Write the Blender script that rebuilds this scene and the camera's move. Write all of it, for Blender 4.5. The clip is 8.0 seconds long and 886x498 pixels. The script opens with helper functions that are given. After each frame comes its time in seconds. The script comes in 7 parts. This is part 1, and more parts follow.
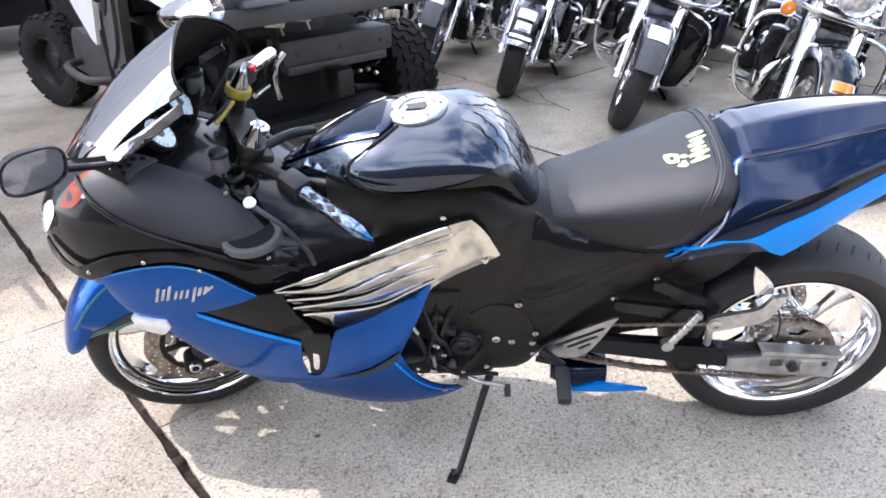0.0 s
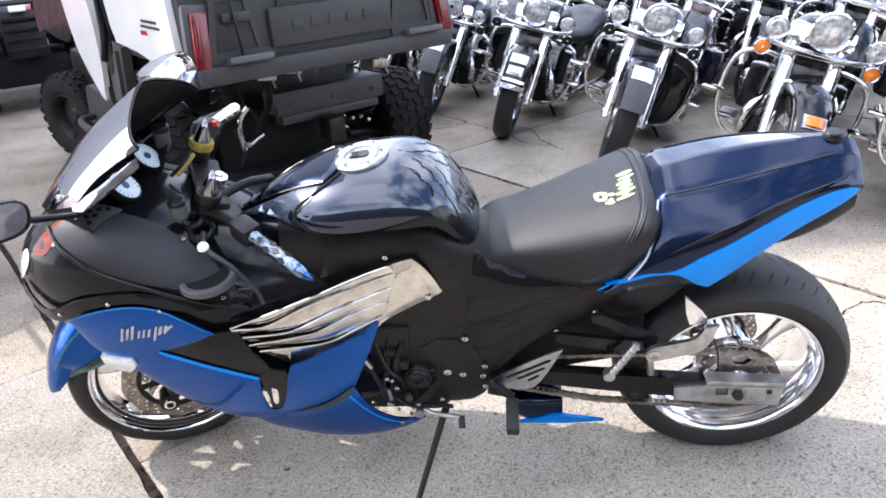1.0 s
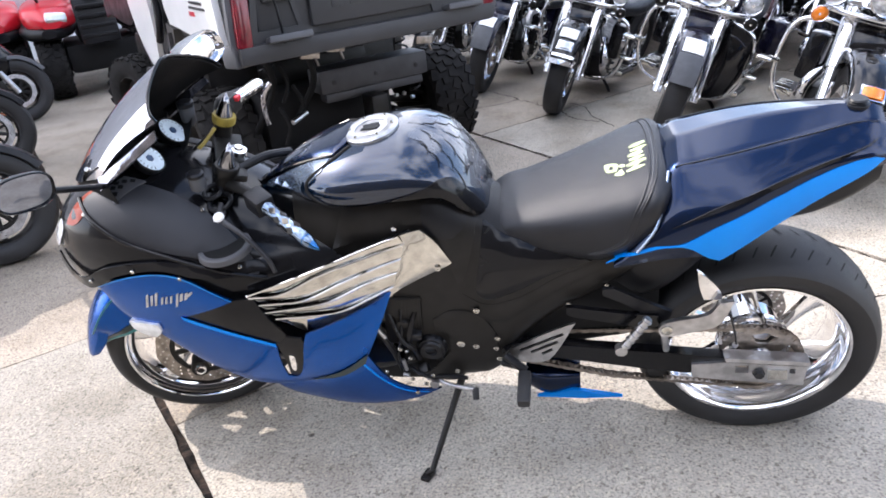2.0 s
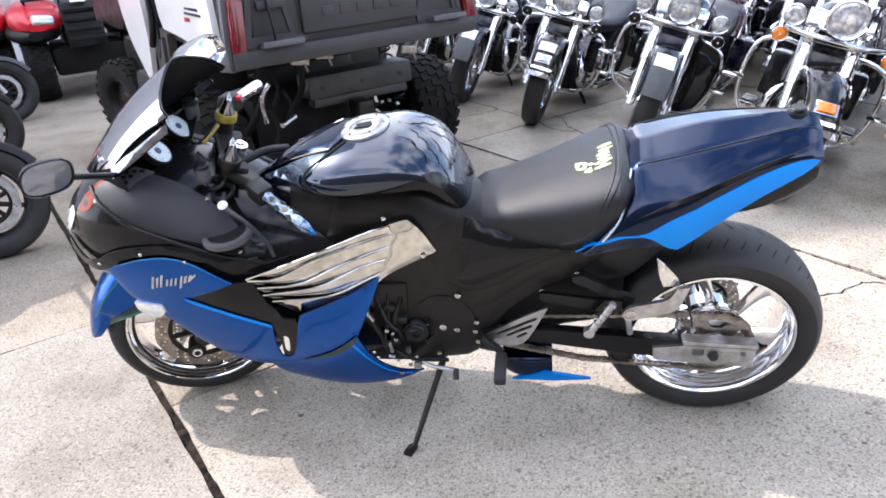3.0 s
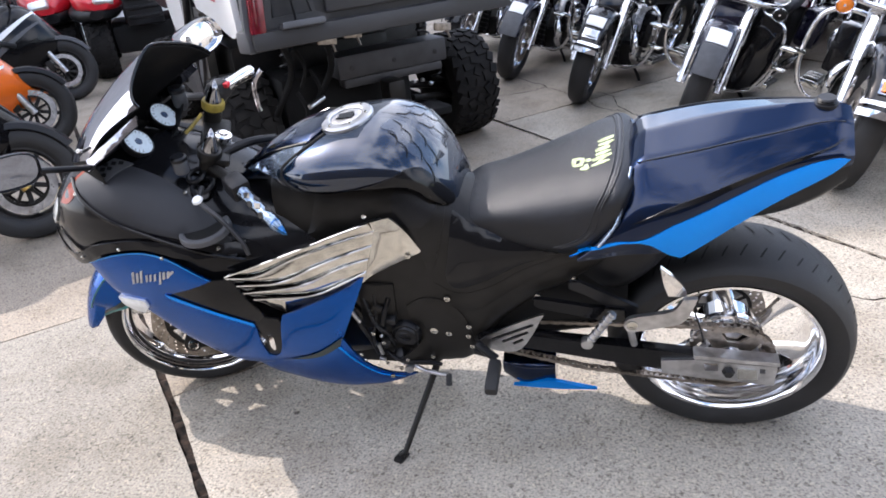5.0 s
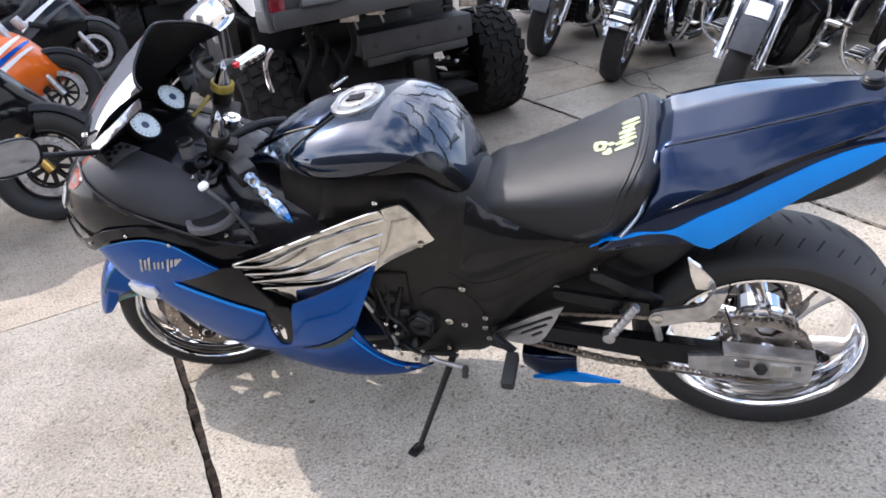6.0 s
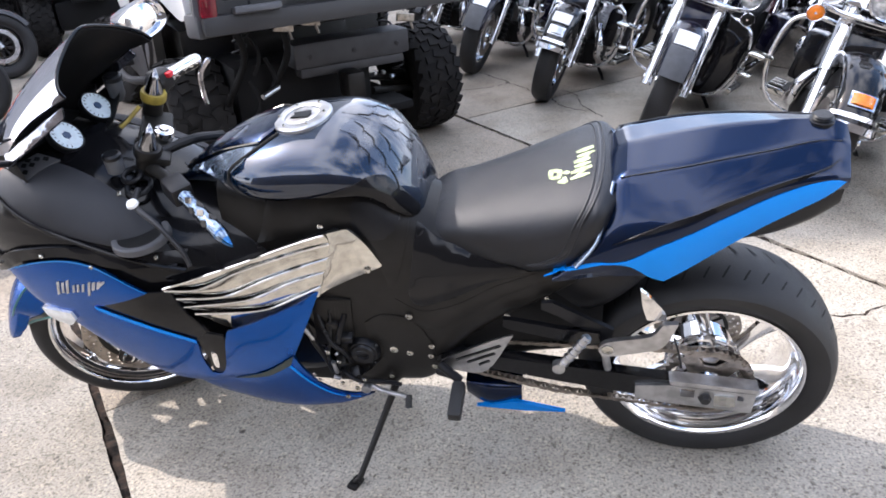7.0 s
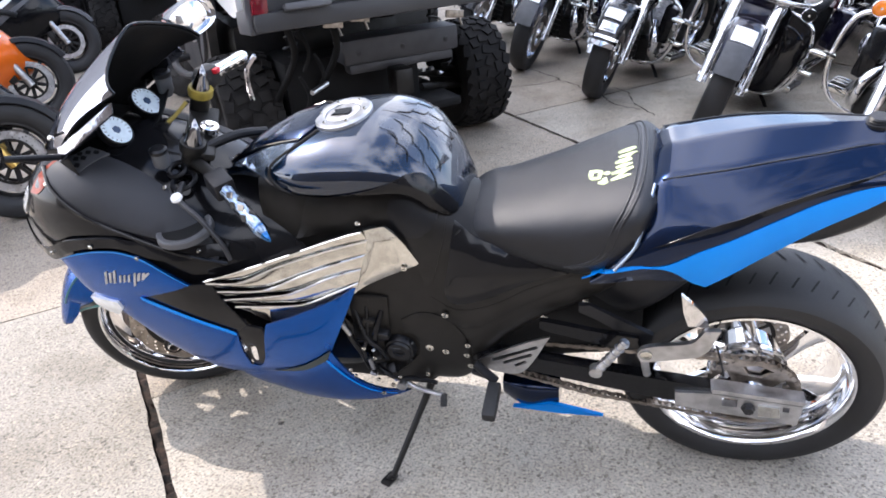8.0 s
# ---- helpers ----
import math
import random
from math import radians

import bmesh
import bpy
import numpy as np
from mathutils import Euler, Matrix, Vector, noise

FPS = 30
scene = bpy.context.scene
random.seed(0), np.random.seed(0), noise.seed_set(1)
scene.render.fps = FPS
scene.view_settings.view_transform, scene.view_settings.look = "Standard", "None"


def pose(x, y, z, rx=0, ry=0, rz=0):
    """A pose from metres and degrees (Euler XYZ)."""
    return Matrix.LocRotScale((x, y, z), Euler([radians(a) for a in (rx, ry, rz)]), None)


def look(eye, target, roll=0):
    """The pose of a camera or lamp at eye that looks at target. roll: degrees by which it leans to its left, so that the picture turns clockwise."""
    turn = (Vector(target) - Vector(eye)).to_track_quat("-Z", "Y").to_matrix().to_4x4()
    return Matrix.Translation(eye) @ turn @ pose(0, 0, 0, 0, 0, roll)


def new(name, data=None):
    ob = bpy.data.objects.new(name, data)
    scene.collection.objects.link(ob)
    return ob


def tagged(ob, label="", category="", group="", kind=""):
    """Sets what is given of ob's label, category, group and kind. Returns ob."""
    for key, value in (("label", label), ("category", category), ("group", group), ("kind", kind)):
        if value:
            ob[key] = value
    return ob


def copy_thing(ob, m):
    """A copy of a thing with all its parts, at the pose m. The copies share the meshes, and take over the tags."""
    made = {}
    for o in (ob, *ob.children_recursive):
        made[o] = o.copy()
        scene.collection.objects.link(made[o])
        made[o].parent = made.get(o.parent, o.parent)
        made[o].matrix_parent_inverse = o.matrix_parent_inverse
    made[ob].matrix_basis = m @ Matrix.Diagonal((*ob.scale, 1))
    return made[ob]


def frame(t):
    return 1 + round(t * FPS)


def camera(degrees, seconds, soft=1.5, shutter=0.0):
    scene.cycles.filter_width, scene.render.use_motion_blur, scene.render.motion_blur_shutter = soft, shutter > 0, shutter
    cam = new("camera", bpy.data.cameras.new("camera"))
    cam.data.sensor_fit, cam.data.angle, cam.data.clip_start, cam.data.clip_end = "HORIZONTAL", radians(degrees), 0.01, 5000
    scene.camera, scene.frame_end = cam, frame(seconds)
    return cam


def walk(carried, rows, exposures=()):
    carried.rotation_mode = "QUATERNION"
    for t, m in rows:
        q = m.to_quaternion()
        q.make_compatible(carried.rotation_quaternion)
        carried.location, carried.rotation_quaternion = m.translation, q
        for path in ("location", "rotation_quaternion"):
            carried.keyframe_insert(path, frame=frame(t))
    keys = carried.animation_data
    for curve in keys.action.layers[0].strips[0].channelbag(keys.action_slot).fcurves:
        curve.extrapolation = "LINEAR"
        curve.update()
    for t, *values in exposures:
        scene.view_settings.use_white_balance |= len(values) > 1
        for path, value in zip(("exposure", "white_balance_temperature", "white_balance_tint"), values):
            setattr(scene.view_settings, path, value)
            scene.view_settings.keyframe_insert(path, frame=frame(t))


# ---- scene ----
import collections

from mathutils.bvhtree import BVHTree
from mathutils.geometry import delaunay_2d_cdt

cam = camera(63.8, 8.0, soft=1.75)
PATH = [
    (0, (0.06, 0.014, 1.418), (-0.007, 1.786, 0.493), -2.3),
    (0.5, (0.143, -0.068, 1.432), (0.094, 1.728, 0.554), -2.4),
    (1, (0.267, -0.07, 1.448), (0.123, 1.748, 0.627), -4.5),
    (1.5, (0.38, -0.058, 1.427), (0.092, 1.731, 0.581), -5.7),
    (1.7, (0.402, -0.058, 1.418), (0.064, 1.717, 0.56), -6.7),
    (3, (0.416, -0.252, 1.439), (0.143, 1.547, 0.609), -5.0),
    (3.5, (0.432, -0.289, 1.431), (0.199, 1.513, 0.595), -3.5),
    (4, (0.479, -0.235, 1.436), (0.176, 1.565, 0.618), -5.0),
    (4.5, (0.551, -0.134, 1.43), (0.133, 1.644, 0.615), -6.3),
    (4.7, (0.576, -0.105, 1.429), (0.141, 1.657, 0.589), -6.4),
    (6, (0.626, 0.022, 1.404), (0.073, 1.709, 0.483), -7.9),
    (6.5, (0.572, 0.063, 1.408), (0.168, 1.785, 0.475), -5.0),
    (7, (0.548, 0.077, 1.413), (0.21, 1.825, 0.5), -3.7),
    (7.5, (0.569, 0.085, 1.418), (0.176, 1.823, 0.51), -3.8),
    (8, (0.574, 0.094, 1.413), (0.1, 1.809, 0.499), -4.5),
]
EXPOSURE = [(0, 1.99, 6250, 13), (0.5, 1.99, 6250, 13), (1, 1.85, 6250, 13), (1.5, 1.79, 6250, 13), (3, 1.81, 6250, 13), (3.5, 1.72, 6250, 13), (4.5, 1.57, 6250, 13), (6, 1.51, 6250, 13), (6.5, 1.57, 6250, 13), (7, 1.69, 6250, 13), (8, 1.79, 6250, 13)]
walk(cam, [(t, look(eye, target, roll)) for t, eye, target, roll in PATH], EXPOSURE)

# ---- light ----
world = bpy.data.worlds.new("sky")
scene.world = world
world.use_nodes = True
sky = world.node_tree.nodes.new("ShaderNodeTexSky")
sky.sky_type = 'NISHITA'
sky.sun_disc = False
sky.sun_elevation = radians(46.0)
sky.sun_rotation = radians(-74.0)
sky.dust_density = 2.0
cloud = world.node_tree.nodes.new("ShaderNodeTexNoise")
cloud.inputs["Scale"].default_value = 2.2
cloud.inputs["Detail"].default_value = 7
cover = world.node_tree.nodes.new("ShaderNodeMapRange")
cover.inputs["From Min"].default_value, cover.inputs["From Max"].default_value = 0.43, 0.60
cover.inputs["To Max"].default_value = 0.82
place = world.node_tree.nodes.new("ShaderNodeTexCoord")
clouds = world.node_tree.nodes.new("ShaderNodeMix")
clouds.data_type = 'RGBA'
clouds.inputs["B"].default_value = (8.4, 8.5, 9.0, 1)
for a, b in ((place.outputs["Generated"], cloud.inputs["Vector"]), (cloud.outputs["Fac"], cover.inputs["Value"]), (cover.outputs["Result"], clouds.inputs["Factor"]), (sky.outputs[0], clouds.inputs["A"]), (clouds.outputs["Result"], world.node_tree.nodes["Background"].inputs[0])):
    world.node_tree.links.new(a, b)
world.node_tree.nodes["Background"].inputs[1].default_value = 0.155
lamp = bpy.data.lights.new("sun", 'SUN')
lamp.energy = 1.9
lamp.angle = radians(0.5)
lamp.color = (1.0, 0.92, 0.84)
sun = new("sun", lamp)
sun.matrix_world = look((-5.34, 1.53, 5.75), (0, 0, 0))

# ---- materials ----


def material(name, color, rough=0.5, metal=0.0, coat=0.0, grain=0.0, grain_scale=200.0, wear=0.0, wear_scale=6.0, bump=0.0, bump_scale=300.0, flake=0.0, spec=0.5, coat_ior=1.5):
    m = bpy.data.materials.new(name)
    m.use_nodes = True
    nt = m.node_tree
    b = nt.nodes["Principled BSDF"]
    b.inputs["Roughness"].default_value = rough
    b.inputs["Metallic"].default_value = metal
    b.inputs["Coat Weight"].default_value = coat
    b.inputs["Coat Roughness"].default_value = 0.03
    b.inputs["Coat IOR"].default_value = coat_ior
    b.inputs["Specular IOR Level"].default_value = spec
    b.inputs["Base Color"].default_value = (*color, 1)
    tex = nt.nodes.new("ShaderNodeTexCoord")
    last = None
    dark = tuple(c * 0.5 for c in color)
    if wear:
        n = nt.nodes.new("ShaderNodeTexNoise")
        n.inputs["Scale"].default_value = wear_scale
        n.inputs["Detail"].default_value = 6
        nt.links.new(tex.outputs["Object"], n.inputs["Vector"])
        r = nt.nodes.new("ShaderNodeValToRGB")
        r.color_ramp.elements[0].position, r.color_ramp.elements[1].position = 0.35, 0.65
        r.color_ramp.elements[0].color = (*[c * (1 - wear) for c in color], 1)
        r.color_ramp.elements[1].color = (*[min(1, c * (1 + wear * 0.6) + wear * 0.004) for c in color], 1)
        nt.links.new(n.outputs["Fac"], r.inputs["Fac"])
        last = r.outputs["Color"]
        rr = nt.nodes.new("ShaderNodeMapRange")
        rr.inputs["From Min"].default_value, rr.inputs["From Max"].default_value = 0.3, 0.7
        rr.inputs["To Min"].default_value = max(0.02, rough - 0.25 * wear)
        rr.inputs["To Max"].default_value = min(1, rough + 0.25 * wear)
        nt.links.new(n.outputs["Fac"], rr.inputs["Value"])
        nt.links.new(rr.outputs["Result"], b.inputs["Roughness"])
    if grain or flake:
        n = nt.nodes.new("ShaderNodeTexNoise")
        n.inputs["Scale"].default_value = grain_scale
        n.inputs["Detail"].default_value = 3
        nt.links.new(tex.outputs["Object"], n.inputs["Vector"])
        mx = nt.nodes.new("ShaderNodeMix")
        mx.data_type = 'RGBA'
        mx.blend_type = 'OVERLAY'
        mx.inputs["Factor"].default_value = max(grain, flake)
        if last:
            nt.links.new(last, mx.inputs["A"])
        else:
            mx.inputs["A"].default_value = (*color, 1)
        nt.links.new(n.outputs["Fac"], mx.inputs["B"])
        last = mx.outputs["Result"]
    if last:
        nt.links.new(last, b.inputs["Base Color"])
    if bump:
        n = nt.nodes.new("ShaderNodeTexNoise")
        n.inputs["Scale"].default_value = bump_scale
        n.inputs["Detail"].default_value = 4
        nt.links.new(tex.outputs["Object"], n.inputs["Vector"])
        bp = nt.nodes.new("ShaderNodeBump")
        bp.inputs["Strength"].default_value = bump
        bp.inputs["Distance"].default_value = 0.002
        nt.links.new(n.outputs["Fac"], bp.inputs["Height"])
        nt.links.new(bp.outputs["Normal"], b.inputs["Normal"])
    return m


NAVY = material("navy_metallic_paint", (0.0002, 0.0080, 0.034), 0.22, 0.7, 1.0, spec=0.12, coat_ior=1.36, flake=0.3, grain_scale=900, wear=0.12, wear_scale=3)
TANKPAINT = material("polished_navy_paint", (0.0004, 0.0088, 0.028), 0.26, 0.7, 1.0, spec=0.12, coat_ior=1.68, flake=0.3, grain_scale=900, wear=0.12, wear_scale=3)
BLUE = material("blue_metallic_paint", (0.0004, 0.068, 0.32), 0.26, 0.85, 0.8, spec=0.2, coat_ior=1.32, flake=0.3, grain_scale=900, wear=0.08, wear_scale=4)
SKYBLUE = material("light_blue_paint", (0.0006, 0.25, 0.84), 0.36, 0.4, 0.15, spec=0.25, flake=0.1, grain_scale=900, wear=0.06)
PIN = material("pale_blue_pinstripe", (0.008, 0.16, 0.40), 0.35, 0.0, 0.3)
PIN_GREEN = material("green_blue_pinstripe", (0.02, 0.16, 0.16), 0.35, 0.2, 0.5)
DEEPGREEN = material("dark_green_paint", (0.006, 0.022, 0.022), 0.35, 0.3, 0.5)
BLACK = material("black_plastic", (0.0062, 0.0065, 0.0082), 0.36, spec=0.3, wear=0.35, wear_scale=9, bump=0.12, bump_scale=700)
GLOSS = material("gloss_black_paint", (0.0055, 0.0055, 0.0065), 0.2, 0.0, 1.0, spec=0.15, coat_ior=1.20, wear=0.3, wear_scale=5)
MATTE = material("matt_black_metal", (0.0115, 0.0105, 0.0095), 0.42, 0.1, spec=0.28, wear=0.4, wear_scale=14, bump=0.15, bump_scale=500)
DARKGREY = material("dark_grey_metal", (0.035, 0.035, 0.037), 0.42, 0.6, wear=0.35, wear_scale=20, bump=0.1, bump_scale=400)
RUBBER = material("tyre_rubber", (0.0125, 0.0125, 0.0135), 0.6, wear=0.4, wear_scale=12, bump=0.25, bump_scale=350)
KNOBBY = material("off_road_rubber", (0.0135, 0.0125, 0.0120), 0.85, spec=0.2, wear=0.6, wear_scale=14, bump=0.6, bump_scale=120)
CHROME = material("chrome", (0.82, 0.82, 0.83), 0.06, 1.0, wear=0.12, wear_scale=14)
STEEL = material("polished_steel", (0.60, 0.585, 0.54), 0.09, 1.0, wear=0.2, wear_scale=25, bump=0.12, bump_scale=28)
ALLOY = material("brushed_aluminium", (0.52, 0.52, 0.53), 0.36, 1.0, wear=0.25, wear_scale=30, bump=0.08, bump_scale=600)
IRON = material("worn_disc_steel", (0.36, 0.32, 0.28), 0.40, 1.0, wear=0.4, wear_scale=40)
LEATHER = material("black_vinyl", (0.0048, 0.0062, 0.0100), 0.38, spec=0.44, wear=0.35, wear_scale=9, bump=0.7, bump_scale=420)
GRIPBLUE = material("blued_chrome", (0.17, 0.22, 0.29), 0.12, 1.0, wear=0.5, wear_scale=60)
TIPBLUE = material("blue_anodised_metal", (0.03, 0.12, 0.30), 0.18, 1.0, wear=0.3, wear_scale=60)
MIRROR = material("mirror_glass", (0.22, 0.24, 0.29), 0.03, 1.0)
WAVY = material("rippled_chrome", (0.42, 0.41, 0.44), 0.10, 1.0, wear=0.4, wear_scale=20, bump=1.0, bump_scale=22)
INNERGREY = material("grey_moulded_plastic", (0.021, 0.022, 0.026), 0.5, spec=0.35, wear=0.2, wear_scale=7, bump=0.2, bump_scale=700)
SPIKE = material("dark_chrome", (0.30, 0.30, 0.31), 0.08, 1.0, wear=0.2, wear_scale=30)
SOOT = material("matt_black_plastic", (0.005, 0.005, 0.0054), 0.7, spec=0.2, wear=0.3, wear_scale=12, bump=0.2, bump_scale=500)
# a paint colour that also stands in for reflections on tank and tail
SILVERBLUE = material("silver_blue_paint_and_sheen", (0.20, 0.255, 0.34), 0.16, 0.7, 1.0, wear=0.25, wear_scale=9)
GHOST = material("ghost_grey_paint", (0.045, 0.055, 0.075), 0.25, 0.6, 1.0, coat_ior=1.45, wear=0.3, wear_scale=12)
LIME = material("faded_green_print", (0.44, 0.51, 0.28), 0.6, wear=0.5, wear_scale=60)
WHITE = material("white_plastic", (0.80, 0.80, 0.79), 0.35, coat=0.3, wear=0.05, wear_scale=5)
DIAL = material("white_dial", (0.62, 0.70, 0.74), 0.5, wear=0.1, wear_scale=60)
CLEAR = material("clear_lens", (0.75, 0.77, 0.78), 0.12, 0.25, 1.0, wear=0.15, wear_scale=50)
FACET = material("faceted_lamp_glass", (0.66, 0.68, 0.70), 0.12, 0.5, 1.0, wear=0.5, wear_scale=45, bump=0.8, bump_scale=70)
AMBER = material("amber_lens", (0.85, 0.22, 0.01), 0.2, coat=1.0, wear=0.15, wear_scale=50)
RED = material("red_lens", (0.13, 0.002, 0.009), 0.2, coat=0.5, coat_ior=1.3, wear=0.3, wear_scale=30)
REDPAINT = material("red_plastic", (0.55, 0.012, 0.025), 0.3, coat=0.5, wear=0.1)
ORANGE = material("orange_paint", (0.85, 0.16, 0.01), 0.3, coat=0.6, wear=0.1)
YELLOW = material("yellow_ring", (0.27, 0.20, 0.03), 0.45, wear=0.3, wear_scale=40)
BEDGREY = material("dark_grey_moulded_plastic", (0.030, 0.030, 0.032), 0.55, wear=0.25, wear_scale=4, bump=0.3, bump_scale=500)
MIDGREY = material("grey_plastic", (0.065, 0.066, 0.072), 0.5, wear=0.15, wear_scale=6, bump=0.2, bump_scale=500)
HARLEY = material("black_gloss_enamel", (0.006, 0.0058, 0.007), 0.14, 0.0, 1.0, coat_ior=1.34, spec=0.2, wear=0.3, wear_scale=4)
MAROON = material("dark_maroon_enamel", (0.05, 0.005, 0.010), 0.14, 0.1, 1.0, wear=0.15)
PLUM = material("midnight_blue_enamel", (0.007, 0.0066, 0.018), 0.14, 0.1, 1.0, coat_ior=1.34, spec=0.2, wear=0.15)
PAPER = material("white_paper_tag", (0.78, 0.78, 0.77), 0.7, wear=0.05)
SLATE = material("grey_leather_flap", (0.065, 0.068, 0.075), 0.5, wear=0.2, wear_scale=20)
WALLGREY = material("painted_block_wall", (0.45, 0.46, 0.47), 0.85, wear=0.15, wear_scale=1.5, bump=0.3, bump_scale=60)
POLE = material("pale_grey_paint", (0.50, 0.52, 0.55), 0.5, wear=0.1)


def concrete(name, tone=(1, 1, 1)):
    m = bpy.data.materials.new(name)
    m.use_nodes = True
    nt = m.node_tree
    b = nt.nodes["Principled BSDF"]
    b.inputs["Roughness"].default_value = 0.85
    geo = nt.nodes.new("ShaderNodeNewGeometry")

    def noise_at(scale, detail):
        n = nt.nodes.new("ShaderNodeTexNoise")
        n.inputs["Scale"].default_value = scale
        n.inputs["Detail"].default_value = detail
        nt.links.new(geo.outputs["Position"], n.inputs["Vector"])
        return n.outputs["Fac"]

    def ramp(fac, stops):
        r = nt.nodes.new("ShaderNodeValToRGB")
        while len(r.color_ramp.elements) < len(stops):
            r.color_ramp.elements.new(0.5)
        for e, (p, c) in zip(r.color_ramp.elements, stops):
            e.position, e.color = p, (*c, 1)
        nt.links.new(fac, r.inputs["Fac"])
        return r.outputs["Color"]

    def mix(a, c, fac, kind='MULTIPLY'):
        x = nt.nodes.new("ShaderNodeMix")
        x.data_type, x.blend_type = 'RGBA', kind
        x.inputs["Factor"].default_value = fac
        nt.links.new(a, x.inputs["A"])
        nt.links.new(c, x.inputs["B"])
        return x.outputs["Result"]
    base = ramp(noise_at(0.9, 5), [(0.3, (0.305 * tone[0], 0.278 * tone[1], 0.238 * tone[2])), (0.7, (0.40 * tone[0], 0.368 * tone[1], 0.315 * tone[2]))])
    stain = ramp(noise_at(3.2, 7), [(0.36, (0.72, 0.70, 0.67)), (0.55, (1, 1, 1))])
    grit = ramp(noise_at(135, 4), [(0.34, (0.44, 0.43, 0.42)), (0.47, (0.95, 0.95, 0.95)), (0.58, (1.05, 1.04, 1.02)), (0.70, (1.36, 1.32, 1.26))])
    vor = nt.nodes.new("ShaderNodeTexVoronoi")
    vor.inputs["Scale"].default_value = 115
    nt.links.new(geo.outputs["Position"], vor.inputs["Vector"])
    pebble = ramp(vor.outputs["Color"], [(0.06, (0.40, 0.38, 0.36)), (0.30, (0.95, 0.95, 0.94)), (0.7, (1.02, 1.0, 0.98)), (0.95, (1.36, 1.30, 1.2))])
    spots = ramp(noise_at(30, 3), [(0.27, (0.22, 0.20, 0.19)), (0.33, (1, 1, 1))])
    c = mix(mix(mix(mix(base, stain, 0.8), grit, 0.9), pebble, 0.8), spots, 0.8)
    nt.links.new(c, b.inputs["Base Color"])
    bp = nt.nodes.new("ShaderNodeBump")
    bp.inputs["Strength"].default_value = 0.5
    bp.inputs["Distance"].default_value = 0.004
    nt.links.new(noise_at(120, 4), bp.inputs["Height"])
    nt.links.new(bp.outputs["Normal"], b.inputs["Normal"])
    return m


CONCRETE = concrete("weathered_concrete")
GREYER = concrete("greyer_concrete", (0.78, 0.79, 0.80))
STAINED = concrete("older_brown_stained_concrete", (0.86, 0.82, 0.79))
JOINT = material("tar_and_dirt", (0.022, 0.014, 0.010), 0.95, spec=0.2, wear=0.95, wear_scale=45, bump=0.8, bump_scale=150)


def screen_material():
    m = bpy.data.materials.new("mirror_tinted_screen")
    m.use_nodes = True
    nt = m.node_tree
    nt.nodes.remove(nt.nodes["Principled BSDF"])
    out = nt.nodes["Material Output"]
    tr = nt.nodes.new("ShaderNodeBsdfTransparent")
    tr.inputs[0].default_value = (0.56, 0.56, 0.62, 1)
    gl = nt.nodes.new("ShaderNodeBsdfGlossy")
    gl.inputs[0].default_value = (0.95, 0.94, 1.0, 1)
    gl.inputs["Roughness"].default_value = 0.04
    fr = nt.nodes.new("ShaderNodeFresnel")
    fr.inputs["IOR"].default_value = 2.2
    mx = nt.nodes.new("ShaderNodeMixShader")
    mr = nt.nodes.new("ShaderNodeMapRange")
    mr.inputs["To Min"].default_value = 0.42
    nt.links.new(fr.outputs[0], mr.inputs["Value"])
    nt.links.new(mr.outputs["Result"], mx.inputs[0])
    nt.links.new(tr.outputs[0], mx.inputs[1])
    nt.links.new(gl.outputs[0], mx.inputs[2])
    nt.links.new(mx.outputs[0], out.inputs["Surface"])
    return m


SCREEN = screen_material()

# ---- mesh helpers ----


def finish(bm, mat, sharp=0.6):
    bmesh.ops.recalc_face_normals(bm, faces=bm.faces)
    for f in bm.faces:
        f.smooth = True
    for e in bm.edges:
        if len(e.link_faces) == 2 and e.calc_face_angle(0) > sharp:
            e.smooth = False
    me = bpy.data.meshes.new("mesh")
    bm.to_mesh(me)
    bm.free()
    me.materials.append(mat)
    return me


def part(name, bm, mat, parent, label=""):
    ob = new(name, finish(bm, mat))
    ob.parent = parent
    return tagged(ob, label)


def thing(name, label, category, m=None, group="", kind=""):
    ob = new(name)
    if m:
        ob.matrix_basis = m
    return tagged(ob, label, category, group, kind)


def single(name, bm, mat, label, category="", m=None, group="", kind=""):
    ob = new(name, finish(bm, mat))
    if m:
        ob.matrix_basis = m
    return tagged(ob, label, category, group, kind)


def box(bm, sx, sy, sz, m=None, bevel=0.0):
    r = bmesh.ops.create_cube(bm, size=1, matrix=(m or Matrix()) @ Matrix.Diagonal((sx, sy, sz, 1)))
    if bevel:
        es = list({e for v in r["verts"] for e in v.link_edges})
        bmesh.ops.bevel(bm, geom=es, offset=bevel, segments=2, profile=0.6, affect='EDGES')
    return bm


def ball(bm, m, r=1.0, u=16, v=10):
    bmesh.ops.create_uvsphere(bm, u_segments=u, v_segments=v, radius=r, matrix=m)
    return bm


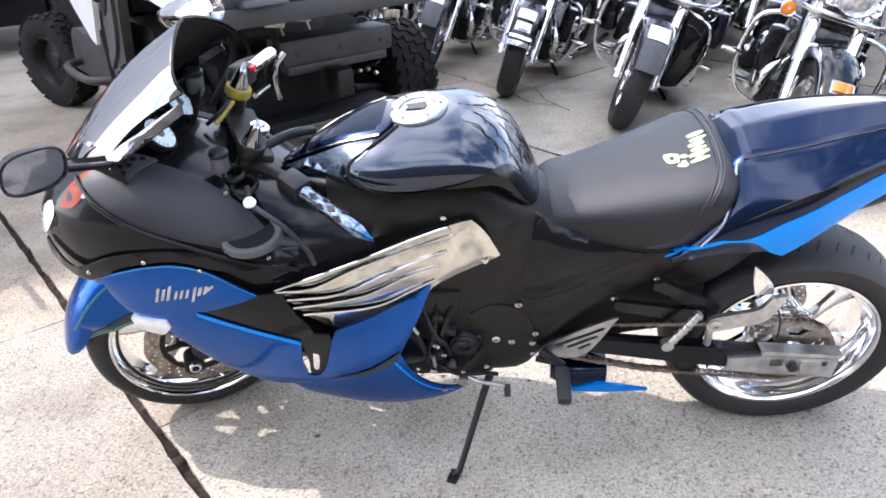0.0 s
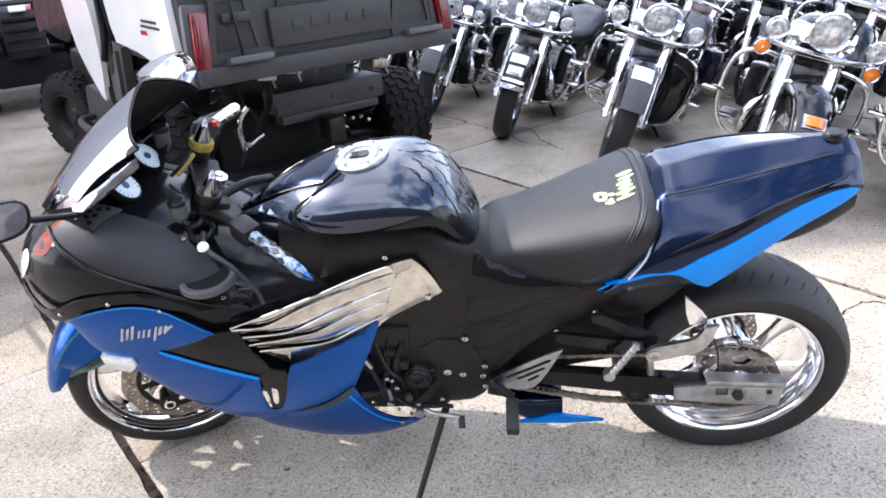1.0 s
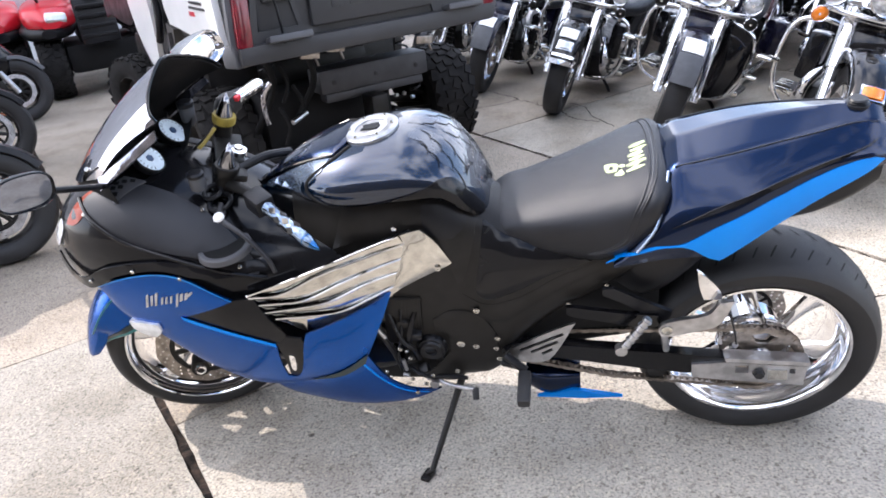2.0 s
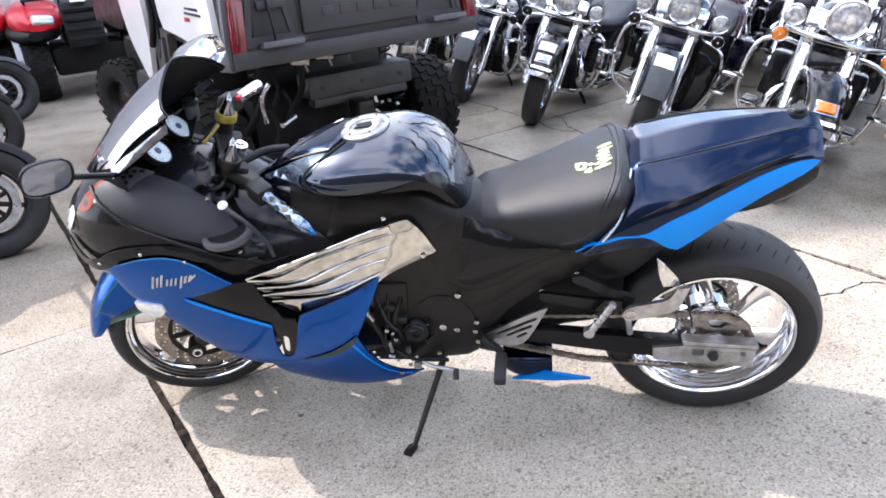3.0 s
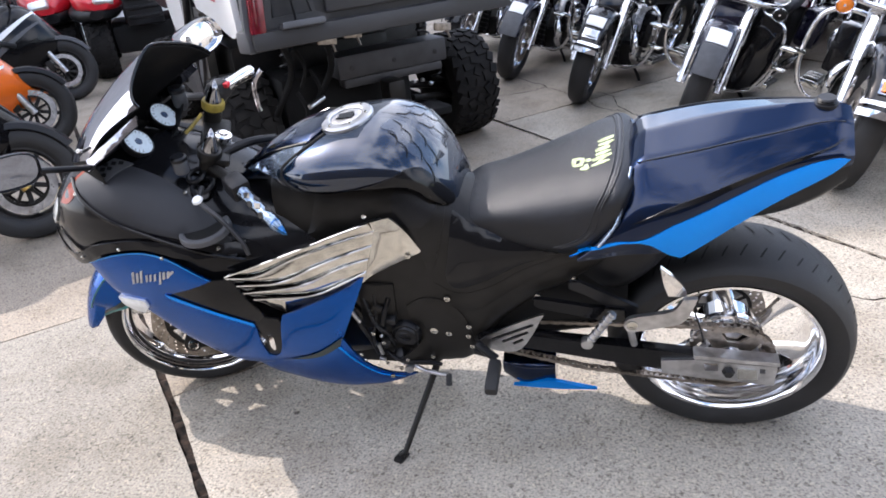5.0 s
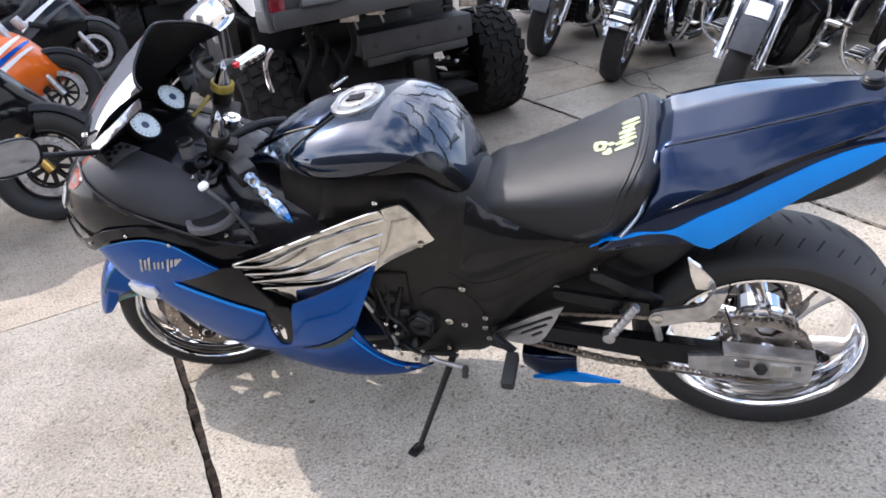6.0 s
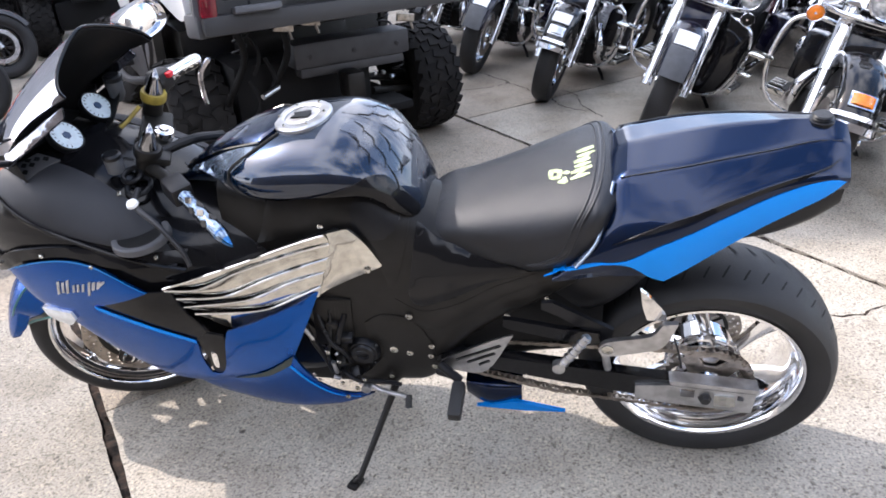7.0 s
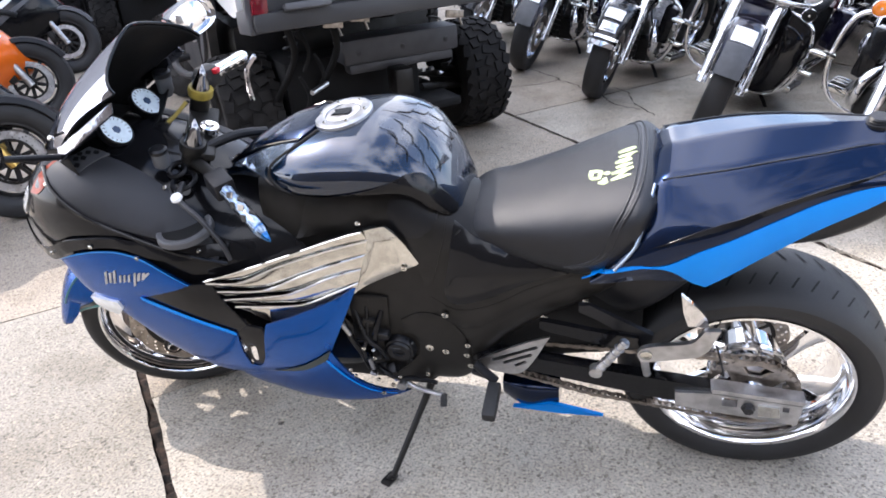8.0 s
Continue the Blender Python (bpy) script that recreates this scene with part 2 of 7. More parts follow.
def lathe(bm, profile, m=None, seg=48, closed=False):
    """Turns (radius, height) pairs round the local Z."""
    m = m or Matrix()
    rings = []
    for r, h in profile:
        if r < 1e-6:
            rings.append([bm.verts.new(m @ Vector((0, 0, h)))])
        else:
            rings.append([bm.verts.new(m @ Vector((r * math.cos(a), r * math.sin(a), h))) for a in (2 * math.pi * i / seg for i in range(seg))])
    pairs = list(zip(rings, rings[1:]))
    if closed:
        pairs.append((rings[-1], rings[0]))
    for a, b in pairs:
        for i in range(seg):
            j = (i + 1) % seg
            if len(a) == 1 and len(b) == 1:
                continue
            if len(a) == 1:
                bm.faces.new((a[0], b[i], b[j]))
            elif len(b) == 1:
                bm.faces.new((a[i], a[j], b[0]))
            else:
                bm.faces.new((a[i], a[j], b[j], b[i]))
    return bm


def spline(points, n=8, closed=False):
    """A smooth run through points; a point with a trailing True is a corner."""
    pts, corner = [], []
    for p in points:
        c = p[-1] is True
        pts.append(Vector(p[:-1] if c else p))
        corner.append(c)
    k, out = len(pts), []
    for i in range(k if closed else k - 1):
        a, b = pts[i], pts[(i + 1) % k]
        pa = pts[i - 1] if (closed or i > 0) else a
        pb = pts[(i + 2) % k] if (closed or i + 2 < k) else b
        ta = (b - a) if corner[i] else (b - pa) * 0.5
        tb = (b - a) if corner[(i + 1) % k] else (pb - a) * 0.5
        for s in range(n):
            t = s / n
            out.append(a * (2 * t**3 - 3 * t**2 + 1) + ta * (t**3 - 2 * t**2 + t) + b * (-2 * t**3 + 3 * t**2) + tb * (t**3 - t**2))
    if not closed:
        out.append(pts[-1])
    return out


def tube(bm, points, r, seg=10, n=6, caps=True, taper=None):
    """A round tube along a smooth run of points."""
    run = spline([tuple(p) for p in points], n) if len(points) > 2 else [Vector(p) for p in points]
    rings, up = [], None
    for i, p in enumerate(run):
        d = (run[min(i + 1, len(run) - 1)] - run[max(i - 1, 0)]).normalized()
        if up is None:
            up = d.orthogonal().normalized()
        up = (up - d * up.dot(d)).normalized()
        side = d.cross(up)
        k = i / (len(run) - 1)
        rad = r if taper is None else r + (taper - r) * k
        rings.append([bm.verts.new(p + (up * math.cos(a) + side * math.sin(a)) * rad) for a in (2 * math.pi * j / seg for j in range(seg))])
    for a, b in zip(rings, rings[1:]):
        for j in range(seg):
            bm.faces.new((a[j], a[(j + 1) % seg], b[(j + 1) % seg], b[j]))
    if caps:
        bm.faces.new(rings[0][::-1])
        bm.faces.new(rings[-1])
    return bm


def smooth_rows(rows, n):
    """Widens rows of numbers to n rows by cubic interpolation over their first column."""
    rows = np.array(rows, float)
    x = rows[:, 0]
    xs = np.linspace(x[0], x[-1], n)
    cols = [xs]
    for c in range(1, rows.shape[1]):
        y = rows[:, c]
        slope = np.gradient(y, x)
        out = []
        for q in xs:
            i = min(max(np.searchsorted(x, q) - 1, 0), len(x) - 2)
            h = x[i + 1] - x[i]
            t = (q - x[i]) / h
            out.append(y[i] * (2 * t**3 - 3 * t**2 + 1) + slope[i] * h * (t**3 - 2 * t**2 + t) + y[i + 1] * (3 * t**2 - 2 * t**3) + slope[i + 1] * h * (t**3 - t**2))
        cols.append(np.array(out))
    return np.array(cols).T


def body(bm, rows, n=28, seg=40, power=2.4, power_low=2.4):
    """A rounded body along X: rows of x, low z, high z, half width, height of the widest line (0 to 1)."""
    rings = []
    for x, lo, hi, w, k in smooth_rows(rows, n):
        mid = lo + (hi - lo) * k
        ring = []
        for j in range(seg):
            a = 2 * math.pi * j / seg
            c, s = math.cos(a), math.sin(a)
            p = 2 / (power if s > 0 else power_low)
            y = w * math.copysign(abs(c) ** p, c)
            z = mid + ((hi - mid) if s > 0 else (mid - lo)) * math.copysign(abs(s) ** p, s)
            ring.append(bm.verts.new((x, y, z)))
        rings.append(ring)
    for a, b in zip(rings, rings[1:]):
        for j in range(seg):
            bm.faces.new((a[j], a[(j + 1) % seg], b[(j + 1) % seg], b[j]))
    bm.faces.new(rings[0][::-1])
    bm.faces.new(rings[-1])
    return bm


def loft(bm, stations, n=30, fine=4):
    """A mirrored creased body along X: rows of x, top z, then pairs of y, z down its side; the first pair and the last are sharp."""
    rings = []
    for row in smooth_rows(stations, n):
        q = row[2:].reshape(-1, 2)
        run = [(0.0, row[1])] + [(*v, True) if i in (0, len(q) - 1) else tuple(v) for i, v in enumerate(q)]
        half = spline(run, fine)
        pts = half + [Vector((-v.x, v.y)) for v in half[:0:-1]]
        rings.append([bm.verts.new((row[0], v.x, v.y)) for v in pts])
    k = len(rings[0])
    for a, b in zip(rings, rings[1:]):
        for j in range(k):
            bm.faces.new((a[j], a[(j + 1) % k], b[(j + 1) % k], b[j]))
    bm.faces.new(rings[0][::-1])
    bm.faces.new(rings[-1])
    return bm


def plate(bm, outline, thick, m=None, holes=(), bevel=0.0):
    """A flat plate: an outline in X, Y with holes, thick along Z."""
    m = m or Matrix()
    loops = [list(outline)] + [list(h) for h in holes]
    verts, edges = [], []
    for lp in loops:
        s = len(verts)
        verts += [Vector(p[:2]) for p in lp]
        edges += [(s + i, s + (i + 1) % len(lp)) for i in range(len(lp))]
    vs, _, fs, *_ = delaunay_2d_cdt(verts, edges, [], 0, 1e-5)

    def inside(p):
        hits = 0
        for lp in loops:
            for i in range(len(lp)):
                a, b = lp[i], lp[(i + 1) % len(lp)]
                if (a[1] > p[1]) != (b[1] > p[1]) and p[0] < (b[0] - a[0]) * (p[1] - a[1]) / (b[1] - a[1]) + a[0]:
                    hits += 1
        return hits % 2 == 1
    fs = [f for f in fs if inside(sum((vs[i] for i in f), Vector((0, 0))) / len(f))]
    sheet(bm, [(v.x, v.y, 0) for v in vs], fs, lambda p: m @ Vector((p[0], p[1], thick / 2)), lambda p: m @ Vector((p[0], p[1], -thick / 2)))
    return bm


def sheet(bm, vs, fs, top, low):
    """Closes a triangulated sheet into a solid between two mappings of its points."""
    a = [bm.verts.new(top(v)) for v in vs]
    b = [bm.verts.new(low(v)) for v in vs]
    count = collections.Counter()
    for f in fs:
        for i in range(len(f)):
            count[tuple(sorted((f[i], f[(i + 1) % len(f)])))] += 1
    for f in fs:
        bm.faces.new([a[i] for i in f])
        bm.faces.new([b[i] for i in reversed(f)])
        for i in range(len(f)):
            p, q = f[i], f[(i + 1) % len(f)]
            if count[tuple(sorted((p, q)))] == 1:
                bm.faces.new((a[q], a[p], b[p], b[q]))
    for v in [v for v in a + b if not v.link_faces]:
        bm.verts.remove(v)
    return bm


def tree_of(bm):
    return BVHTree.FromBMesh(bm)


def panel(bm, outline, tree, lift=0.004, thick=0.004, side=-1, step=0.022, n=6, edge=0.0, axis='Y'):
    """A panel that lies on a body: its smooth outline in X, Z is laid on the body's flank; with axis 'Z' an outline in X, Y is laid on its top."""
    loop = spline(outline, n, True)
    clean = [loop[0]]
    for p in loop[1:]:
        if (p - clean[-1]).length > 0.0025:
            clean.append(p)
    loop = clean
    k = len(loop)

    def inside(p):
        hit = False
        for i in range(k):
            a, b = loop[i], loop[(i + 1) % k]
            if (a.y > p.y) != (b.y > p.y) and p.x < (b.x - a.x) * (p.y - a.y) / (b.y - a.y) + a.x:
                hit = not hit
        return hit

    def rim(p):
        best = 9
        for i in range(k):
            a, d = loop[i], loop[(i + 1) % k] - loop[i]
            t = max(0, min(1, (p - a).dot(d) / max(d.length_squared, 1e-12)))
            best = min(best, (p - a - d * t).length)
        return best
    pts = list(loop)
    xs, ys = [p.x for p in loop], [p.y for p in loop]
    x = min(xs) + step / 2
    while x < max(xs):
        y = min(ys) + step / 2
        while y < max(ys):
            p = Vector((x, y))
            if inside(p) and rim(p) > step * 0.4:
                pts.append(p)
            y += step
        x += step
    vs, _, fs, *_ = delaunay_2d_cdt(pts, [(i, (i + 1) % k) for i in range(k)], [], 0, 1e-5)
    fs = [f for f in fs if inside(sum((vs[i] for i in f), Vector((0, 0))) / len(f))]

    def depth(v):
        if axis == 'Y':
            hit = tree.ray_cast(Vector((v.x, side, v.y)), Vector((0, -side, 0)))[0]
            if hit is None:
                hit = tree.find_nearest(Vector((v.x, side * 0.2, v.y)))[0]
            return hit.y
        hit = tree.ray_cast(Vector((v.x, v.y, 2)), Vector((0, 0, -1)))[0]
        if hit is None:
            hit = tree.find_nearest(Vector((v.x, v.y, 0.9)))[0]
        return hit.z
    rows = []
    for v in vs:
        d = depth(v)
        up = lift - (edge * max(0, 1 - rim(v) / 0.012) ** 2 if edge else 0)
        rows.append((v.x, v.y, d, up))
    if axis == 'Y':
        return sheet(bm, rows, fs, lambda p: (p[0], p[2] + side * p[3], p[1]), lambda p: (p[0], p[2] + side * (p[3] - thick), p[1]))
    return sheet(bm, rows, fs, lambda p: (p[0], p[1], p[2] + p[3]), lambda p: (p[0], p[1], p[2] + p[3] - thick))


def aim(p, d):
    """A pose at p whose local Z runs along d."""
    return Matrix.Translation(p) @ Vector(d).to_track_quat('Z', 'Y').to_matrix().to_4x4()


def bolt(parent, p, d=(0, -1, 0), r=0.006, mat=None):
    bm = bmesh.new()
    lathe(bm, [(0, 0), (r, 0), (r, 0.003), (r * 0.75, 0.0045), (r * 0.45, 0.0045), (r * 0.4, 0.002), (0, 0.002)], aim(p, d), 12)
    return part("bolt", bm, mat or STEEL, parent)

# ---- ground ----
AX, AN = Vector((0.66, -0.751)).normalized(), Vector((0.751, 0.66)).normalized()


def ground_xy(u, v):
    p = AX * u + AN * v
    return p.x, p.y


bm = bmesh.new()
bmesh.ops.create_grid(bm, x_segments=8, y_segments=8, size=400, matrix=pose(0, 0, -0.03))
ground = single("ground", bm, CONCRETE, "weathered concrete lot of large slabs with dark tarred joints", "ground", kind="structure")


def ragged(a, b, seed, amp, step=0.06):
    """Points from a to b, chipped sideways."""
    rng = random.Random(seed)
    n = max(2, int((b - a).length / step)) if (b - a).length < 12 else int((b - a).length / 0.018)
    side = Vector((-(b - a).y, (b - a).x)).normalized()
    return [a.lerp(b, i / n) + (side * rng.uniform(-amp, amp) * (0.3 + 1.6 * rng.random() ** 2) if 0 < i < n else Vector((0, 0))) for i in range(n)]


def slab(u0, u1, v0, v1, gaps, amp, seed, mat=CONCRETE):
    """One slab between joints; gaps are the half widths of its four joints."""
    cs = [Vector(c) for c in ((u0 + gaps[0], v0 + gaps[2]), (u1 - gaps[1], v0 + gaps[2]), (u1 - gaps[1], v1 - gaps[3]), (u0 + gaps[0], v1 - gaps[3]))]
    loop = []
    for i in range(4):
        loop += ragged(cs[i], cs[(i + 1) % 4], seed * 7 + i, amp)
    bm = bmesh.new()
    top = [bm.verts.new((*ground_xy(p.x, p.y), 0)) for p in loop]
    low = [bm.verts.new((*ground_xy(p.x, p.y), -0.06)) for p in loop]
    bm.faces.new(top)
    for i in range(len(top)):
        j = (i + 1) % len(top)
        bm.faces.new((top[i], low[i], low[j], top[j]))
    part("slab", bm, mat, ground)


def joint_strip(a, b, half):
    """Tar and dirt lying in a joint."""
    d = (b - a).normalized()
    s = Vector((-d.y, d.x)) * half
    bm = bmesh.new()
    rng = random.Random(int(a.x * 100))
    n = int((b - a).length / 0.022)
    rows = []
    for i in range(n + 1):
        p = a.lerp(b, i / n)
        z = -0.010 + rng.uniform(-0.008, 0.009)
        rows.append([bm.verts.new((*ground_xy(*(p + s * k)), z - abs(k) * 0.004)) for k in (-1, 0, 1)])
    for p, q in zip(rows, rows[1:]):
        for k in (0, 1):
            bm.faces.new((p[k], q[k], q[k + 1], p[k + 1]))
    part("joint_filler", bm, JOINT, ground, "dark tar and dirt in the joint")


V0, VW = 0.412, 2.57
CUTS = {-2: (-9.5, -3.0, 3.5), -1: (-8.4, -2.63, 3.4), 0: (-8.4, -1.79, 4.2), 1: (-8.4, -3.6, 2.0), 2: (-9.0, -3.0, 3.0), 3: (-8.4, -2.0, 4.0)}
for k, cuts in CUTS.items():
    us = (-16, *cuts, 9)
    for i in range(len(us) - 1):
        thin = [0.0035 if us[i + e] in (-2.63, -1.79) else 0.008 for e in (0, 1)]
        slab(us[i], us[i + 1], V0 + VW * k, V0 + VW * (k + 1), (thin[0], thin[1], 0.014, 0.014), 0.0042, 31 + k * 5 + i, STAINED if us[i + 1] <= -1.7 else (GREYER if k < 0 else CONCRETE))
for k in range(-1, 4):
    joint_strip(Vector((-12, V0 + VW * k)), Vector((7, V0 + VW * k)), 0.03)
joint_strip(Vector((-8.4, -6)), Vector((-8.4, 10)), 0.03)
joint_strip(Vector((-2.63, V0 - VW)), Vector((-2.63, V0)), 0.02)
joint_strip(Vector((-1.79, V0)), Vector((-1.79, V0 + VW)), 0.02)



def crack(points, half, seed):
    """A fine dark crack that wanders over a slab."""
    rng = random.Random(seed)
    run = spline(points, 8)
    bm = bmesh.new()
    rows = []
    for i, q in enumerate(run):
        d = (run[min(i + 1, len(run) - 1)] - run[max(i - 1, 0)]).normalized()
        s = Vector((-d.y, d.x))
        c = q + s * rng.uniform(-0.012, 0.012)
        w = half * rng.uniform(0.3, 1.2)
        rows.append([bm.verts.new((*(c + s * w), 0.0012)), bm.verts.new((*(c - s * w), 0.0012))])
    for a, b in zip(rows, rows[1:]):
        bm.faces.new((a[0], b[0], b[1], a[1]))
    part("crack", bm, JOINT, ground)


crack([(0.05, 5.62), (0.18, 5.50), (0.32, 5.30), (0.43, 5.13), (0.51, 4.95), (0.68, 4.82)], 0.006, 1)
crack([(0.49, 5.37), (0.60, 5.22), (0.65, 4.94), (0.77, 4.69)], 0.005, 2)
crack([(-0.50, 5.35), (-0.30, 5.40), (-0.07, 5.47), (0.08, 5.63), (-0.07, 5.82), (-0.18, 5.97)], 0.006, 3)
crack([(1.30, 2.42), (1.53, 2.35), (1.69, 2.44), (1.87, 2.42), (2.3, 2.5)], 0.005, 4)

# a plain block wall closes the lot far behind the rows
bm = bmesh.new()
box(bm, 60, 0.3, 5, pose(0, 26, 2.47), 0.02)
single("wall_north", bm, WALLGREY, "plain grey painted block wall behind the lot", "wall", kind="structure")
# an unseen tall block, added only to cast shade over the parked rows
bm = bmesh.new()
plate(bm, [(-7.6, 7.78), (-24.0, 5.98), (-24.0, 31.0), (-7.6, 31.0)], 16, pose(0, 0, 7.97))
single("shade_block_west", bm, WALLGREY, "tall pale unseen building added to shade the parked rows", "building", kind="structure")
bm = bmesh.new()
box(bm, 44, 0.4, 9, pose(0, -11, 4.47), 0.02)
single("wall_south", bm, material("brown_grey_wall", (0.11, 0.10, 0.095), 0.9, wear=0.3, wear_scale=2, bump=0.4, bump_scale=30), "plain brown-grey wall across the lot", "wall", kind="structure")

# ---- the blue sport motorcycle; its own X runs back, Y to its right side, Z up ----
BIKE = pose(0.09004, 1.75349, 0.00437, 0, 0, -1.5) @ pose(0, 0, 0, 12.5)
bike = thing("sport_motorcycle", "blue and black sport motorcycle with chrome wheels on its side stand", "motorcycle", BIKE)

# hidden shells on which the panels lie
FAIRING = [(-1.062, 0.66, 0.755, 0.05, 0.5), (-1.02, 0.625, 0.825, 0.125, 0.45), (-0.97, 0.605, 0.878, 0.182, 0.42), (-0.92, 0.600, 0.912, 0.216, 0.40), (-0.83, 0.585, 0.948, 0.245, 0.34), (-0.73, 0.54, 0.948, 0.257, 0.38),
           (-0.62, 0.42, 0.915, 0.262, 0.48), (-0.52, 0.345, 0.862, 0.260, 0.57), (-0.42, 0.30, 0.80, 0.232, 0.6), (-0.30, 0.25, 0.78, 0.205, 0.45), (-0.18, 0.235, 0.74, 0.180, 0.4), (-0.06, 0.235, 0.58, 0.150, 0.4), (0.0, 0.24, 0.40, 0.12, 0.4)]
FORM = [(-1.062, 0.64, 0.755, 0.05, 0.71), (-1.02, 0.56, 0.83, 0.125, 0.71), (-0.97, 0.50, 0.882, 0.182, 0.71), (-0.92, 0.44, 0.915, 0.216, 0.71), (-0.83, 0.32, 0.952, 0.246, 0.69), (-0.73, 0.22, 0.952, 0.259, 0.67), (-0.62, 0.14, 0.918, 0.264, 0.65),
        (-0.52, 0.10, 0.865, 0.264, 0.63), (-0.42, 0.08, 0.80, 0.250, 0.58), (-0.30, 0.06, 0.80, 0.240, 0.46), (-0.18, 0.06, 0.78, 0.226, 0.40), (-0.06, 0.06, 0.66, 0.19, 0.38), (0.02, 0.08, 0.45, 0.14, 0.36)]
flank = bmesh.new()
body(flank, [(x, lo, hi, w, (mid - lo) / (hi - lo)) for x, lo, hi, w, mid in FORM], 48, 64, 2.3, 2.5)
bm = bmesh.new()
body(bm, [(x, lo + 0.03, hi - 0.002, w - 0.016, k) for x, lo, hi, w, k in FAIRING], 44, 56, 2.6, 4.0)
shell_top = flank.copy()
shell_top.from_mesh(part("fairing", bm, GLOSS, bike, "gloss black fairing shell").data)
TOP = tree_of(shell_top)
COVER = [(-0.34, 0.50, 0.87, 0.10, 0.5), (-0.24, 0.28, 0.875, 0.132, 0.45), (-0.10, 0.24, 0.88, 0.146, 0.42), (0.04, 0.235, 0.865, 0.148, 0.42), (0.13, 0.25, 0.80, 0.146, 0.50),
         (0.21, 0.38, 0.755, 0.146, 0.6), (0.30, 0.47, 0.73, 0.135, 0.6), (0.42, 0.56, 0.715, 0.125, 0.5), (0.52, 0.63, 0.73, 0.11, 0.5)]
bm = bmesh.new()
body(bm, COVER, 30, 44, 3.0, 4.0)
both = flank.copy()
tmp = bpy.data.meshes.new("scratch")
bm.to_mesh(tmp)
both.from_mesh(tmp)
bpy.data.meshes.remove(tmp)
part("frame_cover", bm, MATTE, bike, "matt black frame and engine cover")
FLANK, SIDE = tree_of(flank), tree_of(both)


scoop = bmesh.new()
body(scoop, [(-0.60, 0.2, 1.1, 0.250, 0.5), (-0.45, 0.2, 1.1, 0.222, 0.5), (-0.25, 0.2, 1.1, 0.186, 0.5), (-0.08, 0.2, 1.1, 0.142, 0.5), (0.05, 0.2, 1.1, 0.130, 0.5), (0.12, 0.2, 1.1, 0.124, 0.5)], 40, 64, 6, 6)
SCOOP = tree_of(scoop)


def side_panel(name, outline, mat, lift, parent=bike, label="", tree=None, thick=0.006, edge=0.003, mirror=True, n=6, step=0.02):
    first = None
    for s in ((-1, 1) if mirror else (-1,)):
        bm = bmesh.new()
        panel(bm, outline, tree or SIDE, lift, thick, s, step, n, edge)
        ob = part(name, bm, mat, parent, label)
        first = first or ob
    return first


# blue flanks
side_panel("upper_side_panel", [(-0.845, 0.715, True), (-0.79, 0.738), (-0.72, 0.755), (-0.65, 0.757), (-0.58, 0.735), (-0.49, 0.672, True), (-0.55, 0.652), (-0.632, 0.626, True), (-0.60, 0.60, True), (-0.66, 0.545), (-0.735, 0.575), (-0.81, 0.632)], BLUE, 0.008, label="glossy metallic blue upper fairing panel")
side_panel("upper_edge_stripe", [(-0.845, 0.718, True), (-0.79, 0.741), (-0.72, 0.758), (-0.65, 0.760), (-0.58, 0.738), (-0.49, 0.675, True), (-0.58, 0.7355), (-0.65, 0.7575), (-0.72, 0.7555), (-0.79, 0.7385)], PIN, 0.0095, thick=0.002, edge=0, label="pale blue pinstripe")
side_panel("lower_side_panel", [(-0.735, 0.570, True), (-0.66, 0.60), (-0.632, 0.626, True), (-0.53, 0.575), (-0.42, 0.512, True), (-0.428, 0.44), (-0.425, 0.385, True), (-0.40, 0.38), (-0.375, 0.415), (-0.35, 0.50), (-0.335, 0.540, True), (-0.277, 0.558), (-0.204, 0.584), (-0.15, 0.602), (-0.105, 0.622, True), (-0.138, 0.55), (-0.185, 0.455, True), (-0.26, 0.40), (-0.35, 0.365), (-0.44, 0.345), (-0.53, 0.365), (-0.62, 0.43), (-0.684, 0.505)], BLUE, 0.008, label="glossy metallic blue lower fairing panel")
side_panel("lower_edge_stripe", [(-0.638, 0.630, True), (-0.53, 0.580), (-0.42, 0.517, True), (-0.42, 0.507, True), (-0.53, 0.569), (-0.625, 0.614)], SKYBLUE, 0.010, thick=0.002, edge=0, label="pale blue pinstripe")
side_panel("belly_pan", [(-0.48, 0.36, True), (-0.34, 0.385), (-0.26, 0.405), (-0.192, 0.445, True), (-0.16, 0.36), (-0.11, 0.30), (-0.03, 0.248, True), (-0.12, 0.240), (-0.23, 0.238), (-0.34, 0.255), (-0.43, 0.29)], BLUE, 0.005, label="metallic blue belly pan")
side_panel("belly_stripe", [(-0.36, 0.372, True), (-0.27, 0.402), (-0.187, 0.456, True), (-0.20, 0.425, True), (-0.27, 0.385)], DEEPGREEN, 0.0105, thick=0.002, edge=0, label="dark green stripe")
side_panel("belly_edge_stripe", [(-0.205, 0.425, True), (-0.166, 0.354), (-0.118, 0.297), (-0.06, 0.258, True), (-0.122, 0.296), (-0.171, 0.354), (-0.210, 0.422, True)], SKYBLUE, 0.0075, thick=0.002, edge=0, label="light blue edge stripe")
side_panel("air_vent", [(-0.425, 0.54, True), (-0.415, 0.44), (-0.418, 0.385), (-0.395, 0.382), (-0.372, 0.42), (-0.350, 0.49), (-0.352, 0.525, True)], BLACK, 0.004, label="black air vent")
# bright patch that stands in for sunlit ground seen through the vent
side_panel("vent_lit_ground", [(-0.398, 0.47, True), (-0.385, 0.46), (-0.394, 0.41), (-0.405, 0.415)], CHROME, 0.006, thick=0.002, edge=0)
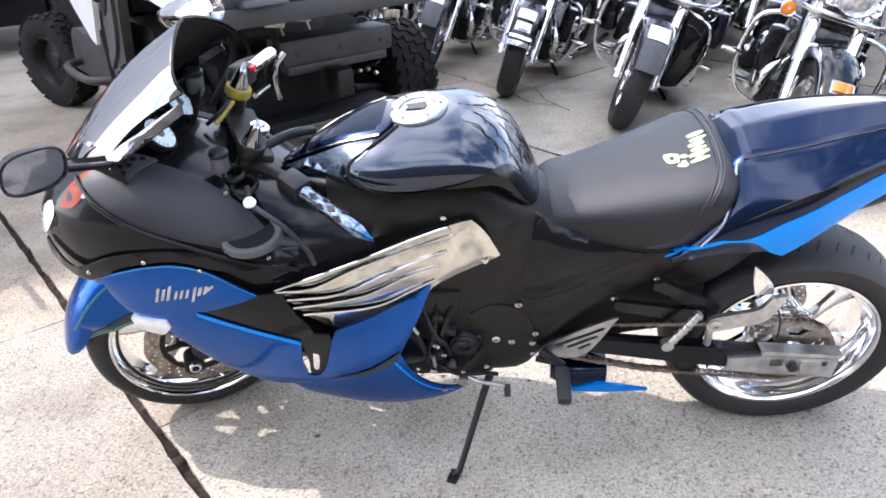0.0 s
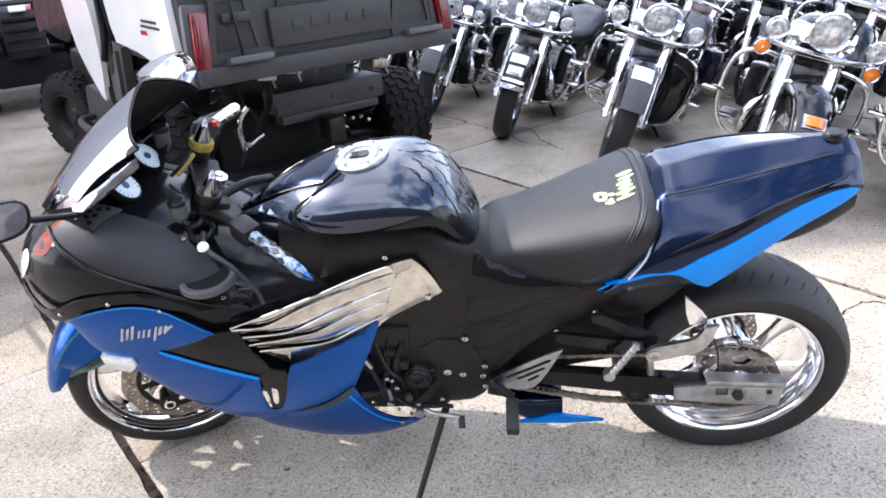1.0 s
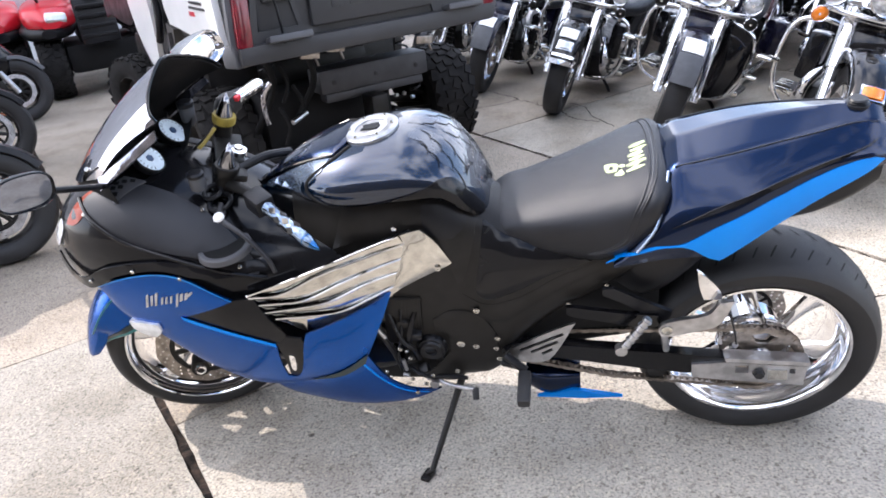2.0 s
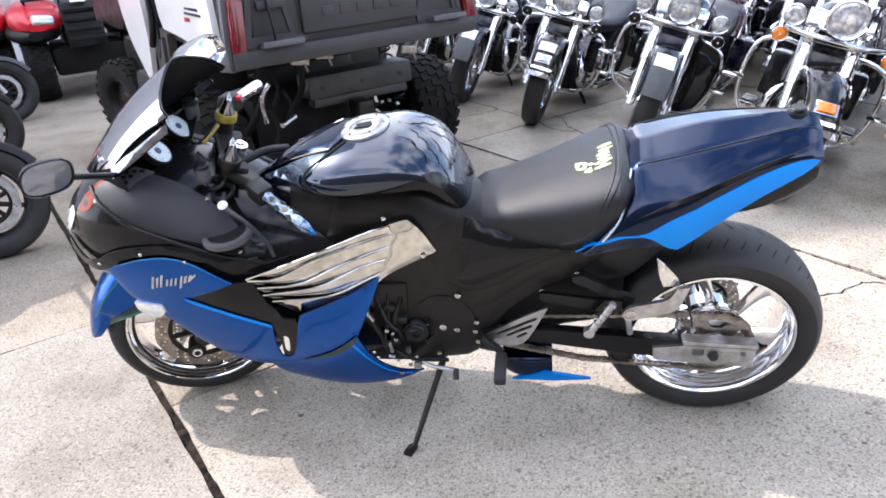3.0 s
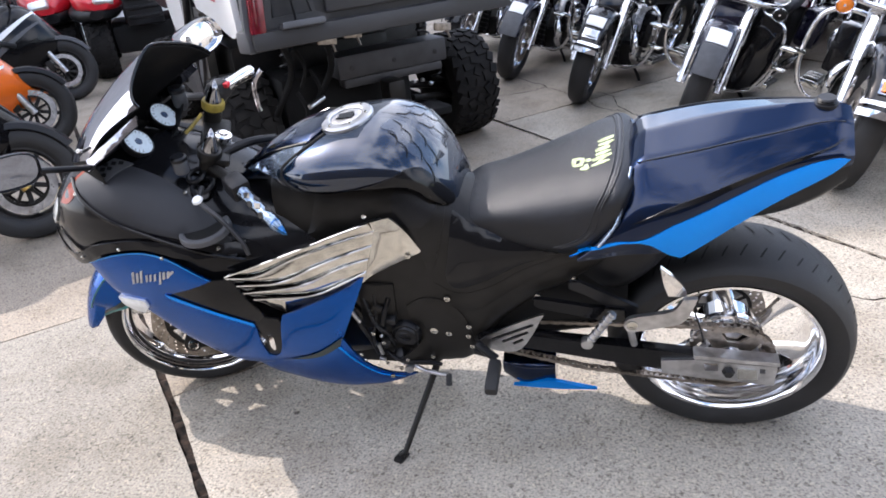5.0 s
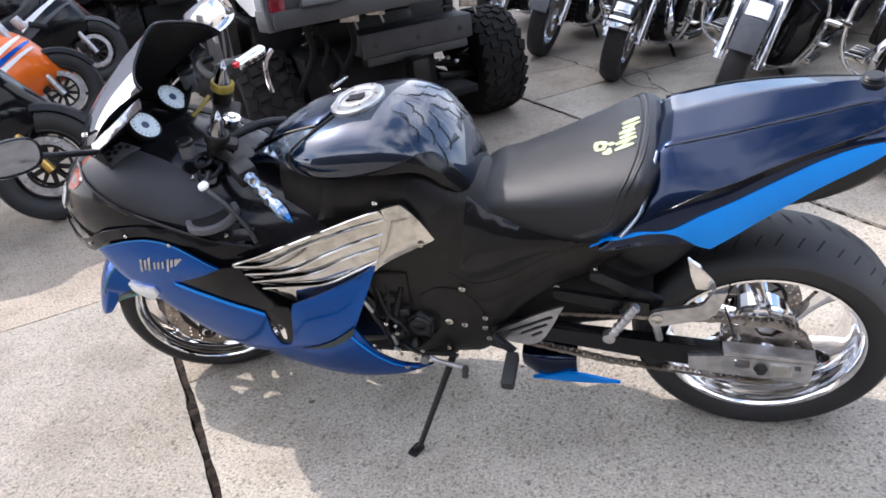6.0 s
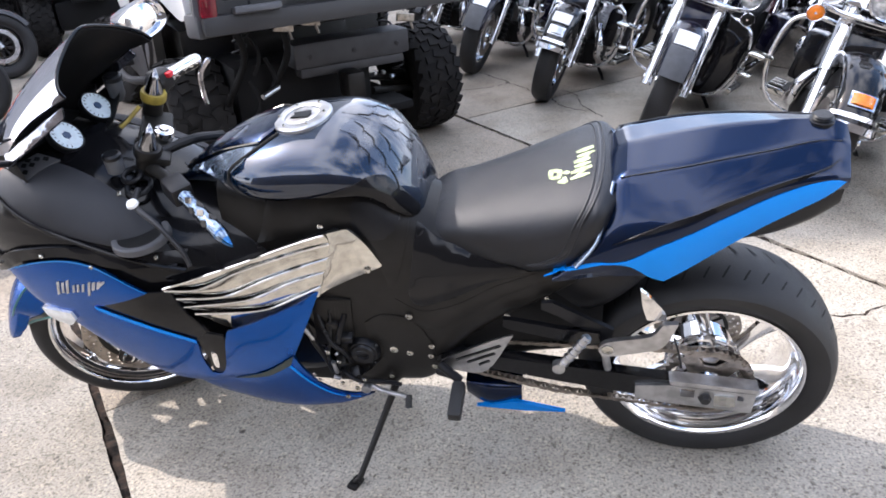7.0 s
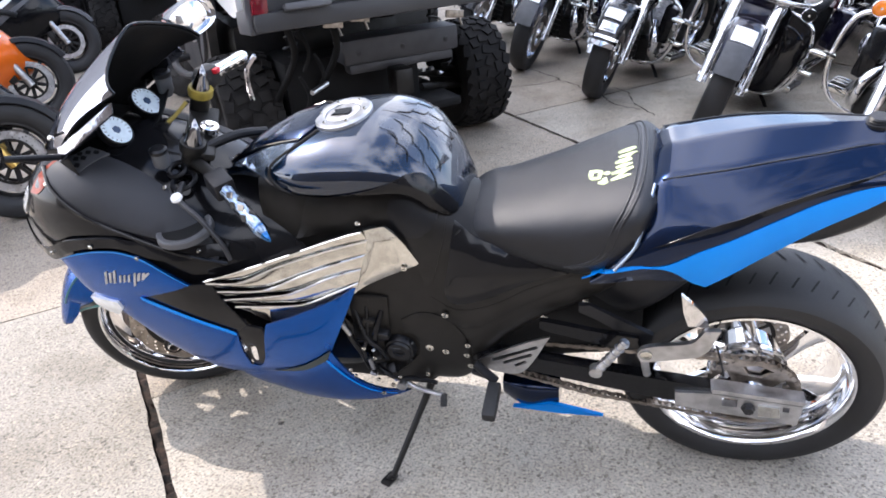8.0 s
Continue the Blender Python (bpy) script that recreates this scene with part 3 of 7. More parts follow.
side_panel("arrow_inset", [(-0.632, 0.626, True), (-0.49, 0.672, True), (-0.44, 0.668, True), (-0.415, 0.60), (-0.385, 0.54, True), (-0.42, 0.512, True), (-0.53, 0.575)], GLOSS, 0.004, edge=0, label="black fairing inset")
# lettering becomes a row of plain bars
for x, z, h, w in ((-0.716, 0.684, 0.044, 0.008), (-0.702, 0.686, 0.036, 0.008), (-0.688, 0.690, 0.044, 0.008), (-0.672, 0.686, 0.026, 0.007), (-0.659, 0.688, 0.026, 0.007), (-0.645, 0.690, 0.026, 0.007), (-0.630, 0.688, 0.044, 0.007), (-0.616, 0.697, 0.026, 0.009), (-0.602, 0.700, 0.024, 0.008)):
    side_panel("badge_bar", [(x - h * 0.18, z - h / 2, True), (x - h * 0.18 + w, z - h / 2 + 0.003, True), (x + h * 0.18 + w, z + h / 2, True), (x + h * 0.18, z + h / 2 - 0.003, True)], ALLOY, 0.0105, thick=0.002, edge=0, n=2)
side_panel("badge_bar", [(-0.60, 0.692, True), (-0.578, 0.708, True), (-0.580, 0.713, True), (-0.602, 0.700, True)], ALLOY, 0.0105, thick=0.002, edge=0, n=2)
side_panel("turn_signal", [(-0.800, 0.608, True), (-0.765, 0.608), (-0.715, 0.604, True), (-0.712, 0.580), (-0.738, 0.556, True), (-0.775, 0.566), (-0.798, 0.582, True)], CLEAR, 0.018, thick=0.014, edge=0.003, label="clear turn signal lens", n=2)
# black upper fairing with inner panels
side_panel("nose_rim", [(-0.97, 0.78), (-0.90, 0.735), (-0.80, 0.775), (-0.66, 0.79), (-0.52, 0.765), (-0.40, 0.742, True), (-0.40, 0.722, True), (-0.55, 0.74), (-0.66, 0.768), (-0.78, 0.752), (-0.88, 0.705), (-0.97, 0.74)], GLOSS, 0.008, edge=0.003, label="gloss black fairing edge")
for s in (-1, 1):
    bm = bmesh.new()
    panel(bm, [(-0.86, s * 0.15), (-0.80, s * 0.205), (-0.66, s * 0.228), (-0.50, s * 0.222), (-0.42, s * 0.205), (-0.50, s * 0.15), (-0.62, s * 0.115), (-0.76, s * 0.11)], TOP, 0.005, 0.005, step=0.02, edge=0.003, axis='Z')
    part("inner_panel", bm, INNERGREY, bike, "matt black inner fairing panel")
    bm = bmesh.new()
    panel(bm, [(-0.788, s * 0.132, True), (-0.750, s * 0.094, True), (-0.692, s * 0.102, True), (-0.754, s * 0.168, True)], TOP, 0.008, 0.004, step=0.02, edge=0.002, axis='Z')
    mesh_panel = part("mesh_panel", bm, MIDGREY, bike, "grey perforated vent plate")
    for x, y in ((-0.762, 0.118), (-0.742, 0.112), (-0.722, 0.108), (-0.766, 0.132), (-0.747, 0.128), (-0.756, 0.147)):
        bm = bmesh.new()
        panel(bm, [(x - 0.006, s * y - 0.004, True), (x + 0.006, s * y - 0.004, True), (x + 0.006, s * y + 0.004, True), (x - 0.006, s * y + 0.004, True)], TOP, 0.0095, 0.002, step=0.02, axis='Z', n=2)
        part("vent_slot", bm, SOOT, mesh_panel)
    for q in ((-0.84, 0.18), (-0.46, 0.215), (-0.55, 0.135)):
        z = TOP.ray_cast(Vector((q[0], s * q[1], 2)), Vector((0, 0, -1)))[0].z
        bolt(bike, (q[0], s * q[1], z + 0.006), (0, s * 0.5, 1), 0.006)
# round speaker ring on the inner panel
c = Vector((-0.495, -0.190))
z = TOP.ray_cast(Vector((c.x, c.y, 2)), Vector((0, 0, -1)))
ring_m = Matrix.Translation(z[0] + z[1] * 0.010) @ z[1].to_track_quat('Z', 'Y').to_matrix().to_4x4()
bm = bmesh.new()
lathe(bm, [(0.052, 0.0), (0.053, 0.004), (0.063, 0.004), (0.066, 0.001), (0.068, -0.012)], ring_m, 48)
ring = part("vent_ring", bm, MIDGREY, bike, "round grey vent ring")
bm = bmesh.new()
lathe(bm, [(0, 0.001), (0.052, 0.002), (0.052, -0.02)], ring_m, 40)
part("vent_disc", bm, SOOT, ring)
# fairing bolts
for x, z in ((-0.86, 0.735), (-0.72, 0.772), (-0.60, 0.748)):
    y = SIDE.ray_cast(Vector((x, -1, z)), Vector((0, 1, 0)))[0].y
    bolt(bike, (x, y - 0.009, z), r=0.005)
# nose: lamps and side marker
for s in (-1, 1):
    side_rows = [(-1.005, 0.775), (-0.972, 0.790), (-0.935, 0.838), (-0.945, 0.858), (-0.985, 0.828)]
    bm = bmesh.new()
    panel(bm, side_rows, FLANK, 0.008, 0.008, s, 0.02, edge=0.005)
    part("headlight", bm, CLEAR, bike, "clear headlight lens")
    bm = bmesh.new()
    panel(bm, [(-0.912, 0.862, True), (-0.868, 0.872), (-0.822, 0.916, True), (-0.832, 0.930), (-0.885, 0.900)], FLANK, 0.010, 0.010, s, 0.02, edge=0.004)
    part("side_marker", bm, material("red_orange_lens", (0.20, 0.030, 0.010), 0.3, coat=0.3, coat_ior=1.25, spec=0.2) if s < 0 else AMBER, bike, "red-orange marker lens")

for s in (-1, 1):
    run = []
    for x, y in ((-0.87, 0.135), (-0.82, 0.19), (-0.74, 0.222), (-0.62, 0.236), (-0.50, 0.234), (-0.40, 0.212)):
        run.append(TOP.ray_cast(Vector((x, s * y, 2)), Vector((0, 0, -1)))[0] + Vector((0, 0, 0.004)))
    bm = bmesh.new()
    tube(bm, [tuple(q) for q in run], 0.006, 10)
    part("fairing_ridge", bm, GLOSS, bike, "gloss black fairing ridge")

# windscreen
bm = bmesh.new()
grid = []
for i in range(15):
    s = i / 14
    row = []
    for j in range(29):
        t = -1 + j / 14
        a = Vector((-0.945 + 0.19 * t * t, 0.168 * t, 0.915 + 0.075 * t * t))
        b = Vector((-0.614 + 0.043 * t * t + 0.007 * t, 0.044 + 0.172 * math.sin(t * math.pi / 2), 1.188 - 0.106 * ((t * t + 0.012) ** 0.44 - 0.14) - 0.01 * t))
        p = a.lerp(b, s) + Vector((-0.25, 0.80 * t, 0.6)) * 0.034 * math.sin(math.pi * s) * (1 - 0.4 * t * t)
        row.append(p)
    grid.append(row)
flat = [p for r in grid for p in r]
quads = [(i * 29 + j, i * 29 + j + 1, (i + 1) * 29 + j + 1, (i + 1) * 29 + j) for i in range(14) for j in range(28)]
sheet(bm, flat, quads, lambda p: p, lambda p: p - (p - Vector((-0.68, 0, 0.92))).normalized() * 0.003)
screen = part("windscreen", bm, SCREEN, bike, "mirror-tinted plastic windscreen")
bm = bmesh.new()
centre = Vector((-0.68, 0, 0.92))
sheet(bm, flat, quads, lambda p: p - (p - centre).normalized() * 0.006, lambda p: p - (p - centre).normalized() * 0.009)
part("screen_liner", bm, SOOT, screen, "black inside of the windscreen")
bm = bmesh.new()
skirt = [p * 0.998 for p in grid[0]] + [p + Vector((0.012, 0, -0.075)) for p in grid[0]]
sheet(bm, skirt, [(j, j + 1, j + 30, j + 29) for j in range(28)], lambda p: p, lambda p: p + Vector((0.004, 0, 0)))
part("screen_base", bm, SOOT, screen, "black cowl strip under the windscreen")
bm = bmesh.new()
tube(bm, [tuple(grid[14][j]) for j in range(0, 29, 2)], 0.0035, 8, 3)
part("screen_edge", bm, GLOSS, screen)
for j in (4, 24):
    bolt(screen, tuple(grid[2][j] + Vector((0, 0, 0.004))), (0, 1 if j > 14 else -1, 1), 0.006)
# chrome trim between the screen and the fairing
for s in (-1, 1):
    bm = bmesh.new()
    pts = [(-0.765, s * 0.162, 0.985, True), (-0.68, s * 0.160, 1.034), (-0.582, s * 0.140, 1.090, True), (-0.580, s * 0.152, 1.070, True), (-0.655, s * 0.172, 1.024), (-0.756, s * 0.182, 0.962, True)]
    vs = [Vector(p) for p in spline(pts, 4, True)]
    cen = sum(vs, Vector()) / len(vs)
    fs = [(i, (i + 1) % len(vs), len(vs)) for i in range(len(vs))]
    sheet(bm, vs + [cen + Vector((0, s * 0.006, 0.004))], fs, lambda p: p + Vector((0, s * 0.004, 0.003)), lambda p: p)
    part("screen_trim", bm, WAVY, bike, "chrome trim strip")
# dash with two dials
bm = bmesh.new()
ball(bm, pose(-0.745, 0.02, 0.885, 0, 30, 0) @ Matrix.Diagonal((0.09, 0.16, 0.045, 1)), 1, 28, 16)
dash = part("dashboard", bm, SOOT, bike, "black dashboard cowl")
bm = bmesh.new()
ball(bm, pose(-0.790, 0.01, 0.890, 0, 22, 0) @ Matrix.Diagonal((0.14, 0.150, 0.070, 1)), 1, 32, 18)
part("inner_cowl", bm, SOOT, dash, "matt black inner cowl")
bm = bmesh.new()
rows = [[Vector((x, 0.03 + 0.15 * k / 6, 0.905 + 0.25 * (x + 0.75) + (0.055 + 0.35 * (x + 0.75)) * (k / 6) ** 2)) for k in range(7)] for x in (-0.86, -0.82, -0.78, -0.74, -0.70, -0.66)]
sheet(bm, [p for r in rows for p in r], [(i * 7 + j, i * 7 + j + 1, i * 7 + j + 8, i * 7 + j + 7) for i in range(5) for j in range(6)], lambda p: p, lambda p: p - Vector((0, 0, 0.005)))
part("inner_side_cowl", bm, SOOT, dash, "matt black inner side cowl")
for y, x, z in ((0.095, -0.700, 0.966), (-0.043, -0.700, 0.963)):
    m = aim((x, y, z), (0.75, 0.05, 0.64))
    bm = bmesh.new()
    lathe(bm, [(0, -0.016), (0.040, -0.016), (0.043, 0.002), (0.040, 0.006), (0.038, 0.002), (0, 0.002)], m, 32)
    gauge = part("gauge", bm, BLACK, dash, "round gauge with a white dial")
    bm = bmesh.new()
    lathe(bm, [(0, 0.0035), (0.0380, 0.0035), (0.0380, 0.002)], m, 32)
    part("dial", bm, DIAL, gauge)
    bm = bmesh.new()
    lathe(bm, [(0, 0.006), (0.010, 0.006), (0.011, 0.0035)], m, 6)
    part("dial_hub", bm, material("dial_blue", (0.03, 0.06, 0.12), 0.4), gauge)
    bm = bmesh.new()
    for i in range(16):
        a = radians(-140 + i * 18.6)
        box(bm, 0.0015, 0.006, 0.001, m @ pose(0.032 * math.sin(a), 0.032 * math.cos(a), 0.0042, 0, 0, -math.degrees(a)))
    part("dial_mark", bm, BLACK, gauge)

# mirrors


def squarish(bm, m, power=2.8):
    """Pulls a turned round form towards a rounded square."""
    back = m.inverted()
    for v in bm.verts:
        q = back @ v.co
        r = math.hypot(q.x, q.y)
        if r > 1e-6:
            k = (abs(q.x / r) ** power + abs(q.y / r) ** power) ** (-1 / power)
            v.co = m @ Vector((q.x * k, q.y * k, q.z))


for s in (-1, 1):
    head = Vector((-0.787, -0.356, 1.075)) if s < 0 else Vector((-0.735, 0.45, 1.045))
    m = Matrix.Translation(head) @ Vector((0.8, -0.45, 0.22) if s > 0 else (0.75, -0.5, -0.12)).to_track_quat('Z', 'Y').to_matrix().to_4x4() @ pose(0, 0, 0, 0, 0, 12 * s) @ Matrix.Diagonal((0.062, 0.044, 0.05, 1) if s < 0 else (0.064, 0.048, 0.20, 1))
    bm = bmesh.new()
    lathe(bm, [(0, -0.9), (0.45, -0.78), (0.78, -0.5), (0.97, -0.12), (1.0, 0.06), (0.95, 0.12), (0.91, 0.06), (0.90, -0.02)], m, 48)
    squarish(bm, m)
    mirror = part("mirror", bm, GLOSS if s < 0 else CHROME, bike, "oval mirror on a stalk")
    bm = bmesh.new()
    lathe(bm, [(0, 0.06), (0.5, 0.045), (0.91, 0.01), (0.91, -0.03)], m, 48)
    squarish(bm, m)
    part("mirror_glass", bm, MIRROR if s < 0 else CHROME, mirror)
    bm = bmesh.new()
    tube(bm, [tuple(head + Vector((0.0, -s * 0.035, -0.02))), (-0.765, s * 0.26, 1.02), (-0.755, s * 0.165, 0.965)], 0.008, 10)
    part("mirror_stalk", bm, BLACK, mirror)

# tank
TANK = [(-0.46, 0.835, 0.858, 0.03, 0.4), (-0.40, 0.845, 0.900, 0.055, 0.4), (-0.33, 0.850, 0.942, 0.09, 0.4), (-0.285, 0.862, 0.962, 0.132, 0.36), (-0.22, 0.868, 0.983, 0.166, 0.28), (-0.10, 0.876, 1.003, 0.180, 0.25), (0.0, 0.882, 0.998, 0.175, 0.27), (0.06, 0.868, 0.966, 0.156, 0.32), (0.112, 0.80, 0.900, 0.128, 0.4), (0.150, 0.755, 0.828, 0.085, 0.5)]
bm = bmesh.new()
body(bm, TANK, 40, 56, 2.3, 2.4)
TANKTREE = tree_of(bm)
tank = part("fuel_tank", bm, TANKPAINT, bike, "glossy dark blue metallic fuel tank")
tank.location = (-0.004, 0.026, -0.026)
for s in (-1, 1):
    # scale-like line work near the seat, on a lighter painted patch
    bm = bmesh.new()
    panel(bm, [(-0.035, 0.012 * s, True), (-0.02, 0.055 * s), (0.015, 0.062 * s), (0.035, 0.095 * s), (0.070, 0.100 * s), (0.100, 0.080 * s), (0.115, 0.012 * s, True)], TANKTREE, 0.0012, 0.001, step=0.014, axis='Z', n=5)
    part("scale_patch", bm, GHOST, tank, "grey painted scale pattern")
    for i in range(4):
        for j in range(2):
            a = (0.000 + i * 0.027, (0.016 + j * 0.048 + (i % 2) * 0.022) * s)
            bm = bmesh.new()
            panel(bm, [(a[0], a[1], True), (a[0] + 0.024, a[1] + 0.010 * s), (a[0] + 0.028, a[1] + 0.034 * s, True), (a[0] + 0.021, a[1] + 0.012 * s)], TANKTREE, 0.0030, 0.0016, step=0.03, axis='Z', n=4)
            part("scale_line", bm, GLOSS, tank)
for s in (-1, 1):
    bm = bmesh.new()
    panel(bm, [(-0.31, 0.905, True), (-0.25, 0.893), (-0.18, 0.884), (-0.08, 0.890), (0.03, 0.902), (0.09, 0.894, True), (0.09, 0.889, True), (0.03, 0.896), (-0.08, 0.884), (-0.18, 0.878), (-0.255, 0.886)], TANKTREE, 0.003, 0.003, s, 0.03)
    part("tank_edge", bm, GLOSS, tank)
for s in (-1, 1):
    # black hip under the paint; sky reflection beside the nose painted as a band
    bm = bmesh.new()
    panel(bm, [(-0.20, 0.882, True), (-0.16, 0.890), (-0.10, 0.902), (-0.03, 0.918), (0.025, 0.932), (0.055, 0.938), (0.080, 0.925), (0.100, 0.900), (0.120, 0.868), (0.144, 0.822, True), (0.144, 0.778, True), (0.124, 0.800), (0.108, 0.818), (0.05, 0.878), (-0.05, 0.884), (-0.15, 0.880)], TANKTREE, 0.004, 0.004, s, 0.009)
    part("tank_hip", bm, GLOSS, tank, "gloss black tank hip")
    bm = bmesh.new()
    panel(bm, [(-0.445, 0.022 * s, True), (-0.32, 0.064 * s), (-0.215, 0.090 * s, True), (-0.235, 0.122 * s), (-0.280, 0.134 * s, True), (-0.36, 0.080 * s)], TANKTREE, 0.0025, 0.0025, step=0.012, axis='Z')
    part("nose_sheen", bm, SILVERBLUE, tank, "sky reflection painted as a silver-blue band beside the nose panel")
NOSE = [(-0.455, 0.006), (-0.40, 0.030), (-0.31, 0.060), (-0.205, 0.084)]
bm = bmesh.new()
panel(bm, [(-0.462, 0.0, True), *[(x, -y) for x, y in NOSE[:3]], (-0.205, -0.084, True), (-0.178, -0.05), (-0.172, 0.0), (-0.178, 0.05), (-0.205, 0.084, True), *[(x, y) for x, y in NOSE[2::-1]]], TANKTREE, 0.010, 0.009, step=0.014, edge=0.004, axis='Z')
nose = part("tank_nose", bm, NAVY, tank, "raised dark blue nose panel")
for s in (-1, 1):
    run = []
    for x, y in NOSE:
        hit = TANKTREE.ray_cast(Vector((x, s * y, 2)), Vector((0, 0, -1)))[0]
        if hit:
            run.append(tuple(hit + Vector((0, 0, 0.006))))
    bm = bmesh.new()
    tube(bm, run, 0.0028, 8)
    part("nose_edge", bm, STEEL, nose, "bright metal edge")
for s in (-1, 1):
    run = []
    for x, z in ((-0.165, 0.992), (-0.20, 0.978), (-0.24, 0.958), (-0.268, 0.938), (-0.272, 0.918), (-0.252, 0.902), (-0.220, 0.892), (-0.18, 0.890)):
        hit = TANKTREE.ray_cast(Vector((x, s, z)), Vector((0, -s, 0)))[0]
        if hit:
            run.append(tuple(hit))
    bm = bmesh.new()
    tube(bm, run, 0.0048, 8)
    part("tank_seam", bm, SOOT, tank)
z = TANKTREE.ray_cast(Vector((-0.125, 0.001, 2)), Vector((0, 0, -1)))
cap_m = Matrix.Translation(z[0]) @ pose(0, 0, 0, 0, -7, 0) @ Matrix.Scale(0.9, 4)
bm = bmesh.new()
lathe(bm, [(0, 0.001), (0.046, 0.001), (0.047, 0.006), (0.050, 0.0075), (0.072, 0.0065), (0.077, 0.002), (0.077, -0.006)], cap_m, 48)
cap = part("fuel_cap", bm, material("bright_cap_metal", (0.46, 0.47, 0.49), 0.32, 0.9, wear=0.15, wear_scale=40), tank, "round silver fuel filler cap")
bm = bmesh.new()
lathe(bm, [(0, 0.0045), (0.036, 0.0045), (0.044, 0.003), (0.0455, 0.0)], cap_m, 40)
part("cap_plate", bm, ALLOY, cap)
bm = bmesh.new()
plate(bm, [(-0.028, -0.013), (0.020, -0.017), (0.026, 0.0), (0.020, 0.017), (-0.028, 0.013), (-0.020, 0.0)], 0.004, cap_m @ pose(0, 0, 0.006))
part("cap_flap", bm, GLOSS, cap)
for i in range(6):
    a = i * math.pi / 3
    bolt(cap, cap_m @ Vector((0.061 * math.cos(a), 0.061 * math.sin(a), 0.0068)), cap_m.to_3x3() @ Vector((0, 0, 1)), 0.004)

# seat
SEAT = [(0.118, 0.735, 0.768, 0.06, 0.5), (0.155, 0.708, 0.792, 0.108, 0.5), (0.24, 0.690, 0.815, 0.140, 0.5), (0.34, 0.672, 0.850, 0.165, 0.5), (0.43, 0.672, 0.884, 0.186, 0.52), (0.50, 0.715, 0.908, 0.194, 0.55), (0.545, 0.775, 0.915, 0.182, 0.55), (0.566, 0.83, 0.905, 0.145, 0.5)]
bm = bmesh.new()
body(bm, SEAT, 34, 48, 3.0, 3.0)
SEATTREE = tree_of(bm)
seat = part("seat", bm, LEATHER, bike, "black vinyl solo seat with faded green print")
seat.location = (0, 0.026, -0.024)
for s in (-1, 1):
    for back, mat in ((0.0, LEATHER), (0.016, LEATHER), (0.0085, SLATE)):
        run = []
        for x, y in ((0.542 - back, 0.0), (0.540 - back, 0.06), (0.534 - back, 0.12), (0.520 - back, 0.165), (0.500 - back, 0.188)):
            run.append(tuple(SEATTREE.ray_cast(Vector((x, s * y, 2)), Vector((0, 0, -1)))[0]))
        for x, z in ((0.47 - back, 0.775), (0.40 - back, 0.728)):
            hit = SEATTREE.ray_cast(Vector((x, s, z)), Vector((0, -s, 0)))[0]
            run.append(tuple(hit))
        bm = bmesh.new()
        tube(bm, run, 0.0026 if mat is LEATHER else 0.0011, 8, 5)
        part("seat_piping" if mat is LEATHER else "seat_stitching", bm, mat, seat)
rng = random.Random(4)


def print_stroke(x0, y0, x1, y1, w):
    """One painted stroke on the seat, wider in its middle."""
    d = Vector((x1 - x0, y1 - y0))
    n = Vector((-d.y, d.x)).normalized() * w
    a, b = Vector((x0, y0)), Vector((x1, y1))
    bm = bmesh.new()
    panel(bm, [(*(a - n * 0.5), True), tuple(a.lerp(b, 0.5) - n), (*(b - n * 0.6), True), (*(b + n * 0.5), True), tuple(a.lerp(b, 0.4) + n * 0.9), (*(a + n * 0.6), True)], SEATTREE, 0.0012, 0.001, step=0.02, axis='Z', n=3)
    part("print_stroke", bm, LIME, seat, "faded lime green print")


for i in range(6):
    y = -0.088 + i * 0.019
    print_stroke(0.474 + 0.002 * i + rng.uniform(-0.004, 0.004), y + 0.004, 0.516 + rng.uniform(-0.006, 0.008), y + 0.013 + rng.uniform(-0.004, 0.004), 0.0072 + rng.uniform(-0.0015, 0.002))
print_stroke(0.478, -0.085, 0.505, -0.06, 0.004)
print_stroke(0.488, -0.03, 0.512, -0.004, 0.004)
for a in ((0.428, -0.030, 0.431, -0.062), (0.430, -0.034, 0.448, -0.042), (0.448, -0.040, 0.450, -0.066), (0.431, -0.062, 0.452, -0.068), (0.455, -0.052, 0.470, -0.060), (0.458, -0.070, 0.462, -0.092), (0.446, -0.080, 0.468, -0.088)):
    print_stroke(*a, 0.0062)

# tail
TAIL = [(0.44, 0.70, 0.08, 0.698, 0.150, 0.695, 0.182, 0.69, 0.182, 0.68), (0.50, 0.79, 0.095, 0.786, 0.178, 0.765, 0.200, 0.735, 0.190, 0.70), (0.545, 0.880, 0.100, 0.874, 0.180, 0.808, 0.206, 0.755, 0.196, 0.715), (0.575, 0.914, 0.101, 0.902, 0.180, 0.826, 0.206, 0.77, 0.197, 0.718),
        (0.62, 0.930, 0.103, 0.913, 0.178, 0.848, 0.205, 0.795, 0.197, 0.722), (0.70, 0.951, 0.101, 0.930, 0.165, 0.882, 0.198, 0.840, 0.190, 0.742), (0.78, 0.966, 0.090, 0.944, 0.136, 0.910, 0.168, 0.873, 0.162, 0.785), (0.86, 0.975, 0.074, 0.953, 0.106, 0.928, 0.138, 0.897, 0.132, 0.818),
        (0.934, 0.979, 0.054, 0.960, 0.082, 0.938, 0.116, 0.908, 0.110, 0.862), (0.985, 0.975, 0.048, 0.958, 0.070, 0.935, 0.100, 0.905, 0.096, 0.875), (1.004, 0.966, 0.042, 0.950, 0.064, 0.928, 0.092, 0.900, 0.090, 0.878)]
bm = bmesh.new()
loft(bm, TAIL, 44, 5)
tail_form = bmesh.new()
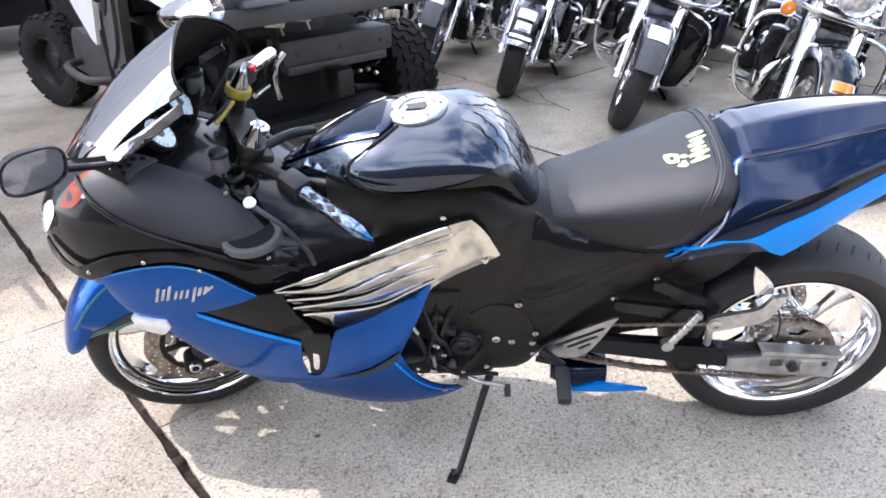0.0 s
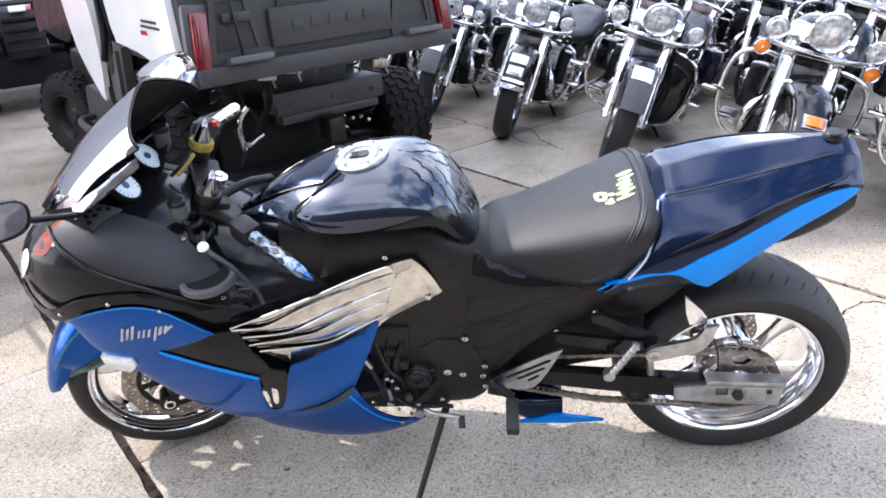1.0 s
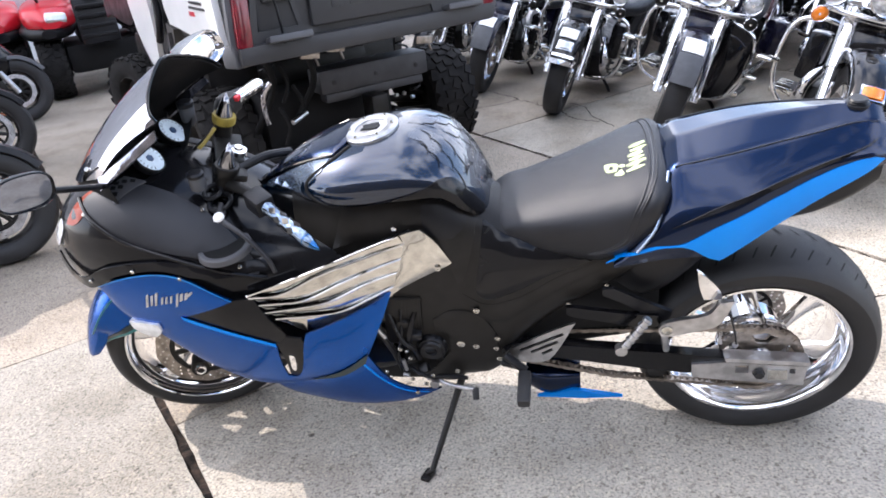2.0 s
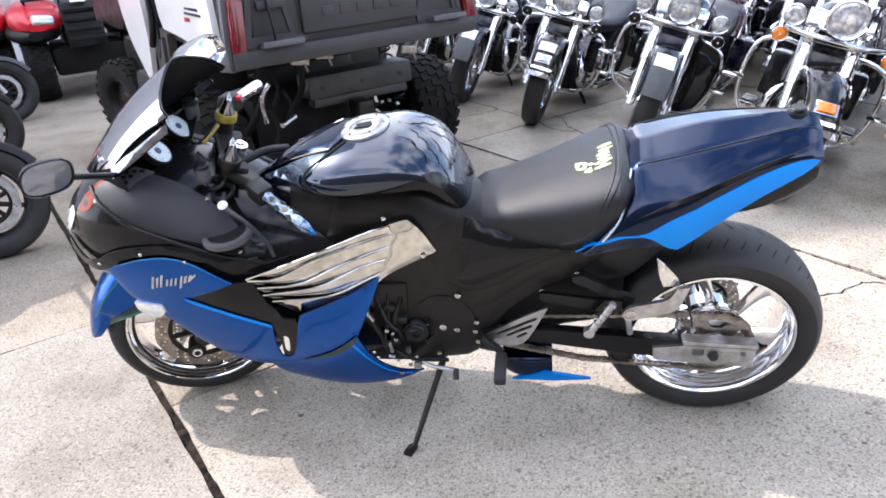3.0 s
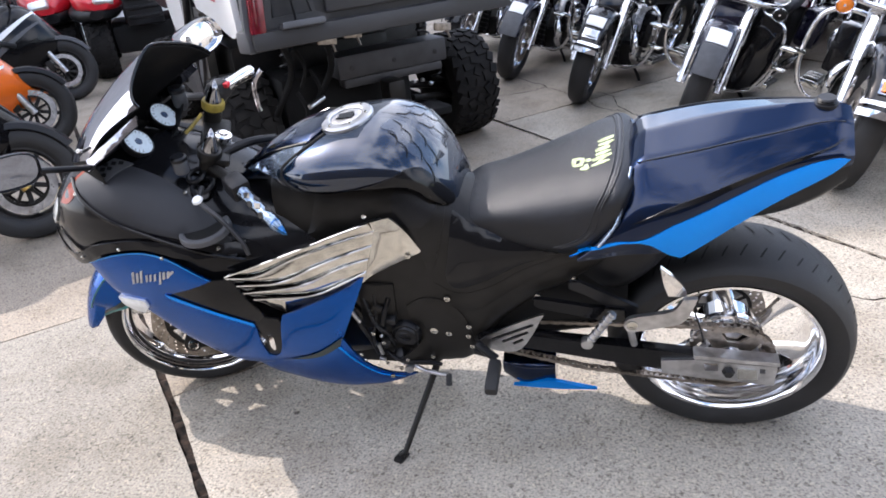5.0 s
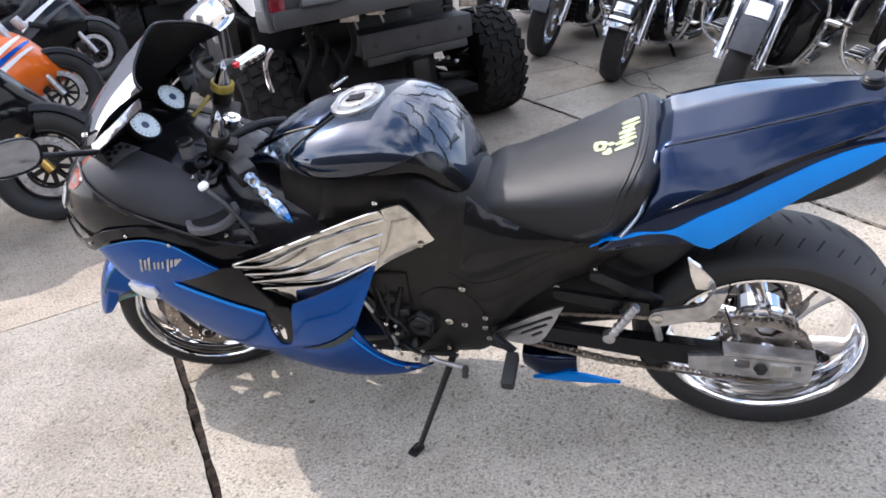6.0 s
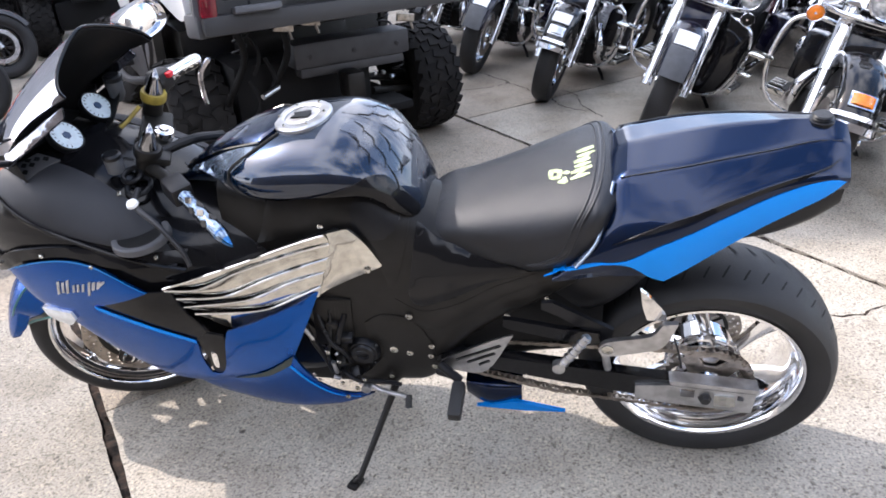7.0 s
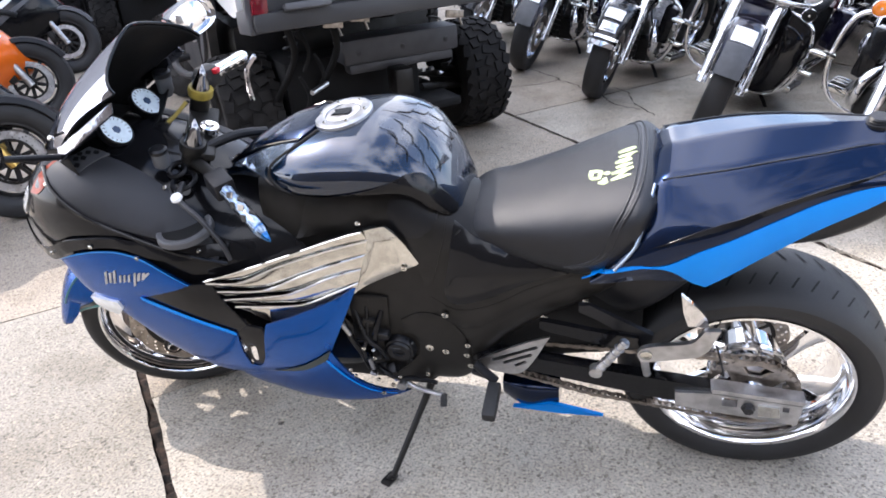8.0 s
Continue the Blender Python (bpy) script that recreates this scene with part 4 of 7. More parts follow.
loft(tail_form, [(*r[:-1], r[-1] - 0.10) for r in TAIL], 44, 5)
TAILTREE = tree_of(tail_form)
tail = part("tail_fairing", bm, NAVY, bike, "dark blue metallic tail fairing with a light blue stripe")
tail.location = (0, 0.018, -0.004)
for s in (-1, 1):
    bm = bmesh.new()
    panel(bm, [(0.422, 0.697, True), (0.479, 0.733), (0.527, 0.757), (0.589, 0.767), (0.654, 0.808), (0.719, 0.839), (0.786, 0.863), (0.853, 0.886), (0.920, 0.903), (0.969, 0.905), (0.996, 0.897, True), (0.955, 0.866), (0.851, 0.816), (0.729, 0.753), (0.668, 0.714, True), (0.640, 0.726), (0.600, 0.754), (0.560, 0.758), (0.520, 0.748)], TAILTREE, 0.005, 0.005, s, 0.02, edge=0.002)
    part("tail_stripe", bm, SKYBLUE, tail, "light blue painted stripe")
    # dark reflection at the flank's crease, painted as a strip
    bm = bmesh.new()
    panel(bm, [(0.985, 0.934, True), (0.852, 0.911), (0.691, 0.866), (0.56, 0.800, True), (0.69, 0.856), (0.85, 0.902)], TAILTREE, 0.002, 0.002, s, 0.02)
    part("flank_crease_shade", bm, GLOSS, tail, "crease shading as a dark strip")
    # cowl seam along the ridge
    bm = bmesh.new()
    tube(bm, [(0.572, s * 0.1025, 0.902), (0.62, s * 0.1035, 0.9135), (0.70, s * 0.1015, 0.9305), (0.78, s * 0.0905, 0.9445), (0.86, s * 0.0745, 0.9535), (0.934, s * 0.0545, 0.9605), (0.985, s * 0.0485, 0.9585)], 0.0016, 6)
    part("cowl_seam", bm, DARKGREY, tail)
    # the front chamfer's bright reflection, put into the edge's colour
    bm = bmesh.new()
    tube(bm, [(0.560, s * 0.104, 0.892), (0.548, s * 0.150, 0.855), (0.530, s * 0.190, 0.80), (0.49, s * 0.200, 0.74)], 0.0036, 8)
    part("front_edge_glint", bm, SILVERBLUE, tail, "front edge with its highlight in the colour")
bm = bmesh.new()
body(bm, [(0.66, 0.70, 0.78, 0.11, 0.5), (0.78, 0.735, 0.83, 0.118, 0.5), (0.90, 0.755, 0.88, 0.104, 0.5), (0.97, 0.79, 0.90, 0.092, 0.5), (1.002, 0.82, 0.895, 0.084, 0.5)], 16, 28, 4, 4)
part("tail_underside", bm, BLACK, tail, "black tail light housing")
bm = bmesh.new()
lathe(bm, [(0, 0.012), (0.017, 0.012), (0.020, 0.009), (0.016, 0.007), (0.020, 0.004), (0.018, 0.002), (0.024, 0.0), (0.024, -0.01)], pose(0.955, 0.0, 0.978), 20)
part("seat_lock", bm, BLACK, tail)
# black rear inner guard under the tail
bm = bmesh.new()
body(bm, [(0.42, 0.52, 0.72, 0.09, 0.5), (0.52, 0.50, 0.76, 0.115, 0.5), (0.60, 0.56, 0.78, 0.12, 0.6), (0.68, 0.68, 0.80, 0.115, 0.5)], 14, 28, 3, 3)
part("rear_guard", bm, BLACK, bike, "black inner mudguard")

# polished scoop cover: a plate behind five overlapping blades
side_panel("scoop_bed", [(-0.40, 0.640, True), (-0.20, 0.735), (-0.04, 0.785, True), (0.04, 0.675, True), (-0.10, 0.605), (-0.30, 0.530, True), (-0.36, 0.565)], SOOT, 0.002, edge=0.0, tree=SCOOP, label="dark recess behind the blades")
plate_ob = side_panel("scoop_plate", [(-0.062, 0.782, True), (-0.017, 0.793), (-0.004, 0.788), (0.025, 0.750), (0.054, 0.688, True), (0.045, 0.681, True), (-0.010, 0.655), (-0.081, 0.619), (-0.107, 0.603, True), (-0.092, 0.66)], STEEL, 0.021, thick=0.006, edge=0.004, tree=SCOOP, label="polished steel scoop plate")


def blade(upper, lower, s, parent):
    """One louvre blade: two edges in X, Z; the upper edge stands proud, the lower one lies deep."""
    up, low = spline(upper, 8), spline(lower, 8)
    rows = []
    for i in range(25):
        t = i / 24
        a, b = up[round(t * (len(up) - 1))], low[round(t * (len(low) - 1))]
        row = []
        for v in (0, 0.3, 0.6, 0.85, 1.0):
            q = a.lerp(b, v)
            y = SCOOP.ray_cast(Vector((q.x, s, q.y)), Vector((0, -s, 0)))[0].y
            deep = 0.0155 * (1 - t) + 0.022 * t
            row.append(Vector((q.x, y + s * (0.027 - 0.004 * t - (0.027 - 0.004 * t - deep) * v ** 1.3), q.y)))
        rows.append(row)
    bm = bmesh.new()
    sheet(bm, [p for r in rows for p in r], [(i * 5 + j, i * 5 + j + 1, i * 5 + j + 6, i * 5 + j + 5) for i in range(24) for j in range(4)], lambda p: p, lambda p: p - Vector((0, s * 0.003, 0)))
    ob = part("louvre", bm, STEEL, parent, "polished steel louvre blade")
    bm = bmesh.new()
    tube(bm, [tuple(r[0] + Vector((0, s * 0.001, 0))) for r in rows[::3]], 0.0028, 8, 2)
    part("louvre_edge", bm, CHROME, ob, "bright rolled edge")


RIDGES = [[(-0.452, 0.678), (-0.371, 0.700), (-0.204, 0.748), (-0.062, 0.784)],
          [(-0.450, 0.672), (-0.371, 0.668), (-0.253, 0.714), (-0.053, 0.759)],
          [(-0.430, 0.644), (-0.319, 0.640), (-0.213, 0.677), (-0.066, 0.716)],
          [(-0.421, 0.617), (-0.274, 0.622), (-0.168, 0.656), (-0.084, 0.674)],
          [(-0.402, 0.592), (-0.248, 0.585), (-0.160, 0.610), (-0.098, 0.633)],
          [(-0.384, 0.564), (-0.325, 0.526), (-0.220, 0.553), (-0.107, 0.603)]]
for s in (-1, 1):
    for up, low in zip(RIDGES, RIDGES[1:]):
        blade(up, low, s, bike)
    for x, z in ((0.019, 0.678), (-0.073, 0.796)):
        y = SCOOP.ray_cast(Vector((x, s, z)), Vector((0, -s, 0)))[0].y
        bolt(bike, (x, y + s * (0.022 if z < 0.7 else 0.004), z), (0, s, 0), 0.008 if z < 0.7 else 0.007)

# panels on the frame cover
side_panel("side_cover", [(0.135, 0.775, True), (0.20, 0.735), (0.30, 0.712), (0.43, 0.690, True), (0.40, 0.672), (0.30, 0.640), (0.20, 0.590), (0.13, 0.565), (0.105, 0.60), (0.12, 0.68)], GLOSS, 0.006, edge=0.004, label="gloss black side cover under the seat")
side_panel("frame_spar", [(0.07, 0.585, True), (0.13, 0.548), (0.22, 0.575), (0.32, 0.632), (0.46, 0.685, True), (0.45, 0.655), (0.34, 0.600), (0.24, 0.535), (0.17, 0.49), (0.10, 0.50)], MATTE, 0.005, edge=0.004, label="black aluminium frame spar")
side_panel("knee_panel", [(-0.20, 0.855, True), (-0.08, 0.865), (0.04, 0.872), (0.115, 0.80), (0.10, 0.70), (0.065, 0.61), (0.05, 0.665), (-0.005, 0.765), (-0.06, 0.775), (-0.15, 0.745), (-0.24, 0.74, True)], MATTE, 0.006, edge=0.004, label="satin black knee panel")
side_panel("knee_pad", [(0.0, 0.845), (0.06, 0.86), (0.10, 0.82), (0.085, 0.76), (0.03, 0.75), (-0.01, 0.79)], BLACK, 0.008, edge=0.003)
side_panel("crankcase", [(-0.02, 0.50, True), (0.03, 0.53), (0.09, 0.52), (0.135, 0.46), (0.15, 0.34), (0.10, 0.262), (0.02, 0.255), (-0.035, 0.30), (-0.05, 0.33), (-0.02, 0.35), (0.012, 0.385), (0.012, 0.43), (-0.015, 0.455)], MATTE, 0.008, edge=0.005, label="black engine case")

bm = bmesh.new()
box(bm, 0.34, 0.30, 0.34, pose(-0.20, 0, 0.43), 0.03)
part("engine_block", bm, MATTE, bike)
for i in range(7):
    bm = bmesh.new()
    box(bm, 0.05, 0.006, 0.16, pose(-0.075 - i * 0.008, -0.150 - 0.001 * i, 0.50, 0, 6, 0), 0.002)
    part("radiator_fin", bm, MATTE, bike)

# engine side, hoses and bolts
bm = bmesh.new()
lathe(bm, [(0, 0.010), (0.014, 0.010), (0.016, 0.016), (0.029, 0.016), (0.032, 0.010), (0.037, 0.010), (0.042, 0.0), (0.042, -0.02)], aim((-0.036, -0.156, 0.402), (0, -1, 0)), 36)
cover = part("engine_cover", bm, BLACK, bike, "round black engine cover")
for i in range(4):
    a = 0.6 + i * math.pi / 2
    bolt(cover, (-0.036 + 0.046 * math.cos(a), -0.158, 0.402 + 0.046 * math.sin(a)), r=0.0045, mat=DARKGREY)
HOSES = [((-0.175, -0.165, 0.53), (-0.150, -0.185, 0.46), (-0.135, -0.180, 0.40), (-0.128, -0.17, 0.33)), ((-0.10, -0.15, 0.56), (-0.105, -0.178, 0.47), (-0.125, -0.182, 0.40), (-0.118, -0.17, 0.31)),
         ((-0.14, -0.15, 0.54), (-0.108, -0.182, 0.46), (-0.080, -0.180, 0.42), (-0.075, -0.16, 0.36)), ((-0.065, -0.15, 0.53), (-0.085, -0.175, 0.47), (-0.098, -0.170, 0.42)), ((-0.11, -0.16, 0.33), (-0.06, -0.182, 0.315), (0.0, -0.172, 0.305), (0.05, -0.165, 0.29))]
for i, h in enumerate(HOSES):
    bm = bmesh.new()
    tube(bm, h, (0.007, 0.005, 0.006, 0.008, 0.006)[i], 10)
    part("hose", bm, GLOSS if i % 2 else BLACK, bike)
for i in range(5):
    bm = bmesh.new()
    box(bm, 0.030, 0.030, 0.024, pose(-0.10 + 0.03 * (i % 3), -0.158, 0.50 - 0.045 * i, 8 * i, 20 - 11 * i, 6), 0.006)
    part("engine_lug", bm, (MATTE, DARKGREY, BLACK)[i % 3], bike)
for p, q in (((-0.168, -0.182, 0.502), (-0.148, -0.186, 0.468)), ((-0.116, -0.182, 0.381), (-0.113, -0.180, 0.338)), ((-0.126, -0.178, 0.318), (-0.108, -0.180, 0.315)), ((-0.104, -0.175, 0.409), (-0.100, -0.178, 0.405)), ((-0.060, -0.178, 0.300), (-0.050, -0.178, 0.306))):
    bm = bmesh.new()
    tube(bm, [p, q], 0.0055, 10)
    part("hose_clip", bm, ALLOY, bike)
for x, z, r in ((0.099, 0.535, 0.009), (0.144, 0.433, 0.008), (0.138, 0.395, 0.008), (0.142, 0.348, 0.008), (0.085, 0.405, 0.009), (-0.06, 0.30, 0.007), (-0.085, 0.415, 0.006), (0.02, 0.30, 0.008), (-0.04, 0.325, 0.006), (-0.105, 0.455, 0.006), (-0.150, 0.385, 0.005), (-0.142, 0.362, 0.005), (-0.09, 0.335, 0.006), (-0.088, 0.275, 0.007), (0.045, 0.415, 0.011), (0.333, 0.531, 0.008), (0.428, 0.586, 0.008)):
    y = SIDE.ray_cast(Vector((x, -1, z)), Vector((0, 1, 0)))[0]
    bolt(bike, (x, (y.y if y else -0.15) - 0.008, z), r=r)


def wheel(name, m, radius, half, parent, label, spokes, g=0.0):
    """A wheel with its axle along the local Z of m."""
    bm = bmesh.new()
    k = radius - 0.311
    h = half / 0.10
    prof = [(0.224 + g, -0.076 * h), (0.243 + g * 0.8 + k * 0.3, -0.092 * h), (0.264 + g * 0.5 + k * 0.7, -0.0995 * h), (0.280 + k, -0.098 * h), (0.293 + k, -0.087 * h), (0.303 + k, -0.064 * h), (0.309 + k, -0.034 * h), (0.311 + k, 0)]
    prof += [(r, -z) for r, z in prof[-2::-1]]
    lathe(bm, prof + [(0.215, 0.05 * h), (0.215, -0.05 * h)], m, 96, True)
    tyre = part("tyre", bm, RUBBER, parent, "black sport tyre")
    bm = bmesh.new()
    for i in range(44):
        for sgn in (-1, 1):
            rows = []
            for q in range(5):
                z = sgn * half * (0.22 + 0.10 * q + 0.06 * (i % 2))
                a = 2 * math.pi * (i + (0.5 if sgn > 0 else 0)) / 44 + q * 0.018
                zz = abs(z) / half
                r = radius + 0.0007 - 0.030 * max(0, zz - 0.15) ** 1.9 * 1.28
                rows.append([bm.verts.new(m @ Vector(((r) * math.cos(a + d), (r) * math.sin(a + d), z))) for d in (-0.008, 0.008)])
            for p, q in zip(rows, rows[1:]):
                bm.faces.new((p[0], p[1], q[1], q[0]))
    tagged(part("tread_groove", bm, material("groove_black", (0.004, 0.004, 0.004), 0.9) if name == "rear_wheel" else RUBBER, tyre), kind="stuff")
    bm = bmesh.new()
    e = 0.078 * h
    prof = [(0.231, -e - 0.002), (0.230, -e - 0.009), (0.224, -e - 0.0095), (0.219, -e - 0.004), (0.215, -e + 0.006), (0.211, -e * 0.72), (0.203, -e * 0.60), (0.200, -e * 0.25), (0.200, e * 0.25), (0.203, e * 0.60), (0.211, e * 0.72), (0.215, e - 0.006), (0.219, e + 0.004), (0.224, e + 0.0095), (0.230, e + 0.009), (0.231, e + 0.002), (0.214, e * 0.4), (0.214, -e * 0.4)]
    prof = [(r + g, z) for r, z in prof]
    lathe(bm, prof, m, 96, True)
    rim = part("rim", bm, CHROME, parent, label)
    for i in range(spokes):
        a0 = 2 * math.pi * i / spokes + 0.3
        rows = []
        bm = bmesh.new()
        for q in range(9):
            t = q / 8
            r = 0.035 + (0.170 + g) * t
            a = a0 + 0.38 * math.sin(t * math.pi * 0.6)
            w = 0.024 - 0.012 * math.sin(math.pi * t) + 0.006 * t
            z = 0.018 * (1 - t) * h + 0.004
            d = Vector((math.cos(a), math.sin(a), 0))
            s = Vector((-math.sin(a), math.cos(a), 0))
            rows.append([bm.verts.new(m @ (d * r + s * x * w + Vector((0, 0, z + y * 0.012)))) for x, y in ((-1, -0.6), (-0.5, -1), (0.5, -1), (1, -0.6), (1, 0.6), (0.5, 1), (-0.5, 1), (-1, 0.6))])
        for p, q in zip(rows, rows[1:]):
            for j in range(8):
                bm.faces.new((p[j], p[(j + 1) % 8], q[(j + 1) % 8], q[j]))
        bm.faces.new(rows[0][::-1])
        bm.faces.new(rows[-1])
        part("spoke", bm, CHROME, rim)
    return rim


def disc(m, r, inner, parent, holes, mat=None):
    bm = bmesh.new()
    hs = []
    for i in range(holes):
        for j in range(3):
            a = 2 * math.pi * (i + j * 0.33) / holes
            rr = inner + (r - inner) * (0.25 + 0.25 * j)
            hs.append([(rr * math.cos(a) + 0.004 * math.cos(b), rr * math.sin(a) + 0.004 * math.sin(b)) for b in (k * math.pi / 3 for k in range(6))])
    hs.append([(inner * math.cos(a), inner * math.sin(a)) for a in (2 * math.pi * k / 40 for k in range(40))])
    out = [(r * (1 + 0.012 * math.cos(a * 10)) * math.cos(a), r * (1 + 0.012 * math.cos(a * 10)) * math.sin(a)) for a in (2 * math.pi * k / 80 for k in range(80))]
    plate(bm, out, 0.005, m, hs)
    ob = part("brake_disc", bm, mat or IRON, parent, "perforated steel brake disc")
    bm = bmesh.new()
    hs = []
    for i in range(5):
        a0 = 2 * math.pi * i / 5
        hs.append([(rr * math.cos(a0 + d), rr * math.sin(a0 + d)) for rr, d in ((0.043, -0.40), (inner * 0.60, -0.52), (inner * 0.90, -0.55), (inner * 0.93, 0), (inner * 0.90, 0.55), (inner * 0.60, 0.52), (0.043, 0.40))])
    plate(bm, [(inner * 1.02 * math.cos(a), inner * 1.02 * math.sin(a)) for a in (2 * math.pi * k / 40 for k in range(40))], 0.008, m, hs)
    part("disc_carrier", bm, MATTE, ob, "black disc carrier")
    return ob


# rear wheel, sprocket, chain
RW = pose(0.81, 0, 0.311, 90, 0, 0)
rear_wheel = new("rear_wheel")
rear_wheel.parent = bike
wheel("rear_wheel", RW, 0.311, 0.105, rear_wheel, "deep polished chrome rim", 6)
bm = bmesh.new()
lathe(bm, [(0, 0.13), (0.014, 0.13), (0.016, 0.115), (0.035, 0.112), (0.042, 0.095), (0.074, 0.090), (0.080, 0.078), (0.072, 0.072), (0.072, 0.052), (0.088, 0.046), (0.092, 0.030), (0.080, 0.020), (0.078, -0.03), (0.045, -0.06), (0.045, -0.11), (0, -0.11)], RW, 40)
part("hub", bm, CHROME, rear_wheel, "polished chrome hub")
for i in range(5):
    a = 2 * math.pi * i / 5
    bm = bmesh.new()
    box(bm, 0.034, 0.030, 0.040, RW @ pose(0.084 * math.cos(a), 0.084 * math.sin(a), 0.060, 0, 0, math.degrees(a)), 0.006)
    part("cush_lug", bm, CHROME, rear_wheel)
bm = bmesh.new()
teeth = []
for i in range(43 * 4):
    a = 2 * math.pi * i / (43 * 4)
    r = (0.104, 0.110, 0.110, 0.104)[i % 4]
    teeth.append((r * math.cos(a), r * math.sin(a)))
hs = []
for i in range(5):
    a0 = 2 * math.pi * i / 5 + 0.2
    hs.append([(rr * math.cos(a0 + d), rr * math.sin(a0 + d)) for rr, d in ((0.055, -0.25), (0.088, -0.42), (0.092, 0), (0.088, 0.42), (0.055, 0.25))])
plate(bm, teeth, 0.007, RW @ pose(0, 0, 0.102), hs)
part("sprocket", bm, IRON, rear_wheel, "worn steel sprocket")
disc(RW @ pose(0, 0, -0.085), 0.11, 0.075, rear_wheel, 20)
CY = -0.102
bm = bmesh.new()
front_c, front_r, rear_c, rear_r = Vector((0.16, 0.365)), 0.050, Vector((0.81, 0.311)), 0.108
d = (rear_c - front_c).normalized()
perp = Vector((-d.y, d.x))
path = [front_c + perp * front_r, rear_c + perp * rear_r]
ang = math.atan2(perp.y, perp.x)
path += [rear_c + Vector((math.cos(ang - k * math.pi / 16), math.sin(ang - k * math.pi / 16))) * rear_r for k in range(1, 16)]
path += [rear_c - perp * rear_r, (rear_c - perp * rear_r).lerp(front_c - perp * front_r, 0.55) + Vector((0, -0.024)), front_c - perp * front_r]
seg_len = [(b - a).length for a, b in zip(path, path[1:])]
total, pitch, s = sum(seg_len), 0.0159, 0.0
idx = 0
while s < total:
    acc = 0
    for a, b, L in zip(path, path[1:], seg_len):
        if acc + L >= s:
            p = a.lerp(b, (s - acc) / L)
            t = math.degrees(math.atan2((b - a).y, (b - a).x))
            break
        acc += L
    w = 0.016 if idx % 2 else 0.011
    for y in (-w / 2, w / 2):
        box(bm, 0.0185, 0.0022, 0.011, pose(p.x, CY + y, p.y, 0, -t, 0))
    box(bm, 0.007, 0.018, 0.007, pose(p.x, CY, p.y, 0, -t, 0))
    idx += 1
    s += pitch
part("drive_chain", bm, IRON, bike, "worn steel drive chain")
# swingarm
for s in (-1, 1):
    bm = bmesh.new()
    plate(bm, [(p.x, p.y) for p in spline([(0.15, 0.37), (0.17, 0.398), (0.25, 0.402), (0.40, 0.385), (0.60, 0.365), (0.72, 0.352, True), (0.72, 0.287, True), (0.60, 0.298), (0.45, 0.322), (0.30, 0.348), (0.18, 0.362)], 5, True)], 0.030, pose(0, s * 0.128, 0, 90, 0, 0))
    part("swingarm", bm, GLOSS, bike, "black swingarm")
    bm = bmesh.new()
    holes = [[(0.746, 0.333), (0.779, 0.334), (0.781, 0.305), (0.748, 0.305)], [(0.878, 0.322), (0.893, 0.321), (0.894, 0.304), (0.879, 0.305)]]
    plate(bm, [(0.640, 0.335), (0.720, 0.343), (0.919, 0.330), (0.917, 0.261), (0.752, 0.276), (0.728, 0.277), (0.643, 0.289)], 0.020, pose(0, s * 0.142, 0, 90, 0, 0), holes)
    ext = part("axle_plate", bm, ALLOY, bike, "brushed aluminium swingarm extension")
    bm = bmesh.new()
    plate(bm, [(0.718, 0.358), (0.730, 0.360), (0.922, 0.346), (0.923, 0.333), (0.722, 0.346)], 0.034, pose(0, s * 0.136, 0, 90, 0, 0))
    part("plate_flange", bm, ALLOY, ext)
    bm = bmesh.new()
    lathe(bm, [(0, 0.016), (0.012, 0.016), (0.013, 0.010), (0.016, 0.008), (0.016, 0)], aim((0.805, s * 0.150, 0.308), (0, s, 0)), 6)
    part("axle_nut", bm, DARKGREY, ext)
    bm = bmesh.new()
    plate(bm, [(0.824, 0.322), (0.871, 0.319), (0.877, 0.283), (0.829, 0.283)], 0.004, pose(0, s * 0.1535, 0, 90, 0, 0))
    part("adjuster_block", bm, STEEL, ext, "polished chain adjuster block")
# bridge, shock and linkage behind the arms
bm = bmesh.new()
body(bm, [(0.14, 0.27, 0.52, 0.112, 0.5), (0.28, 0.325, 0.56, 0.112, 0.5), (0.40, 0.352, 0.60, 0.106, 0.5), (0.50, 0.37, 0.62, 0.100, 0.5), (0.555, 0.40, 0.62, 0.095, 0.5)], 14, 24, 4, 4)
part("swingarm_bridge", bm, SOOT, bike, "black swingarm bridge and shock linkage")
# foot rest plate with slots
bm = bmesh.new()
T0, T1, T2 = Vector((0.163, 0.372)), Vector((0.338, 0.478)), Vector((0.270, 0.348))
hs = []
for i in range(3):
    a = 0.20 + 0.27 * i
    p = T0.lerp(T2, a) + Vector((0.014, 0.014))
    q = T1.lerp(T2, a * 0.80) + Vector((-0.012, -0.014))
    n = Vector((-(q - p).y, (q - p).x)).normalized() * 0.0048
    hs.append([tuple(p - n), tuple(q - n), tuple(q + n), tuple(p + n)])
plate(bm, [(p.x, p.y) for p in spline([(*T0,), (0.25, 0.432), (*T1,), (0.336, 0.459), (0.278, 0.350), (0.217, 0.338), (0.172, 0.356)], 5, True)], 0.006, pose(0, -0.145, 0, 90, 0, 0), hs)
part("heel_guard", bm, ALLOY, bike, "slotted aluminium heel guard")
bm = bmesh.new()
tube(bm, [(0.16, -0.16, 0.375), (0.19, -0.175, 0.36), (0.215, -0.185, 0.345)], 0.012, 10)
tube(bm, [(0.15, -0.155, 0.34), (0.19, -0.17, 0.345)], 0.009, 8)
part("footpeg_bracket", bm, BLACK, bike)
bm = bmesh.new()
